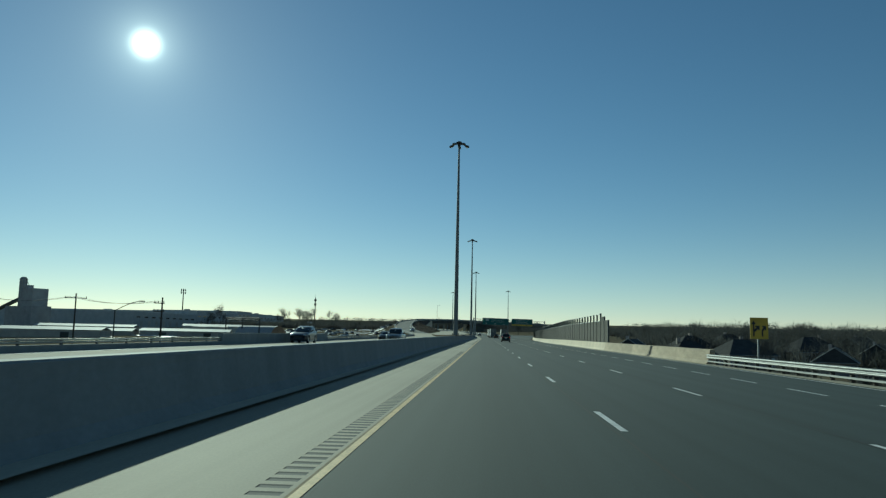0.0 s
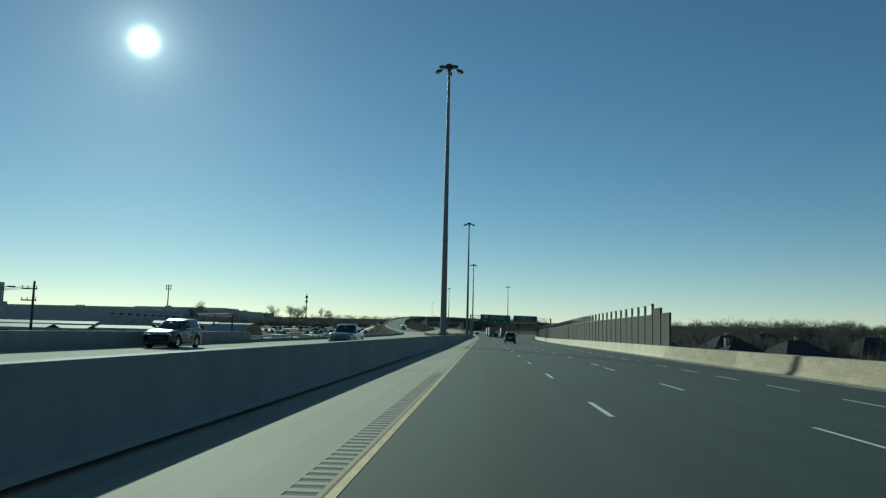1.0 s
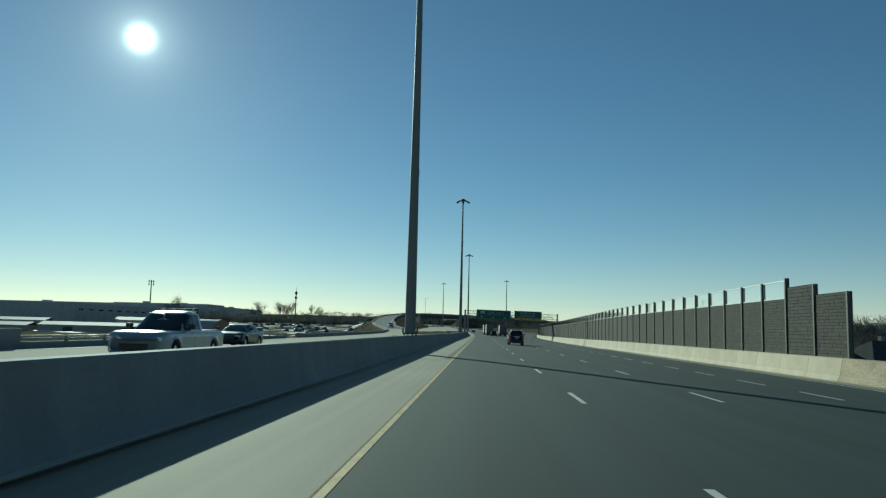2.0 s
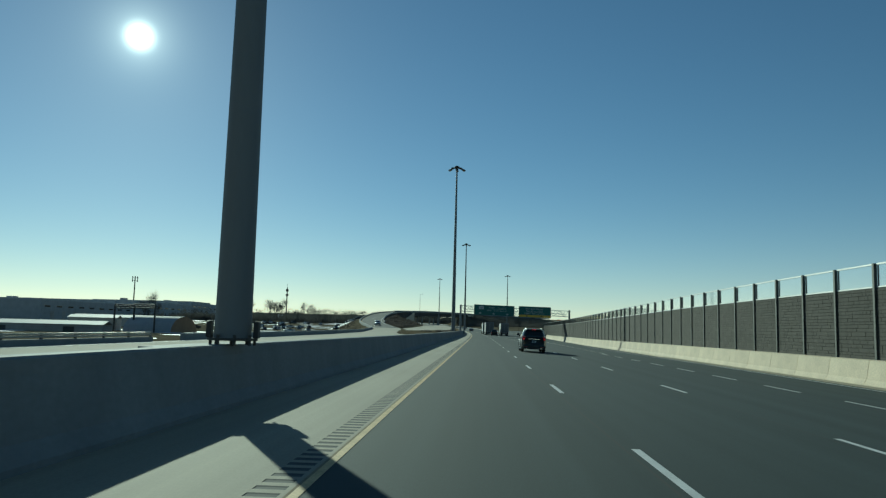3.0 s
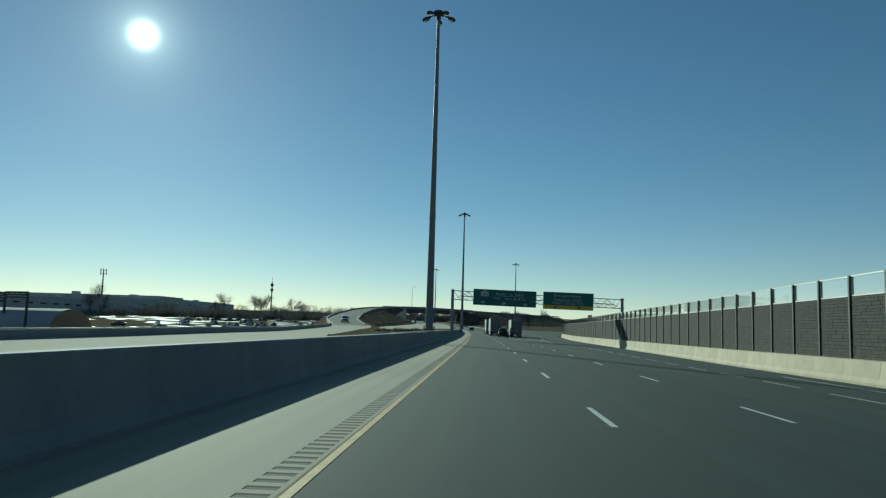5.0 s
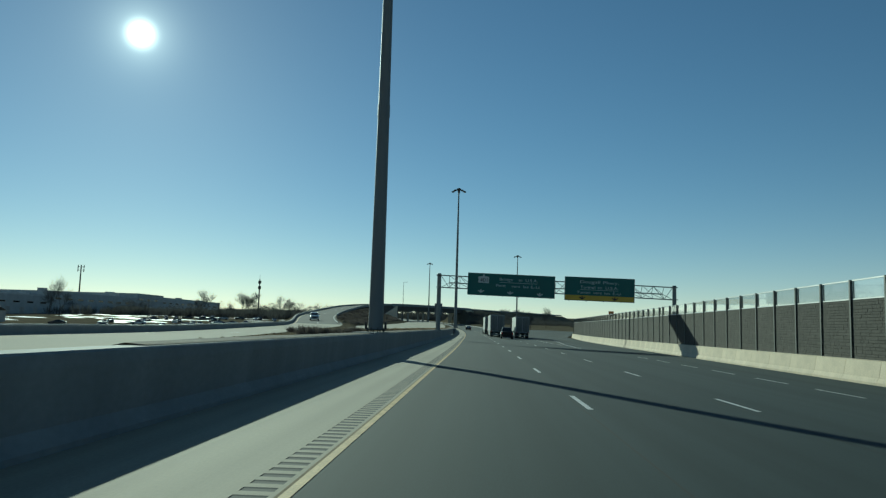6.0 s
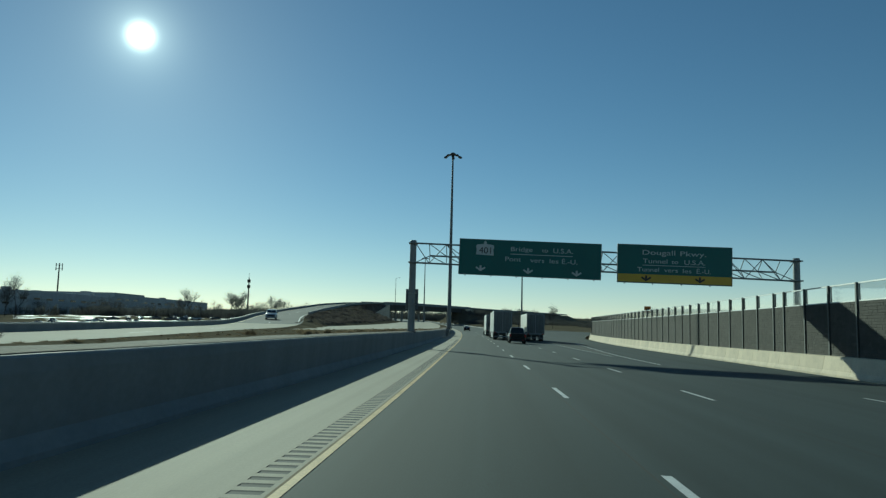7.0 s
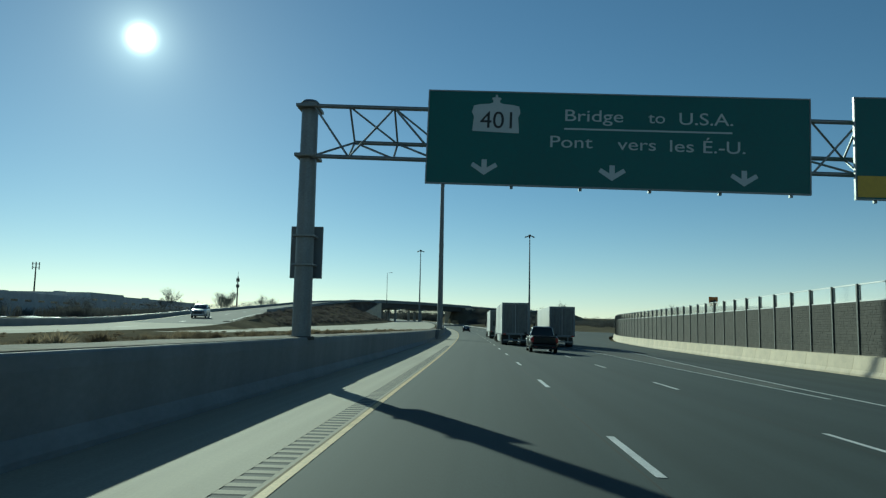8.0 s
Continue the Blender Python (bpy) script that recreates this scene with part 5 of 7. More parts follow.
def build_car(name, label, sh, colour, m, kind="suv", braking=False, group="", category="car"):
    car = empty(name, m)
    tagged(car, label, category, group)
    v, f = sh.body()
    body = part("body", as_mesh("body", v, f, colour, True), colour, car)
    v, f = sh.cab()
    cab = part("cabin", as_mesh("cabin", v, f, colour, True), colour, car)
    z0 = sh.cabin[0][0] + (0.155 if kind == "suv" else 0.10)
    zt = sh.cabin[-3][0] - (0.09 if kind == "suv" else 0.03)
    if kind == "suv":
        panes = [(0.66, -0.36, 0.20, -0.50), (-0.42, -1.34, -0.56, -1.20), (-1.94, -2.20, -1.52, -2.06)]
    elif kind == "sedan":
        panes = [(0.86, -0.12, 0.28, -0.14), (-0.17, -1.15, -0.19, -0.90)]
    else:
        panes = [(0.98, 0.18, 0.50, 0.16), (0.12, -0.66, 0.10, -0.62)]
    for side in (-1, 1):
        for b0, b1, t0, t1 in panes:
            part("window", grid_mesh("window", side_patch(sh, b0, b1, t0, t1, z0, zt, side, 0.012), 24, 10, TINT), TINT, cab, "tinted side window")
        last = panes[1]
        part("pillar_trim", grid_mesh("pillar_trim", side_patch(sh, panes[0][0] + 0.03, last[1] - 0.03, panes[0][2] + 0.03, last[3] - 0.03, z0 - 0.01, zt + 0.015, side, 0.007), 40, 10, BLACK_PLASTIC), BLACK_PLASTIC, cab, "black pillar trim")
        loop = [(lerp(panes[0][0] + 0.04, panes[0][2] + 0.04, t), lerp(z0, zt + 0.02, t)) for t in (0, 0.33, 0.66, 1)]
        loop += [(lerp(panes[0][2], last[3], t), zt + 0.022) for t in (0.2, 0.4, 0.6, 0.8, 1)]
        loop += [(lerp(last[3] - 0.04, last[1] - 0.04, t), lerp(zt, z0, t)) for t in (0.1, 0.4, 0.7, 1)]
        ring = [(side * (sh.cab_x(y, z) + 0.010), y, z) for y, z in loop]
        part("window_surround", tube_bm(ring, 0.015, 6), TRIM, cab, "chrome strip")
        edge = [(side * (sh.cab_x(y, z0) + 0.004), y, z0 - 0.012) for y in [lerp(panes[0][0] + 0.05, panes[-1][1] if kind != "suv" else -1.0, i / 10) for i in range(11)]]
        part("window_trim", tube_bm(edge, 0.015, 6), TRIM, cab, "chrome strip")
    part("windscreen", grid_mesh("windscreen", end_patch(sh, sh.cabin[0][3] - 0.10, sh.cabin[-3][3] - 0.06, z0 - 0.04, zt + 0.02, True), 24, 10, TINT), TINT, cab, "dark windscreen")
    part("rear_window", grid_mesh("rear_window", end_patch(sh, sh.cabin[1][3] - 0.07, sh.cabin[-3][3] - 0.05, z0 + 0.03, zt, False), 24, 10, TINT), TINT, cab, "dark rear window")
    r = sh.wheel
    for x in (-1, 1):
        for y in sh.axles:
            wheel(car, x * (sh.half - 0.115), y, r, 0.225)
    R, F, W = sh.rear, sh.front, sh.half
    belt = curve_at(sh.top, 0)
    my = 0.42 if kind == "suv" else 0.80
    for s in (-1, 1):
        mir = part("mirror", box_bm((s * (W + 0.02) if s > 0 else -W - 0.25, my, belt + 0.06), (s * (W + 0.25) if s > 0 else -W - 0.02, my + 0.18, belt + 0.24), 0.06, seg=4), BLACK_PLASTIC, car)
        part("mirror_arm", box_bm((min(s * (W - 0.08), s * (W + 0.08)), my + 0.04, belt), (max(s * (W - 0.08), s * (W + 0.08)), my + 0.12, belt + 0.10), 0.01), BLACK_PLASTIC, mir)
        for y in {"suv": (-0.28, -1.05), "sedan": (0.12, -0.92), "pickup": (0.28, -0.5)}[kind]:
            part("door_handle", box_bm((min(s * (W - 0.02), s * (W + 0.028)), y - 0.02, belt - 0.14), (max(s * (W - 0.02), s * (W + 0.028)), y + 0.17, belt - 0.10), 0.012), CHROME, car, "chrome handle")
        for y in {"suv": (0.92, -0.40, -1.10), "sedan": (1.0, 0.0, -0.98), "pickup": (1.0, 0.2, -0.65)}[kind]:
            part("door_seam", grid_mesh("door_seam", lambda u, t, y=y, s=s: (s * (sh.side_x(y, lerp(0.36, belt - 0.05, t)) + 0.003), y + (u - 0.5) * 0.011, lerp(0.36, belt - 0.05, t)), 1, 8, BLACK_PLASTIC), BLACK_PLASTIC, car)
        part("sill_trim", box_bm((min(s * (W - 0.09), s * (W - 0.015)), sh.axles[0] + r + 0.12, 0.225), (max(s * (W - 0.09), s * (W - 0.015)), sh.axles[1] - r - 0.12, 0.275), 0.012), ALLOY if kind == "suv" else BLACK_PLASTIC, car)
        lampz = (0.92, 1.24) if kind == "suv" else ((0.72, 0.90) if kind == "sedan" else (0.72, 1.08))
        deep = 0.40 if kind == "suv" else 0.28

        def lamp_skin(u, t, s=s):
            """Round the rear corner: from the flank, farther ahead at the head, to the tailgate."""
            z = lerp(lampz[0], lampz[1], t)
            run = deep * (0.35 + 0.65 * t)
            if u < 0.6:
                y = R + run * (1 - u / 0.6)
                return (s * (sh.side_x(y, z) + 0.014), y, z)
            k = (u - 0.6) / 0.4
            x = sh.side_x(R, z) + 0.014 - k * (0.115 - 0.04 * abs(2 * t - 1))
            return (s * x, R - 0.014 * min(1.0, 4 * k), z)

        tl = part("tail_lamp", grid_mesh("tail_lamp", lamp_skin, 20, 8, TAIL), TAIL, car, "red tail lamp")
        if braking:
            xc, zc = s * (sh.side_x(R, 1.0) - 0.045), lampz[0] + 0.10
            part("brake_lamp", rod_bm((xc, R + 0.02, zc), (xc, R - 0.020, zc), 0.062, 0.05, 20), DIM_BRAKE, tl, "lit red lamp")
            ring = [(xc + 0.028 * math.cos(a), R - 0.023, zc + 0.022 * math.sin(a)) for a in [k * math.pi / 8 for k in range(17)]]
            part("lamp_ring", tube_bm(ring, 0.007, 6), BRAKE, tl, "bright red ring")
            part("reversing_lens", rod_bm((xc - s * 0.02, R + 0.02, zc + 0.16), (xc - s * 0.02, R - 0.022, zc + 0.16), 0.036, 0.030, 16), SATIN, tl, "grey lens")
        part("headlamp", box_bm((min(s * (W - 0.42), s * (W - 0.10)), F - 0.34, curve_at(sh.top, F) - 0.06), (max(s * (W - 0.42), s * (W - 0.10)), F - 0.05, curve_at(sh.top, F) + 0.09), 0.04), LENS, car, "clear headlamp")
    part("rear_bumper", box_bm((-W * 0.86, R - 0.04, 0.36), (W * 0.86, R + 0.22, 0.60), 0.05), colour if kind != "pickup" or colour is BLACK_CAR else CHROME, car)
    part("bumper_insert", box_bm((-W * 0.80, R - 0.02, 0.27), (W * 0.80, R + 0.18, 0.37), 0.03), BLACK_PLASTIC, car)
    for s in (-1, 1):
        part("reflector", box_bm((s * 0.62 - 0.13, R - 0.046, 0.40), (s * 0.62 + 0.13, R - 0.03, 0.425), 0.004), REFLECT, car)
    part("number_plate", box_bm((-0.155, R - 0.006, 0.74), (0.155, R + 0.05, 0.90), 0.005), PLATE, car, "pale plate with a plain bar")
    part("plate_bar", box_bm((-0.11, R - 0.010, 0.79), (0.11, R - 0.006, 0.85)), BLACK_PLASTIC, car)
    part("grille", box_bm((-0.48, F - 0.12, 0.50), (0.48, F + 0.012, 0.72), 0.03), BLACK_PLASTIC, car)
    part("front_bumper", box_bm((-W * 0.80, F - 0.25, 0.28), (W * 0.80, F + 0.03, 0.48), 0.06), colour, car)
    if kind == "suv":
        part("tailgate_bar", box_bm((-0.42, R - 0.028, 0.985), (0.42, R + 0.06, 1.035), 0.012), CHROME, car, "chrome bar")
        zr = 1.71
        yr = sh.cab_y(0, zr, False)
        sp = part("spoiler", box_bm((-0.60, yr - 0.16, 1.725), (0.60, yr + 0.15, 1.785), 0.02), colour, car)
        if braking:
            part("high_brake_lamp", box_bm((-0.13, yr - 0.168, 1.741), (0.13, yr - 0.155, 1.759)), BRAKE, sp, "lit red strip")
        part("antenna", rod_bm((0.0, -1.6, 1.79), (0.0, -1.83, 2.05), 0.012, 0.005), BLACK_PLASTIC, car)
        for s in (-1, 1):
            rail = [(s * 0.60, -0.40, 1.735), (s * 0.612, -0.58, 1.785), (s * 0.617, -0.9, 1.815), (s * 0.615, -1.4, 1.82), (s * 0.605, -1.8, 1.80), (s * 0.59, -1.93, 1.785), (s * 0.585, -2.02, 1.72)]
            part("roof_rail", tube_bm(rail, 0.030), TRIM, car, "satin silver roof rail")
        part("wiper", rod_bm((0.0, sh.cab_y(0, 1.26, False) - 0.03, 1.25), (0.32, sh.cab_y(0.3, 1.34, False) - 0.03, 1.33), 0.012), BLACK_PLASTIC, car)
        for s in (-1, 1):
            part("exhaust", rod_bm((s * 0.55, R - 0.03, 0.30), (s * 0.55, R + 0.15, 0.30), 0.04, sides=12), CHROME, car)
    if kind == "pickup":
        part("bed_cover", box_bm((-W * 0.86, R + 0.08, 1.13), (W * 0.86, -1.0, 1.17), 0.02), BLACK_PLASTIC, car)
        part("tailgate", box_bm((-W * 0.80, R - 0.015, 0.66), (W * 0.80, R + 0.06, 1.10), 0.03), colour, car)
    return car


SATIN = material("satin_silver", (0.30, 0.30, 0.30), 0.5, 0.5, vary=0.05)
GREY_GREEN = paint("grey_metallic_paint", (0.026, 0.034, 0.035), 0.0, 0.45, 0.9)
DARK_BLUE = paint("dark_metallic_paint", (0.03, 0.035, 0.045))
SILVER = paint("silver_paint", (0.30, 0.32, 0.34))
BLACK_CAR = paint("black_paint", (0.012, 0.012, 0.013), 0.2)
WHITE_CAR = paint("white_paint", (0.6, 0.6, 0.6), 0.0)


def standing(x, y, back=False, z=None):
    """Pose of a car on the paving, nose north or, for the other carriageway, south."""
    zz = lane_z(x, y) if z is None else z
    tilt = math.atan(0.022) if z is None and x > 2 else 0.0
    return Matrix.Translation((x, y, zz + 0.004)) @ Matrix.Rotation(tilt, 4, "Y") @ Matrix.Rotation(math.pi if back else 0.0, 4, "Z")


build_car("suv", "grey metallic suv with lit brake lamps and silver roof rails", SUV, GREY_GREEN, standing(4.12, 160.45), "suv", True)
build_car("pickup_truck", "dark pickup truck with a covered bed behind two lorries", PICKUP, BLACK_CAR, standing(4.3, 323.5), "pickup")
build_car("pickup_truck", "silver pickup truck on the far carriageway", PICKUP, SILVER, standing(-11.4, 93.5, True, 0.13), "pickup", group="oncoming traffic")
build_car("car", "dark hatchback on the far carriageway", SUV, DARK_BLUE, standing(-19.6, 79.0, True, 0.12), "suv", group="oncoming traffic")
build_car("car", "dark saloon on the far carriageway", SEDAN, BLACK_CAR, standing(-15.3, 113.0, True, 0.15), "sedan", group="oncoming traffic")
build_car("car", "small dark car far off on the highway", SEDAN, BLACK_CAR, standing(-4.0, 452.0), "sedan")
m = Matrix.Translation((-36.2, 362.0, 2.14)) @ Matrix.Rotation(math.pi + radians(14), 4, "Z")
build_car("car", "silver car coming down the ramp", SUV, SILVER, m, "suv", group="oncoming traffic")


def build_lorry(label, x, y, tractor_paint, trailer_len=15.9, heading=0.0):
    """A box trailer, its doors to the south, behind a tractor with a sleeper cab."""
    t = empty("lorry", Matrix.Translation((x, y, lane_z(x, y))) @ Matrix.Rotation(heading, 4, "Z"))
    tagged(t, label, "lorry", "lorries")
    h0, h1, w = 1.12, 4.10, 1.29
    body = part("trailer_body", box_bm((-w, 0.0, h0), (w, trailer_len, h1), 0.03), TRAILER_WHITE, t, "white box body")
    bm = bmesh.new()
    for lo, hi in (((-w - 0.01, -0.05, h0 - 0.05), (-w + 0.12, 0.03, h1 + 0.01)), ((w - 0.12, -0.05, h0 - 0.05), (w + 0.01, 0.03, h1 + 0.01)), ((-w, -0.05, h1 - 0.16), (w, 0.03, h1 + 0.01)), ((-w, -0.05, h0 - 0.10), (w, 0.03, h0 + 0.06))):
        box_bm(lo, hi, 0.01, bm)
    part("door_frame", bm, ALU, body)
    for s in (-1, 1):
        d = part("rear_door", box_bm((min(s * 0.015, s * (w - 0.13)), -0.035, h0 + 0.07), (max(s * 0.015, s * (w - 0.13)), 0.0, h1 - 0.17), 0.012), TRAILER_DOOR, body, "dull rear door")
        for xx in (0.30, 0.92):
            part("lock_rod", rod_bm((s * xx, -0.06, h0 + 0.02), (s * xx, -0.06, h1 - 0.12), 0.02, sides=8), ALU, body)
        for zz in (1.4, 2.2, 3.0, 3.7):
            part("hinge", box_bm((min(s * (w - 0.26), s * (w - 0.02)), -0.055, zz), (max(s * (w - 0.26), s * (w - 0.02)), -0.03, zz + 0.07)), ALU, body)
        part("tail_lamp", box_bm((min(s * (w - 0.36), s * (w - 0.08)), -0.07, h0 - 0.08), (max(s * (w - 0.36), s * (w - 0.08)), -0.045, h0 + 0.02), 0.01), TAIL, t, "red tail lamp")
        part("mud_flap", box_bm((s * 0.92 - 0.30, 1.0, 0.22), (s * 0.92 + 0.30, 1.03, 0.95), 0.005), BLACK_PLASTIC, t)
        part("side_rail", box_bm((min(s * (w - 0.06), s * (w + 0.012)), 0.05, h0 - 0.10), (max(s * (w - 0.06), s * (w + 0.012)), trailer_len, h0 + 0.03)), ALU, body)
        part("side_skirt", box_bm((min(s * (w - 0.08), s * (w - 0.04)), 4.6, 0.32), (max(s * (w - 0.08), s * (w - 0.04)), trailer_len - 3.4, h0 - 0.08)), TRAILER_WHITE, t, "white skirt")
        for yy in (1.75, 3.05):
            for dx in (0.0, 0.30):
                wheel(t, s * (w - 0.16 - dx), yy, 0.50, 0.24, 6)
        for yy in (trailer_len + 0.1, trailer_len + 1.4, trailer_len + 5.6):
            wheel(t, s * (w - 0.16), yy, 0.50, 0.28, 6)
    bumper = bmesh.new()
    box_bm((-1.15, -0.05, 0.46), (1.15, 0.05, 0.58), 0.01, bumper)
    for s in (-0.6, 0.6):
        box_bm((s - 0.05, -0.03, 0.55), (s + 0.05, 0.07, h0), bm=bumper)
    part("underrun_bar", bumper, ALU, t)
    part("bogie", box_bm((-0.5, 0.6, 0.7), (0.5, 4.2, h0), 0.02), DARK_STEEL, t)
    y0 = trailer_len + 0.9
    part("chassis", box_bm((-0.45, trailer_len - 2.0, 0.65), (0.45, y0 + 5.2, 0.95), 0.02), DARK_STEEL, t)
    cab = bmesh.new()
    outline = [(y0, 0.9), (y0, 3.55), (y0 + 0.5, 3.95), (y0 + 1.3, 3.9), (y0 + 2.4, 2.75), (y0 + 3.0, 1.95), (y0 + 5.0, 1.75), (y0 + 5.3, 1.2), (y0 + 5.3, 0.55), (y0 + 1.0, 0.6)]
    rows = [[cab.verts.new((xx, yy, zz)) for yy, zz in outline] for xx in (-1.2, 1.2)]
    cab.faces.new(rows[0])
    cab.faces.new(rows[1][::-1])
    for i in range(len(outline)):
        j = (i + 1) % len(outline)
        cab.faces.new((rows[0][i], rows[0][j], rows[1][j], rows[1][i]))
    bmesh.ops.bevel(cab, geom=list(cab.edges), offset=0.08, segments=2, affect="EDGES")
    c = part("cab", cab, tractor_paint, t)
    for s in (-1, 1):
        part("cab_mirror", box_bm((min(s * 1.30, s * 1.52), y0 + 2.9, 1.95), (max(s * 1.30, s * 1.52), y0 + 3.0, 2.55), 0.02), BLACK_PLASTIC, c)
        part("mirror_arm", rod_bm((s * 1.15, y0 + 2.9, 2.3), (s * 1.4, y0 + 2.95, 2.3), 0.025), BLACK_PLASTIC, c)
        part("stack", rod_bm((s * 1.1, y0 - 0.15, 1.0), (s * 1.1, y0 - 0.15, 3.9), 0.07, sides=10), CHROME, c)
    return t


TRAILER_WHITE = material("white_trailer_panel", (0.68, 0.67, 0.63), 0.5, vary=0.14, scale=0.5, fine=5, stretch=(1, 1, 0.4))
# besides grime, the back's shade against the sunlit sides is in this tone
TRAILER_DOOR = material("grimy_shaded_door", (0.15, 0.145, 0.13), 0.6, vary=0.35, scale=0.8, fine=6, stretch=(1, 1, 0.35))
build_lorry("white box lorry with closed rear doors, grimy and shade-toned", 3.15, 340.3, WHITE_CAR, heading=radians(1.0))
build_lorry("pale box lorry in the outer lane", 8.1, 345.0, BLACK_CAR, heading=radians(0.2))
build_lorry("white lorry farther ahead in the same lane", 2.35, 376.0, WHITE_CAR, 13.0, heading=radians(1.5))


# ---- flyover ----
def build_flyover():
    rows = [r for r in RAMP if 566 < r[1] < 676]
    deck = empty("flyover")
    tagged(deck, "concrete and steel flyover that crosses the highway", "bridge", kind="structure")
    v, f = sweep([(-5.5, 0.0), (-5.5, -0.30), (-4.8, -0.34), (4.8, -0.34), (5.5, -0.30), (5.5, 0.0)], rows)
    part("deck_slab", as_mesh("deck_slab", v, f, BARRIER), BARRIER, deck)
    for s in (-4.1, -1.4, 1.4, 4.1):
        v, f = sweep([(s - 0.25, -0.34), (s - 0.25, -2.5), (s + 0.25, -2.5), (s + 0.25, -0.34)], rows)
        part("girder", as_mesh("girder", v, f, DARK_STEEL), DARK_STEEL, deck)
    for s in (-5.3, 5.3):
        v, f = sweep([(s - 0.16, 0.0), (s - 0.16, 0.95), (s + 0.16, 0.95), (s + 0.16, 0.0)], rows)
        part("parapet", as_mesh("parapet", v, f, BARRIER), BARRIER, deck)
    for y in (598, 626):
        x, yy, z, h = min(rows, key=lambda r: abs(r[1] - y))
        for s in (-3.2, 0.0, 3.2):
            px, py = x + s * math.cos(h), yy + s * math.sin(h)
            part("pier", rod_bm((px, py, z - 11.5), (px, py, z - 3.0), 0.55, sides=14), BARRIER, deck)
        m = Matrix.Translation((x, yy, z - 2.8)) @ Matrix.Rotation(h, 4, "Z")
        cap = part("pier_cap", box_bm((-5.2, -0.7, -0.35), (5.2, 0.7, 0.3), 0.06), BARRIER, deck)
        cap.matrix_world = m
    for y, back in ((572, -1), (670, 1)):
        x, yy, z, h = min(rows, key=lambda r: abs(r[1] - y))
        bm = box_bm((-6.4, -1.2, -9.5), (6.4, 1.2, -0.35), 0.05)
        for s in (-6.4, 6.4):
            run = 32.0 if s > 0 and back < 0 else 9.0
            foot = -8.2 if run > 20 else -3.0
            w = [bm.verts.new((s + d, a, b)) for d in (-0.25, 0.25) for a, b in ((0, -0.3), (back * run, foot + 2.5 if foot > -5 else foot), (back * run, foot - 0.6), (0, -9.0))]
            for q in ((0, 1, 2, 3), (4, 5, 6, 7), (0, 1, 5, 4), (1, 2, 6, 5), (2, 3, 7, 6)):
                bm.faces.new([w[i] for i in q])
        ab = part("abutment", bm, BARRIER_R, deck, "pale concrete abutment")
        ab.matrix_world = Matrix.Translation((x, yy, z)) @ Matrix.Rotation(h, 4, "Z")
        if back < 0:
            # earth between the sloping wing wall and the ramp
            fill, rnd = [], random.Random(3)
            for k in range(17):
                a = -32.0 * k / 16
                low = lerp(-0.3, -8.2, k / 16)
                fill += [(lerp(4.6, 6.2, q) + rnd.gauss(0, 0.08), a, lerp(-0.35, low - 0.4, q) + rnd.gauss(0, 0.06)) for q in (0, 0.33, 0.67, 1)]
            faces = [(4 * k + q, 4 * k + q + 1, 4 * k + q + 5, 4 * k + q + 4) for k in range(16) for q in range(3)]
            earth = part("earth_fill", as_mesh("earth_fill", fill, faces, BRUSH, True), BRUSH, deck, "brown earth slope above the wing wall")
            earth.matrix_world = Matrix.Translation((x, yy, z)) @ Matrix.Rotation(h, 4, "Z")


build_flyover()


# ---- plants ----
def bare_tree(seed, height, spread, depth=4, thin=0.55, taper=0.62, grow=(0.5, 0.75), lift=(0.15, 0.7)):
    """Verts and faces of a leafless tree: a tapered trunk, limbs and fine twigs."""
    rnd = random.Random(seed)
    v, f = [], []

    def limb(a, d, length, r, level_):
        d = d.normalized()
        b = a + d * length
        side = d.orthogonal().normalized()
        up = d.cross(side)
        n = 4 if level_ < 2 else 3
        i = len(v)
        r2 = r * taper
        for p, rr in ((a, r), (b, r2)):
            for k in range(n):
                t = 2 * math.pi * k / n
                q = p + (side * math.cos(t) + up * math.sin(t)) * rr
                v.append((q.x, q.y, q.z))
        for k in range(n):
            f.append((i + k, i + (k + 1) % n, i + n + (k + 1) % n, i + n + k))
        if level_ >= depth:
            return
        for c in range((3, 4, 4, 4, 3, 3)[level_]):
            t = rnd.uniform(0.35, 1.0) if c else 1.0
            turn = Vector((rnd.gauss(0, spread), rnd.gauss(0, spread), rnd.uniform(*lift)))
            limb(a + d * length * t, d * 0.9 + turn, length * rnd.uniform(*grow), r2 * 0.72, level_ + 1)

    limb(Vector((0, 0, -0.3)), Vector((rnd.gauss(0, 0.06), rnd.gauss(0, 0.06), 1)), height * 0.36, height * 0.02 * thin * 2, 0)
    return np.array(v), f


LONE = [bare_tree(s, 11, sp, 6, 0.36, 0.82, (0.62, 0.82), (0.1, 0.75)) for s, sp in ((41, 0.6), (42, 0.66), (43, 0.56))]


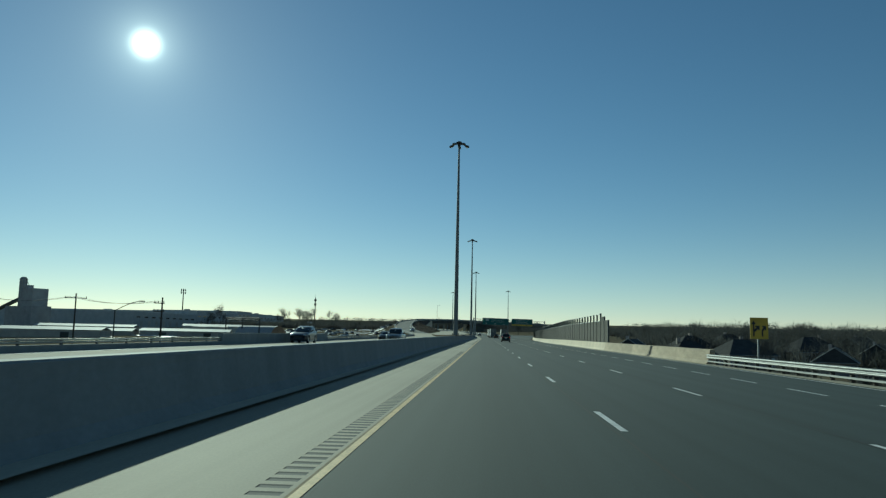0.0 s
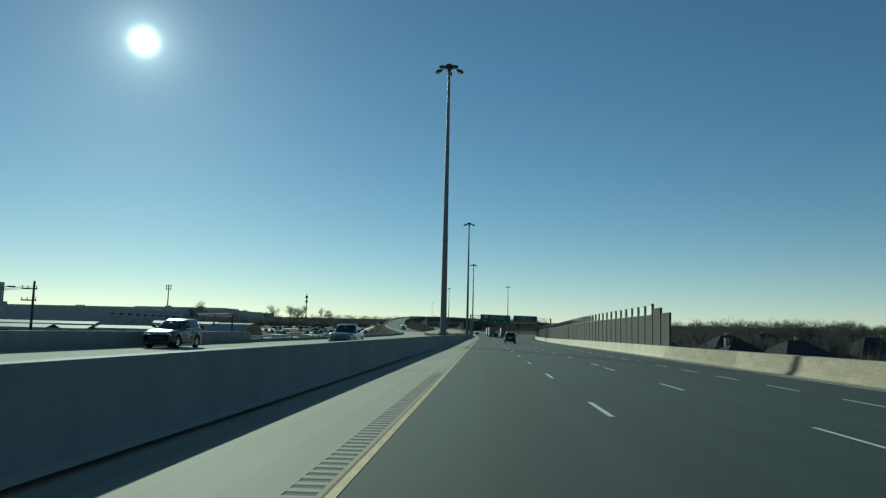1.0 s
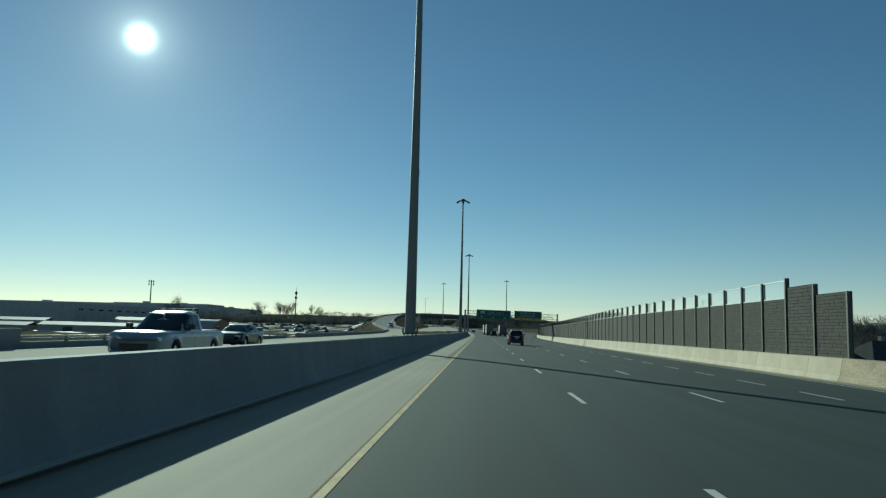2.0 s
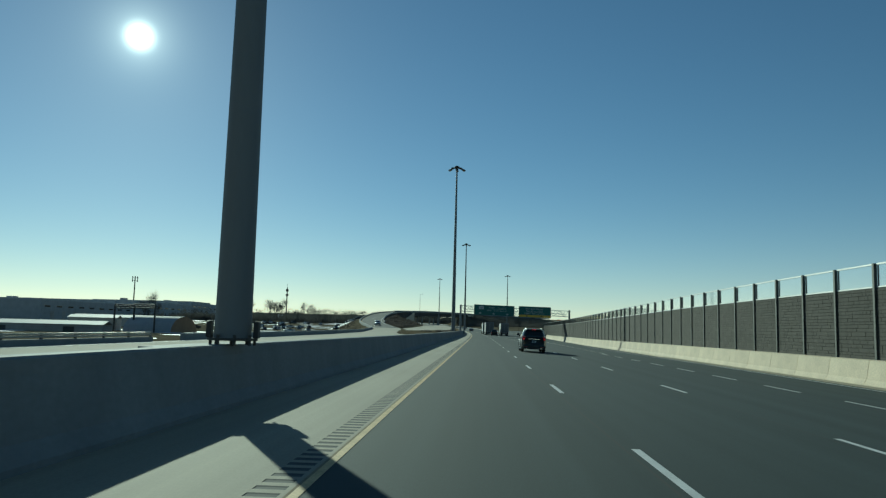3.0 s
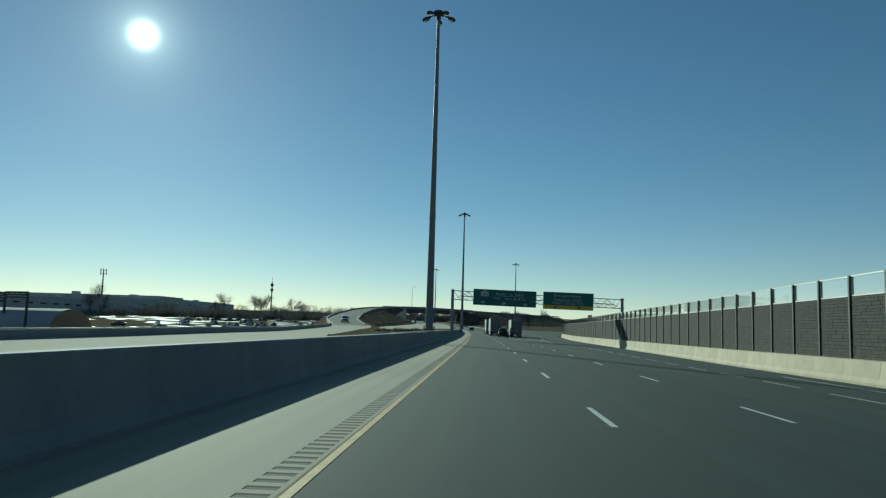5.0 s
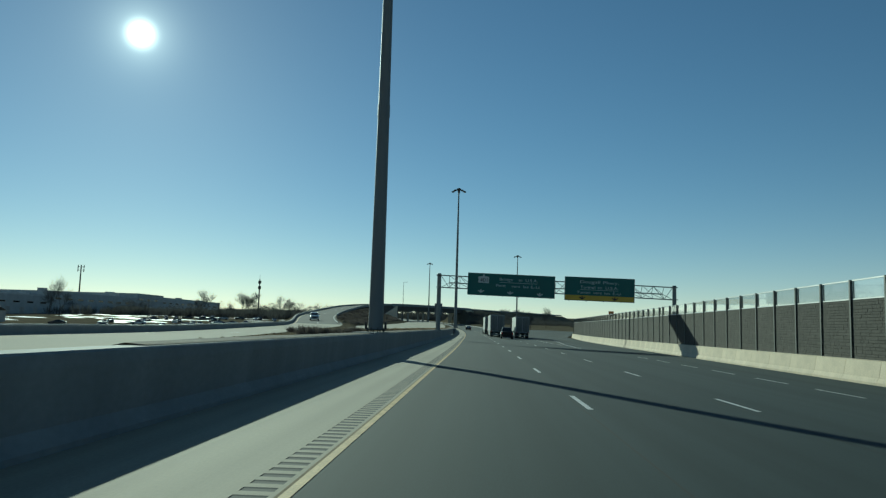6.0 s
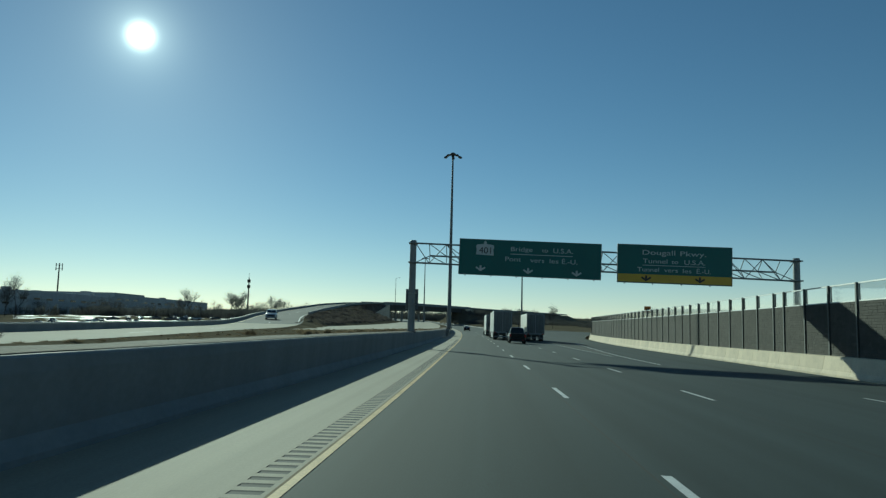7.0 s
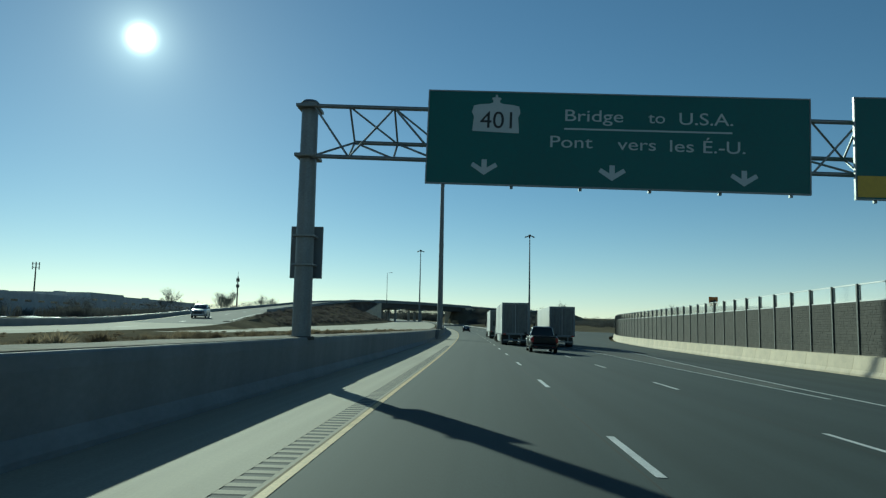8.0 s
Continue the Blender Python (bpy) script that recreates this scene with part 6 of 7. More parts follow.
def twiggy_tree(seed):
    """A distant bare tree: a few limbs and a rounded crown of fine twigs."""
    v, f = bare_tree(seed, 9, 0.6, 2, 0.7)
    rnd = random.Random(seed)
    v, f = [tuple(p) for p in v], list(f)
    wide, tall_ = rnd.uniform(2.6, 3.6), rnd.uniform(2.4, 3.4)
    lobes = [(0.0, 0.0, 5.6, 1.0)] + [(rnd.gauss(0, 1.3), rnd.gauss(0, 1.3), rnd.uniform(4.2, 6.8), rnd.uniform(0.45, 0.7)) for _ in range(4)]
    for k in range(300):
        cx, cy, cz, sc = lobes[k % 5]
        d = Vector((rnd.gauss(0, 1), rnd.gauss(0, 1), rnd.gauss(0.25, 0.9))).normalized()
        a = rnd.uniform(0.25, 0.8)
        b = a + rnd.uniform(0.15, 0.35)
        p, q = (Vector((cx + d.x * u * wide * sc, cy + d.y * u * wide * sc, cz + d.z * u * tall_ * sc)) for u in (a, b))
        q += Vector((rnd.gauss(0, 0.25), rnd.gauss(0, 0.25), rnd.gauss(0.1, 0.25)))
        t = rnd.uniform(0, 6.28)
        w = rnd.uniform(0.03, 0.08)
        i = len(v)
        v += [(p.x - w * math.cos(t), p.y - w * math.sin(t), p.z), (p.x + w * math.cos(t), p.y + w * math.sin(t), p.z), tuple(q)]
        f.append((i, i + 1, i + 2))
    return np.array(v), f


SMALL = [twiggy_tree(s) for s in (11, 12, 13, 14, 15)]
SHRUBS = []
for s in (21, 22, 23):
    rnd = random.Random(s)
    v, f = [], []
    for k in range(120):
        a, r = rnd.uniform(0, 6.28), rnd.uniform(0, 0.5)
        bx, by = r * math.cos(a), r * math.sin(a)
        h = rnd.uniform(0.35, 0.95) * (1 - 0.5 * r)
        tx, ty = bx * rnd.uniform(1.2, 2.4) + rnd.gauss(0, 0.2), by * rnd.uniform(1.2, 2.4) + rnd.gauss(0, 0.2)
        w = rnd.uniform(0.015, 0.05)
        low = rnd.uniform(0.0, 0.45) * h
        i = len(v)
        v += [(bx - w, by - w * 0.4, low), (bx + w, by + w, low), (tx, ty, h)]
        f += [(i, i + 1, i + 2)]
    SHRUBS.append((np.array(v), f))


THICKET = []
for s in (24, 25, 26):
    rnd = random.Random(s)
    v, f = [], []
    for k in range(130):
        a, r = rnd.uniform(0, 6.28), 0.6 * math.sqrt(rnd.random())
        bx, by = r * math.cos(a), r * math.sin(a)
        h = rnd.uniform(0.3, 1.0) * (1 - 0.35 * r)
        tx, ty = bx * rnd.uniform(0.9, 1.5) + rnd.gauss(0, 0.1), by * rnd.uniform(0.9, 1.5) + rnd.gauss(0, 0.1)
        w, low = rnd.uniform(0.008, 0.03), rnd.uniform(0.0, 0.5) * h
        c, sn = w * math.cos(a * 5), w * math.sin(a * 5)
        i = len(v)
        v += [(bx - c, by - sn, low), (bx + c, by + sn, low), (tx, ty, h)]
        f += [(i, i + 1, i + 2)]
    THICKET.append((np.array(v), f))


def scatter(name, label, category, spots, kinds, material_, seed=5, kind="stuff"):
    """One mesh of many plants: spots (x, y, z, scale, squash)."""
    rnd = random.Random(seed)
    verts, faces, base = [], [], 0
    for x, y, z, s, q in spots:
        v, f = kinds[rnd.randrange(len(kinds))]
        a = rnd.uniform(0, 6.28)
        c, sn = math.cos(a), math.sin(a)
        w = np.empty_like(v)
        w[:, 0] = (v[:, 0] * c - v[:, 1] * sn) * s * q + x
        w[:, 1] = (v[:, 0] * sn + v[:, 1] * c) * s * q + y
        w[:, 2] = v[:, 2] * s + z
        verts.append(w)
        faces += [tuple(i + base for i in p) for p in f]
        base += len(v)
    ob = part(name, as_mesh(name, np.concatenate(verts), faces, material_), material_)
    tagged(ob, label, category, kind=kind)
    return ob


def woods():
    rnd = random.Random(31)
    far, brush, ever = [], [], []
    # long belts of trees: from, to, depth of the belt, count
    belts = [((-700, 560), (-420, 900), 70, 60), ((-330, 930), (-60, 1080), 90, 130), ((-60, 930), (170, 990), 60, 120), ((170, 960), (520, 760), 80, 120),
             ((150, 300), (330, 620), 60, 260), ((160, 90), (260, 330), 60, 260), ((95, 250), (170, 420), 40, 160), ((110, 560), (230, 900), 50, 110), ((-900, 700), (-500, 1000), 120, 60),
             ((60, 640), (130, 760), 36, 60), ((-4, 648), (50, 725), 16, 70), ((0, 745), (70, 880), 26, 60), ((-80, 868), (-15, 846), 14, 70), ((-130, 640), (-75, 800), 30, 50), ((-215, 620), (-90, 900), 50, 80), ((240, -60), (190, 120), 50, 80), ((260, 640), (620, 380), 90, 110), ((300, 300), (420, 40), 90, 90), ((520, 900), (1000, 420), 140, 90), ((80, 230), (120, 430), 30, 130), ((95, 110), (85, 240), 36, 60)]
    for a, b, w, n in belts:
        low = 0.5 if a[1] > 600 and -70 < a[0] < 70 else 1.0
        for k in range(n):
            t = (k + rnd.random()) / n
            x, y = lerp(a[0], b[0], t) + rnd.gauss(0, w / 3), lerp(a[1], b[1], t) + rnd.gauss(0, w / 3)
            if -30 < x < wall_x(min(y, 560)) + 22 and y < 560:
                continue
            far.append((x, y, ground_z(x, y), rnd.uniform(0.7, 1.4) * low, rnd.uniform(0.9, 1.3)))
            for q in range(4):
                bx, by = x + rnd.gauss(0, 8), y + rnd.gauss(0, 8)
                if -30 < bx < wall_x(min(by, 560)) + 16 and by < 560:
                    continue
                if bx < 118 and 70 < by < 205 and rnd.random() < 0.85:
                    continue
                brush.append((bx, by, ground_z(bx, by), rnd.uniform(4.5, 8.0) * low, rnd.uniform(0.9, 1.5)))
            if low == 1.0 and rnd.random() < 0.18:
                ever.append((x + rnd.gauss(0, 8), y + rnd.gauss(0, 8), 0, rnd.uniform(3.5, 6.5), 1.3))
    scatter("woods", "far belt of bare winter trees on the skyline", "trees", far, SMALL, TWIG)
    scatter("thicket", "dense brown thicket below the far trees", "thicket", brush, THICKET, TWIG, 6)
    v, f = [], []
    for k in range(90):
        z = rnd.uniform(0.05, 1)
        a = rnd.uniform(0, 6.28)
        r = 0.32 * (1.02 - z) * rnd.uniform(0.6, 1.1)
        i = len(v)
        v += [(0.3 * r * math.cos(a), 0.3 * r * math.sin(a), z + 0.06), (r * math.cos(a + 0.35), r * math.sin(a + 0.35), z - 0.06), (r * math.cos(a - 0.35), r * math.sin(a - 0.35), z - 0.05)]
        f.append((i, i + 1, i + 2))
    scatter("evergreens", "small dark conifers among the bare trees", "trees", [(x, y, ground_z(x, y), s, q) for x, y, z, s, q in ever], [(np.array(v), f)], EVERGREEN, 8)
    # brush on the mound between the ramp and the lower road, and along the far side
    spots = []
    for k in range(1500):
        y = rnd.uniform(356, 525)
        a, b = edge_of(OPP, y, -1), edge_of(RAMP, y, 1)
        if rnd.random() < 0.8:
            t = rnd.uniform(0.12, 0.9)
            x, z = lerp(a[0], b[0], t), max(lerp(a[1], b[1], t), ground_z(lerp(a[0], b[0], t), y))
            if a[0] - b[0] < 3:
                continue
            spots.append((x, y, z - 0.05, rnd.uniform(0.4, 1.2) * min(1.0, (a[0] - b[0]) / 9), rnd.uniform(0.8, 1.3)))
        else:
            x = edge_of(RAMP, y, -1)[0] - rnd.uniform(2, 9)
            spots.append((x, y, ground_z(x, y) - 0.05, rnd.uniform(0.2, 0.6), rnd.uniform(0.8, 1.3)))
    scatter("brush", "grey-brown leafless brush on the mound beside the ramp", "brush", spots, SHRUBS, BRUSH, 9)
    spots = []
    for k in range(1500):
        y = rnd.uniform(205, 430)
        a = median_x(y) - 0.9
        ox = inner_edge(y)[0] + 0.4
        if ox > a - 1:
            continue
        x = lerp(a, ox, rnd.random() ** 1.7)
        spots.append((x, y, max(ground_z(x, y), lerp(beside_median(y)[1], inner_edge(y)[1], (x - beside_median(y)[0]) / (inner_edge(y)[0] - beside_median(y)[0]))), rnd.uniform(0.05, 0.15), rnd.uniform(1.2, 2.6)))
    for k in range(70):
        y = rnd.uniform(262, 345)
        x = median_x(y) - rnd.uniform(0.9, 4.5)
        z = beside_median(y)[1] - 0.05
        for q in range(3):
            spots.append((x + rnd.gauss(0, 0.12), y + rnd.gauss(0, 0.12), z, rnd.uniform(0.22, 0.42), rnd.uniform(0.7, 1.0)))
    scatter("weeds", "straw-coloured dry weeds behind the median barrier", "weeds", spots, SHRUBS, STRAW, 10)
    dark = []
    for bx, by, s_ in ((-7.0, 232.6, 0.6), (-6.9, 233.6, 0.62), (-6.5, 238.4, 0.6), (-9.8, 243.0, 0.45), (-11.5, 251.0, 0.4)):
        for q in range(9):
            x, y = bx + rnd.gauss(0, 0.35), by + rnd.gauss(0, 0.6)
            dark.append((min(x, median_x(y) - 1.1), y, beside_median(by)[1] - 0.1, s_ * rnd.uniform(0.6, 1.1), 0.9))
    scatter("bushes", "low dark brown bushes behind the median barrier", "bushes", dark, SHRUBS, BRUSH, 14)
    spots = []
    for k in range(500):
        y = rnd.uniform(-10, 330)
        x = wall_x(y) + rnd.uniform(5, 45) if rnd.random() < 0.6 else rnd.uniform(-75, -27)
        if x < 0 and y > 180:
            continue
        spots.append((x, y, ground_z(x, y) - 0.1, rnd.uniform(0.8, 3.2), rnd.uniform(0.7, 1.2)))
    scatter("brush", "bare brush on the banks below the highway", "brush", spots, SHRUBS, TWIG, 12)


woods()


def build_trees():
    """Trees that stand alone on the skyline, each a thing of its own."""
    rnd = random.Random(77)
    spots = [(-196, 538, 19.5), (-205, 545, 14), (-205, 747, 20), (-214, 750, 13), (-235, 922, 23), (-226, 915, 20), (-207, 861, 22), (-213, 868, 16), (-195, 920, 21), (-188, 924, 18), (-265, 560, 9), (-340, 640, 11),
             (62, 170, 7), (82, 150, 7.5), (72, 206, 8), (110, 260, 11), (98, 210, 9), (50, 142, 6.5), (85, 236, 10), (124, 300, 12), (140, 240, 11), (24, 560, 10), (34, 590, 12)]
    for x, y, h in spots:
        v, f = LONE[rnd.randrange(3)]
        t = empty("tree", Matrix.Translation((x, y, ground_z(x, y))) @ Matrix.Rotation(rnd.uniform(0, 6.28), 4, "Z"))
        tagged(t, "leafless deciduous tree with fine grey twigs", "tree", "lone trees")
        s = h / v[:, 2].max()
        me = as_mesh("crown", v * s, f[8:], TWIG)
        part("crown", me, TWIG, t)
        part("trunk", rod_bm((0, 0, -0.3), tuple(np.array(v[4:8]).mean(axis=0) * s), 0.13 * s, 0.10 * s, 8), WOOD, t)


build_trees()


# ---- houses ----
def build_house(x, y, w, d, h, turn, hip, seed):
    rnd = random.Random(seed)
    z = ground_z(x, y) - 0.2
    o = empty("house", Matrix.Translation((x, y, z)) @ Matrix.Rotation(turn, 4, "Z"))
    tagged(o, "brick house with a dark shingle roof below the highway", "house", "houses beyond the barrier")
    wall = part("wall", box_bm((-w / 2, -d / 2, 0), (w / 2, d / 2, h)), BRICK_WALL, o)
    rise = d * 0.36
    e = 0.45
    bm = bmesh.new()
    lo_at = ((-w / 2 - e, -d / 2 - e, h - 0.15), (w / 2 + e, -d / 2 - e, h - 0.15), (w / 2 + e, d / 2 + e, h - 0.15), (-w / 2 - e, d / 2 + e, h - 0.15))
    lo = [bm.verts.new(p) for p in lo_at]
    inset = d / 2 if hip else 0.0
    r0, r1 = bm.verts.new((-w / 2 - e + inset, 0, h + rise)), bm.verts.new((w / 2 + e - inset, 0, h + rise))
    for q in ((lo[0], lo[1], r1, r0), (lo[2], lo[3], r0, r1), (lo[1], lo[2], r1), (lo[3], lo[0], r0), tuple(lo)):
        bm.faces.new(q)
    roof = part("roof", bm, ROOF_DARK, o)
    for a, b in ((0, 1), (1, 2), (2, 3), (3, 0)):
        p, q = lo_at[a], lo_at[b]
        part("gutter", rod_bm(p, q, 0.06, 0.06, 6), FASCIA, roof, "pale gutter board")
    if not hip:
        for s in (-1, 1):
            top = (s * (w / 2 + e), 0, h + rise + 0.03)
            for side in (-1, 1):
                part("barge_board", rod_bm((s * (w / 2 + e), side * (d / 2 + e), h - 0.12), top, 0.075, 0.075, 6), FASCIA, roof, "pale barge board")
    cx = rnd.uniform(-w / 4, w / 4)
    part("chimney", box_bm((cx - 0.35, 0.6, h), (cx + 0.35, 1.3, h + rise + 0.7), 0.03), BRICK_WALL, roof)
    for s, side in ((-1, -d / 2), (1, d / 2)):
        for k in range(3):
            xx = -w / 2 + w * (k + 0.5) / 3
            for zz in ((1.0, 3.9) if h > 5 else (1.0,)):
                win = part("window", box_bm((xx - 0.6, side - 0.05, zz), (xx + 0.6, side + 0.05, zz + 1.2)), PAINT_WHITE, o, "white framed window")
                part("pane", box_bm((xx - 0.5, side - 0.065, zz + 0.1), (xx + 0.5, side + 0.065, zz + 1.1)), TINT, win)
    part("door", box_bm((w / 2 - 1.9, -d / 2 - 0.06, 0.2), (w / 2 - 0.9, -d / 2, 2.3)), PAINT_WHITE, o)


for k, (x, y, w, d, h, t, hip) in enumerate(((72.6, 160, 11, 8, 2.9, 1.12, False), (44, 165, 11, 9, 3.0, 0.15, True), (88, 208, 14, 11, 3.0, 0.2, True), (93, 182, 11, 9, 2.9, 0.95, False), (35, 181, 11, 9, 3.0, 1.2, False),
                                              (62, 186, 13, 10, 3.0, 0.3, True), (112, 206, 13, 11, 3.0, 0.3, True), (122, 180, 13, 10, 3.0, 0.1, False), (96, 98, 12, 10, 3.2, 0.6, True), (126, 150, 12, 10, 3.2, 0.3, True),
                                              (58, 216, 12, 10, 3.0, 0.2, True), (78, 246, 13, 10, 3.0, 0.4, True), (112, 232, 12, 10, 3.2, 0.7, False), (140, 205, 13, 11, 3.2, 0.2, True), (104, 124, 12, 10, 3.0, 0.5, False))):
    build_house(x, y, w, d, h, t, hip, k)


# ---- town beyond the far carriageway ----
def build_shed(label, x, y, w, d, h, turn, roof_mat=None, wall_mat=None, arched=False, doors=2, category="shed"):
    o = empty("shed", Matrix.Translation((x, y, ground_z(x, y) - 0.2)) @ Matrix.Rotation(turn, 4, "Z"))
    tagged(o, label, category, "sheds of the town")
    wm = wall_mat or SHED_WALL
    rm = roof_mat or SHED_ROOF
    if arched:
        n = 14
        v = [(s * w / 2, -math.cos(math.pi * k / n) * d / 2, math.sin(math.pi * k / n) * h) for s in (-1, 1) for k in range(n + 1)]
        f = [(k, k + 1, n + 2 + k, n + 1 + k) for k in range(n)]
        part("roof", as_mesh("roof", v, f, rm), rm, o, "pale curved roof")
        part("wall", as_mesh("wall", v[:n + 1], [tuple(range(n + 1))], wm), wm, o, "end wall")
        part("wall", as_mesh("wall", v[n + 1:], [tuple(range(n, -1, -1))], wm), wm, o, "end wall")
    else:
        part("wall", box_bm((-w / 2, -d / 2, 0), (w / 2, d / 2, h)), wm, o)
        bm = bmesh.new()
        rows = [[bm.verts.new((s * (w / 2 + 0.3), a * (d / 2 + 0.3), z)) for a, z in ((-1, h), (0, h + d * 0.09), (1, h), (1, h + 0.15), (0, h + d * 0.09 + 0.15), (-1, h + 0.15))] for s in (-1, 1)]
        for i in range(6):
            bm.faces.new((rows[0][i], rows[0][(i + 1) % 6], rows[1][(i + 1) % 6], rows[1][i]))
        bm.faces.new(rows[0])
        bm.faces.new(rows[1][::-1])
        part("roof", bm, rm, o)
    for k in range(doors):
        xx = -w / 2 + w * (k + 0.5) / doors
        part("door", box_bm((xx - 1.5, -d / 2 - 0.06, 0), (xx + 1.5, -d / 2 + 0.02, min(3.4, h * 0.75))), DARK_STEEL, o)


ORANGE_END = material("rusty_orange_cladding", (0.30, 0.195, 0.115), 0.8, vary=0.2, scale=0.5, fine=5)
build_shed("long low shed with a bright metal roof", -128, 312, 36, 12, 2.2, 0.25)
build_shed("long low shed with a bright metal roof", -172, 300, 50, 12, 2.2, 0.2)
build_shed("pale shed with a shiny roof", -131, 348, 15, 10, 4.2, 0.3)
build_shed("white storage shed with a curved roof and a rusty end", -104, 338, 20, 12, 5.4, -0.35, PALE_ROOF, ORANGE_END, True, 0)
build_shed("low white shed far off", -190, 345, 44, 12, 3.0, 0.2)
build_shed("low white shed far off", -168, 268, 50, 12, 3.0, 0.2)
build_shed("low white shed far off", -150, 400, 30, 12, 3.4, 0.3)


def build_factory(x0, x1, y0, y1, top, label):
    """A long flat-roofed block with a parapet, roof plant, doors and window bands."""
    o = empty("factory")
    tagged(o, label, "factory", "factory blocks")
    z = min(ground_z(x, y) for x in (x0, x1) for y in (y0, y1)) - 0.5
    part("wall", box_bm((x0, y0, z), (x1, y1, top)), CITY_WALL, o)
    bm = bmesh.new()
    for lo, hi in (((x0, y0, top), (x1, y0 + 0.5, top + 0.7)), ((x0, y1 - 0.5, top), (x1, y1, top + 0.7)), ((x0, y0 + 0.5, top), (x0 + 0.5, y1 - 0.5, top + 0.7)), ((x1 - 0.5, y0 + 0.5, top), (x1, y1 - 0.5, top + 0.7))):
        box_bm(lo, hi, bm=bm)
    part("parapet", bm, CITY_WALL, o)
    rnd = random.Random(int(y0))
    n = int((y1 - y0) / 22)
    for k in range(n):
        y = y0 + (k + rnd.random()) * (y1 - y0) / n
        x = x1 - rnd.uniform(6, 30)
        h = rnd.uniform(1.0, 2.6)
        part("roof_unit", box_bm((x - 2, y - rnd.uniform(1, 4), top), (x + 2, y + rnd.uniform(1, 4), top + h), 0.05), CITY_WALL, o)
    for k in range(int((y1 - y0) / 12)):
        y = y0 + 6 + k * 12
        w = part("window", box_bm((x1 - 0.1, y - 3, top - 4.2), (x1 + 0.06, y + 3, top - 3.0)), SHED_WALL, o)
        part("pane", box_bm((x1 - 0.1, y - 2.7, top - 4.0), (x1 + 0.09, y + 2.7, top - 3.2)), TINT, w)
        part("loading_door", box_bm((x1 - 0.1, y + 3.2, z + 0.5), (x1 + 0.07, y + 7, z + 6.0)), SHED_WALL, o)


build_factory(-400, -243, 500, 610, 12.2, "long grey flat-roofed factory on the skyline")
build_factory(-400, -243, 610.5, 716, 15.2, "long grey flat-roofed factory on the skyline")
build_factory(-330, -244, 716.5, 760, 18.6, "taller grey block of the factory")
build_factory(-330, -246, 760.5, 890, 17.6, "lower grey wing of the factory")
build_factory(-620, -405, 380, 560, 8.5, "wide low factory hall far behind the yards")


def build_pipe_rack():
    o = empty("pipe_rack")
    tagged(o, "dark steel pipe rack on tall legs beside the sheds", "pipe rack")
    pts = [(-123, 345), (-112.5, 337), (-102, 329)]
    for (xa, ya), (xb, yb) in zip(pts, pts[1:]):
        za, zb = 6.9, 6.7
        for d in (0.0, 0.55, 1.1):
            part("beam", rod_bm((xa, ya, za - d), (xb, yb, zb - d), 0.22, sides=8), DARK_STEEL, o)
        for k in range(4):
            t = k / 4
            x, y = lerp(xa, xb, t), lerp(ya, yb, t)
            part("brace", rod_bm((x, y, za - 1.1), (lerp(xa, xb, t + 0.25), lerp(ya, yb, t + 0.25), za), 0.1, sides=6), DARK_STEEL, o)
    for x, y in pts:
        part("leg", rod_bm((x, y, ground_z(x, y) - 0.5), (x, y, 6.8), 0.3, sides=8), DARK_STEEL, o)


build_pipe_rack()


def build_plant():
    """A concrete works: a tall silo, a block of bins and a conveyor."""
    x, y = -244, 376
    z = ground_z(x, y)
    o = empty("silo_works", Matrix.Translation((x, y, z)) @ Matrix.Rotation(radians(-32), 4, "Z"))
    tagged(o, "dark industrial silo tower with bins and a conveyor", "silo")
    part("tower", rod_bm((0, 0, 0), (0, 0, 27), 1.9, 1.9, 20), SILO_WALL, o)
    part("tower_cap", rod_bm((0, 0, 27), (0, 0, 28.0), 1.9, 1.0, 20), SILO_WALL, o)
    part("mill_house", box_bm((-7, -5, 0), (21, 5, 12.5), 0.15), SILO_WALL, o)
    for a, b, h in ((4, 7.97, 20.5), (8, 19, 21.5)):
        part("bin", box_bm((a, -4, 0), (b, 4, h), 0.2), SILO_WALL, o)
    part("head_house", box_bm((6.0, -1.5, 21), (8.2, 1.5, 23.5), 0.1), SILO_WALL, o)
    part("stay", rod_bm((1.6, 0, 27.6), (6.4, 0, 23.5), 0.12), DARK_STEEL, o)
    c = part("conveyor", box_bm((-60, -0.9, -0.6), (0, 0.9, 0.8), 0.05), DARK_STEEL, o)
    c.matrix_local = Matrix.Translation((-2, 0, 16.5)) @ Matrix.Rotation(radians(-13), 4, "Y")
    for k in (1, 2, 3):
        part("trestle", rod_bm((-2 - 14 * k, 0, 0), (-2 - 14 * k, 0, 16 - 3.3 * k), 0.3), DARK_STEEL, o)


build_plant()


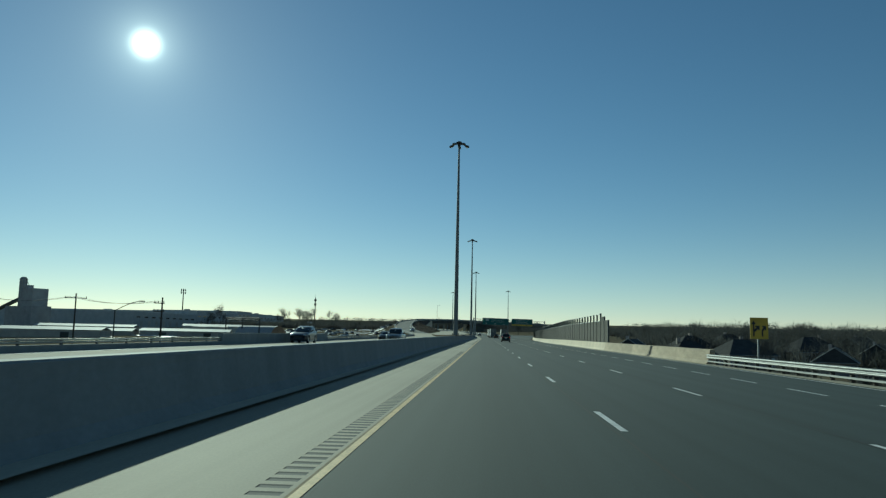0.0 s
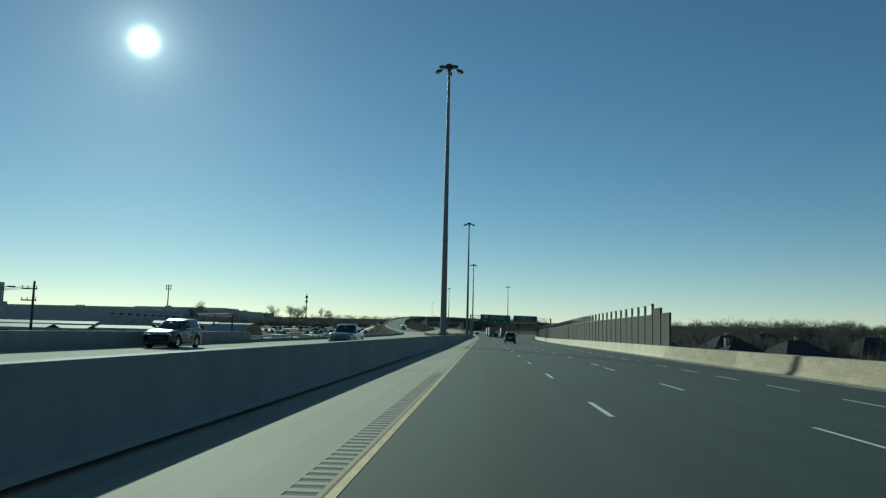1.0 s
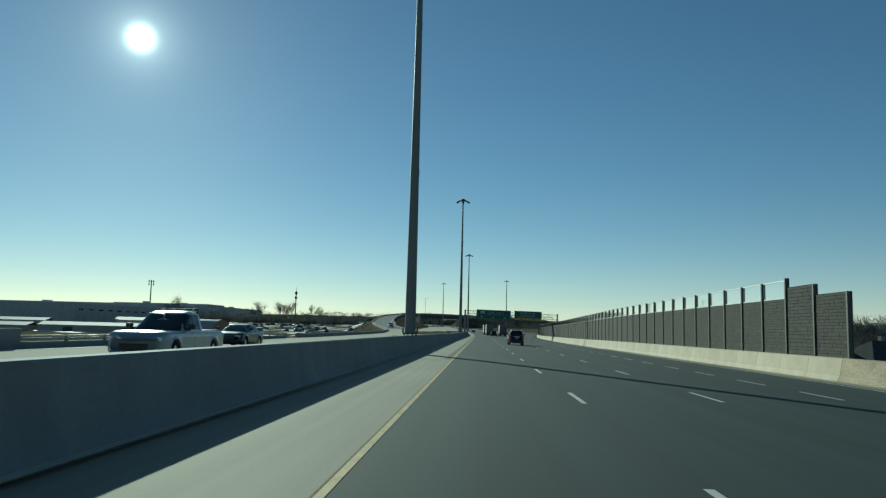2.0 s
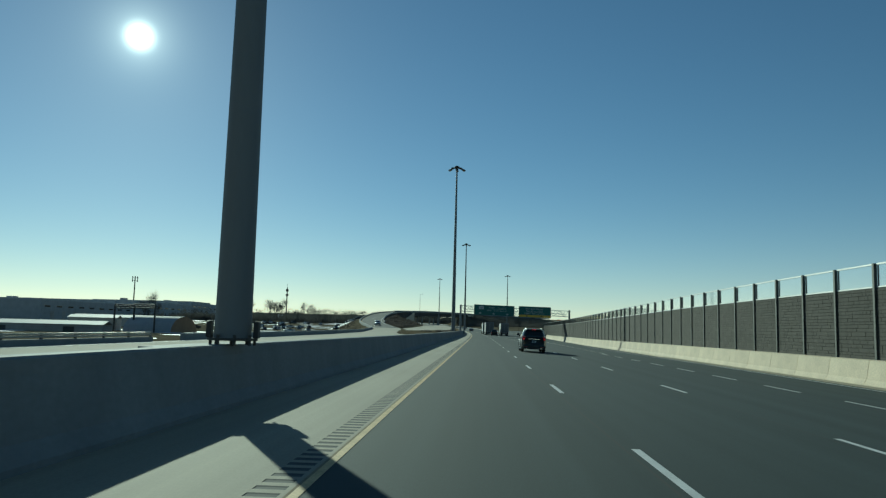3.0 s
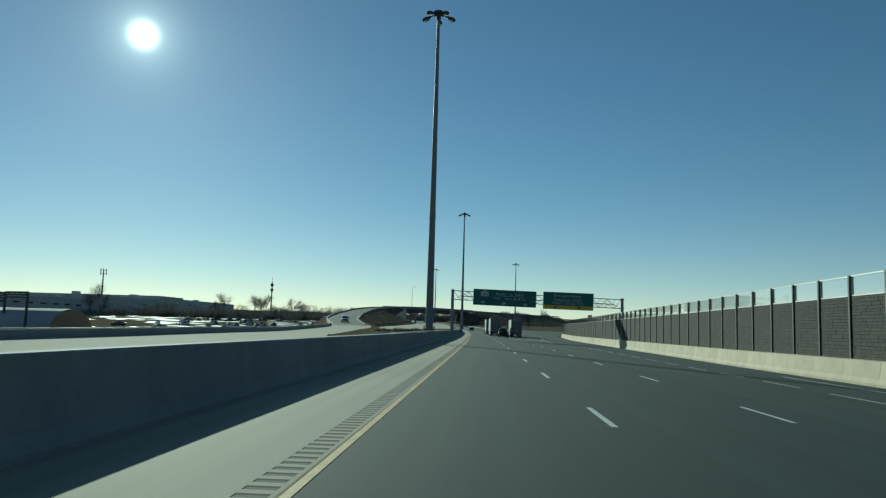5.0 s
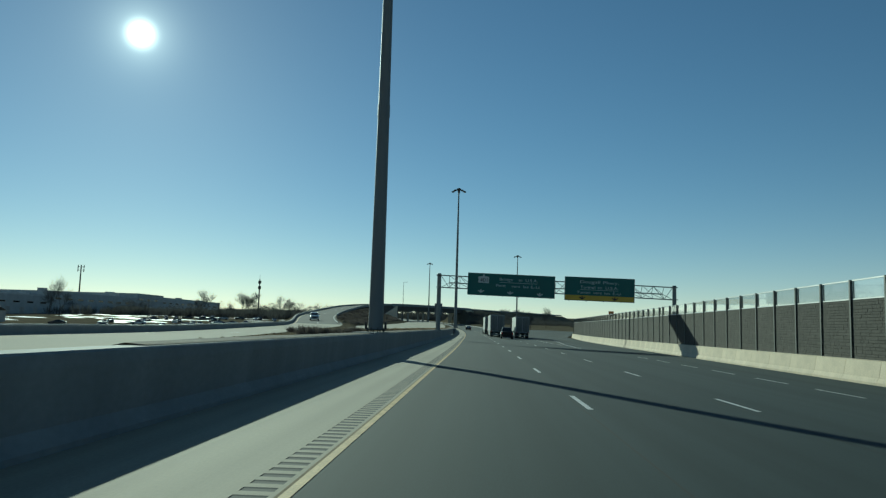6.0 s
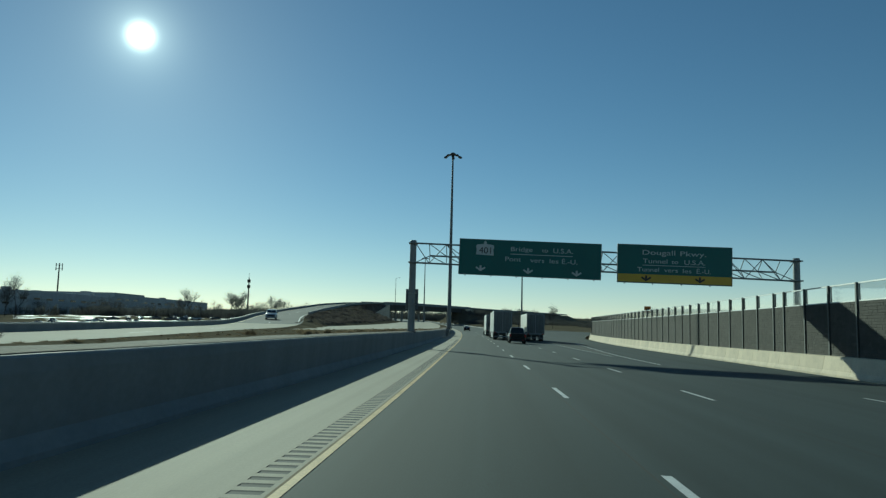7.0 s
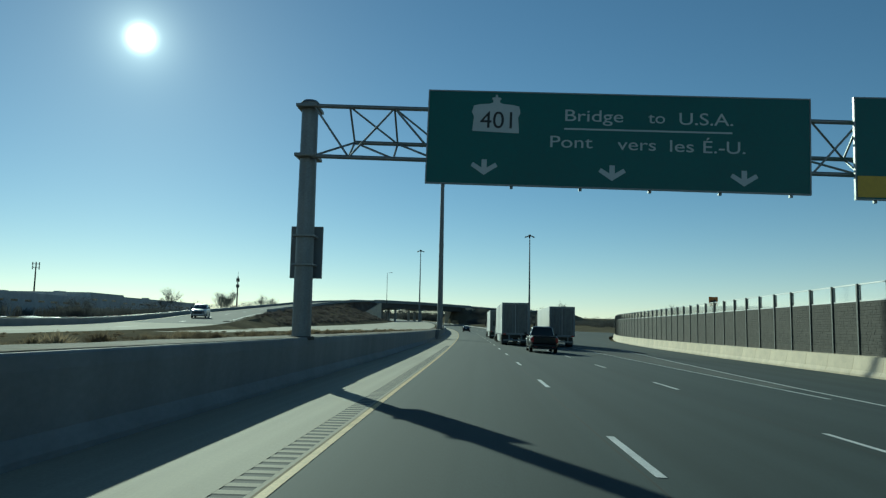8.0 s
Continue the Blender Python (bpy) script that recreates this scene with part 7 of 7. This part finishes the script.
def build_cell_tower(x, y, top, big):
    z = ground_z(x, y)
    o = empty("mast_tower", Matrix.Translation((x, y, z)))
    tagged(o, "slim grey telecom mast with antennas at its head" if big else "thin telecom mast with a few antennas", "telecom mast")
    h = top - z
    part("pole", rod_bm((0, 0, -0.3), (0, 0, h), 0.75, 0.45, 10), DARK_STEEL, o)
    n = 6
    for lv in ((h - 1.5, h - 4.5) if big else (h - 3, h - 8)):
        for k in range(n):
            a = 2 * math.pi * k / n
            r = 2.6 if big else 1.1
            ant = part("antenna", box_bm((r * math.cos(a) - 0.25, r * math.sin(a) - 0.25, lv - 1.3), (r * math.cos(a) + 0.25, r * math.sin(a) + 0.25, lv + 1.3), 0.05), DARK_STEEL, o)
            part("bracket", rod_bm((0, 0, lv), (r * math.cos(a), r * math.sin(a), lv), 0.1), DARK_STEEL, ant)
    if not big:
        part("spike", rod_bm((0, 0, h), (0, 0, h + 4), 0.12), DARK_STEEL, o)
    part("hut", box_bm((-8, -3, -0.2), (-4, 3, 4.5)), CITY_WALL, o)


build_cell_tower(-340, 812, 45.5, True)
build_cell_tower(-204.5, 875, 41.0, False)


def build_utility_pole(x, y, top, double, turn):
    z = ground_z(x, y)
    o = empty("utility_pole", Matrix.Translation((x, y, z)) @ Matrix.Rotation(turn, 4, "Z"))
    tagged(o, "dark wooden utility pole with a crossarm", "utility pole", "utility poles")
    h = top - z
    part("pole", rod_bm((0, 0, -0.4), (0, 0, h), 0.19, 0.12, 10), WOOD, o)
    for lv in ((h - 0.9, h - 2.2) if double else (h - 0.9,)):
        a, b = (-1.25, 0.35) if double else (-1.9, 1.9)
        part("crossarm", box_bm((a, -0.07, lv - 0.07), (b, 0.07, lv + 0.07), 0.01), WOOD, o)
        for s in (a + 0.1, (a + b) / 2 - 0.15, b - 0.1):
            part("insulator", rod_bm((s, 0, lv + 0.08), (s, 0, lv + 0.36), 0.05, 0.04), BLACK_PLASTIC, o)


poles = [(-51.5, 115, 6.2, True, 0.4), (-78, 136.5, 7.6, False, 0.4), (-118, 170, 8.4, False, 0.4), (-165, 210, 9.2, False, 0.4)]
for p in poles:
    build_utility_pole(*p)
# wires between the poles
wires = bpy.data.curves.new("overhead_wire", "CURVE")
wires.dimensions, wires.bevel_depth, wires.bevel_resolution = "3D", 0.02, 0
for (xa, ya, za, _, _), (xb, yb, zb, _, _) in zip(poles, poles[1:]):
    for s in (-1.1, -0.6, 0.2):
        sp = wires.splines.new("POLY")
        sp.points.add(10)
        for k in range(11):
            t = k / 10
            sp.points[k].co = (lerp(xa, xb, t) + s * 0.9, lerp(ya, yb, t) + s * 0.4, lerp(za, zb, t) - 0.6 - 3.2 * t * (1 - t), 1)
wires.materials.append(BLACK_PLASTIC)
tagged(new("overhead_wire", wires), "thin black overhead wires between the utility poles", "wire")


def build_arm_lamp(x, y, h):
    o = empty("street_lamp", Matrix.Translation((x, y, ground_z(x, y))) @ Matrix.Rotation(0.1, 4, "Z"))
    tagged(o, "street lamp with a long curved arm", "street lamp")
    part("pole", rod_bm((0, 0, -0.3), (0, 0, h), 0.13, 0.09, 10), DARK_STEEL, o)
    pts = [(0, 0, h - 0.1), (1.2, 0, h + 0.55), (2.6, 0, h + 1.2), (3.7, 0, h + 1.5), (4.0, 0, h + 1.52)]
    part("arm", tube_bm(pts, 0.06), DARK_STEEL, o)
    part("lantern", box_bm((3.9, -0.18, h + 1.44), (4.7, 0.18, h + 1.62), 0.05), DARK_STEEL, o)


build_arm_lamp(-60.7, 118, 4.15 - ground_z(-60.7, 118))


def build_yard():
    """Parked cars and trodden snow in the yards below the ramp."""
    rnd = random.Random(4)
    tones = [WHITE_CAR, SILVER, DARK_BLUE, BLACK_CAR, GREY_GREEN]
    made = {}
    for k in range(44):
        x, y = rnd.uniform(-135, -62), rnd.uniform(385, 560)
        z = ground_z(x, y)
        c = rnd.choice(tones)
        m = Matrix.Translation((x, y, z)) @ Matrix.Rotation(rnd.choice((0.4, 1.97, 0.45)) + rnd.gauss(0, 0.05), 4, "Z")
        if c in made:
            copy_thing(made[c], m)
            continue
        o = empty("parked_car", m)
        tagged(o, "parked car in the yard beside the ramp", "car", "cars parked in the yard")
        v, f = SEDAN.body()
        part("body", as_mesh("body", v, f, c, True), c, o)
        v, f = SEDAN.cab()
        part("cabin", as_mesh("cabin", v, f, TINT, True), TINT, o, "dark windows")
        part("roof", box_bm((-0.5, -0.7, 1.44), (0.5, 0.1, 1.48), 0.01), c, o)
        for sx in (-1, 1):
            for yy in SEDAN.axles:
                part("wheel", rod_bm((sx * 0.70, yy, 0.33), (sx * 0.90, yy, 0.33), 0.33, sides=14), RUBBER, o)
        made[c] = o
    v, f = [], []
    for k in range(150):
        x, y = rnd.uniform(-215, -58), rnd.uniform(255, 640)
        if x > -75 and y < 330:
            continue
        n, i = 9, len(v)
        rx, ry = rnd.uniform(2, 11), rnd.uniform(0.6, 3.5)
        for q in range(n):
            a = 2 * math.pi * q / n
            px, py = x + rx * math.cos(a) * rnd.uniform(0.6, 1.1), y + ry * math.sin(a) * rnd.uniform(0.6, 1.1)
            v.append((px, py, ground_z(px, py) + 0.10))
        v.append((x, y, ground_z(x, y) + 0.28))
        f += [(i + q, i + (q + 1) % n, i + n) for q in range(n)]
    ob = part("snow_patches", as_mesh("snow_patches", v, f, SNOW, True), SNOW)
    tagged(ob, "old white snow patches in the yards", "snow", kind="stuff")


build_yard()
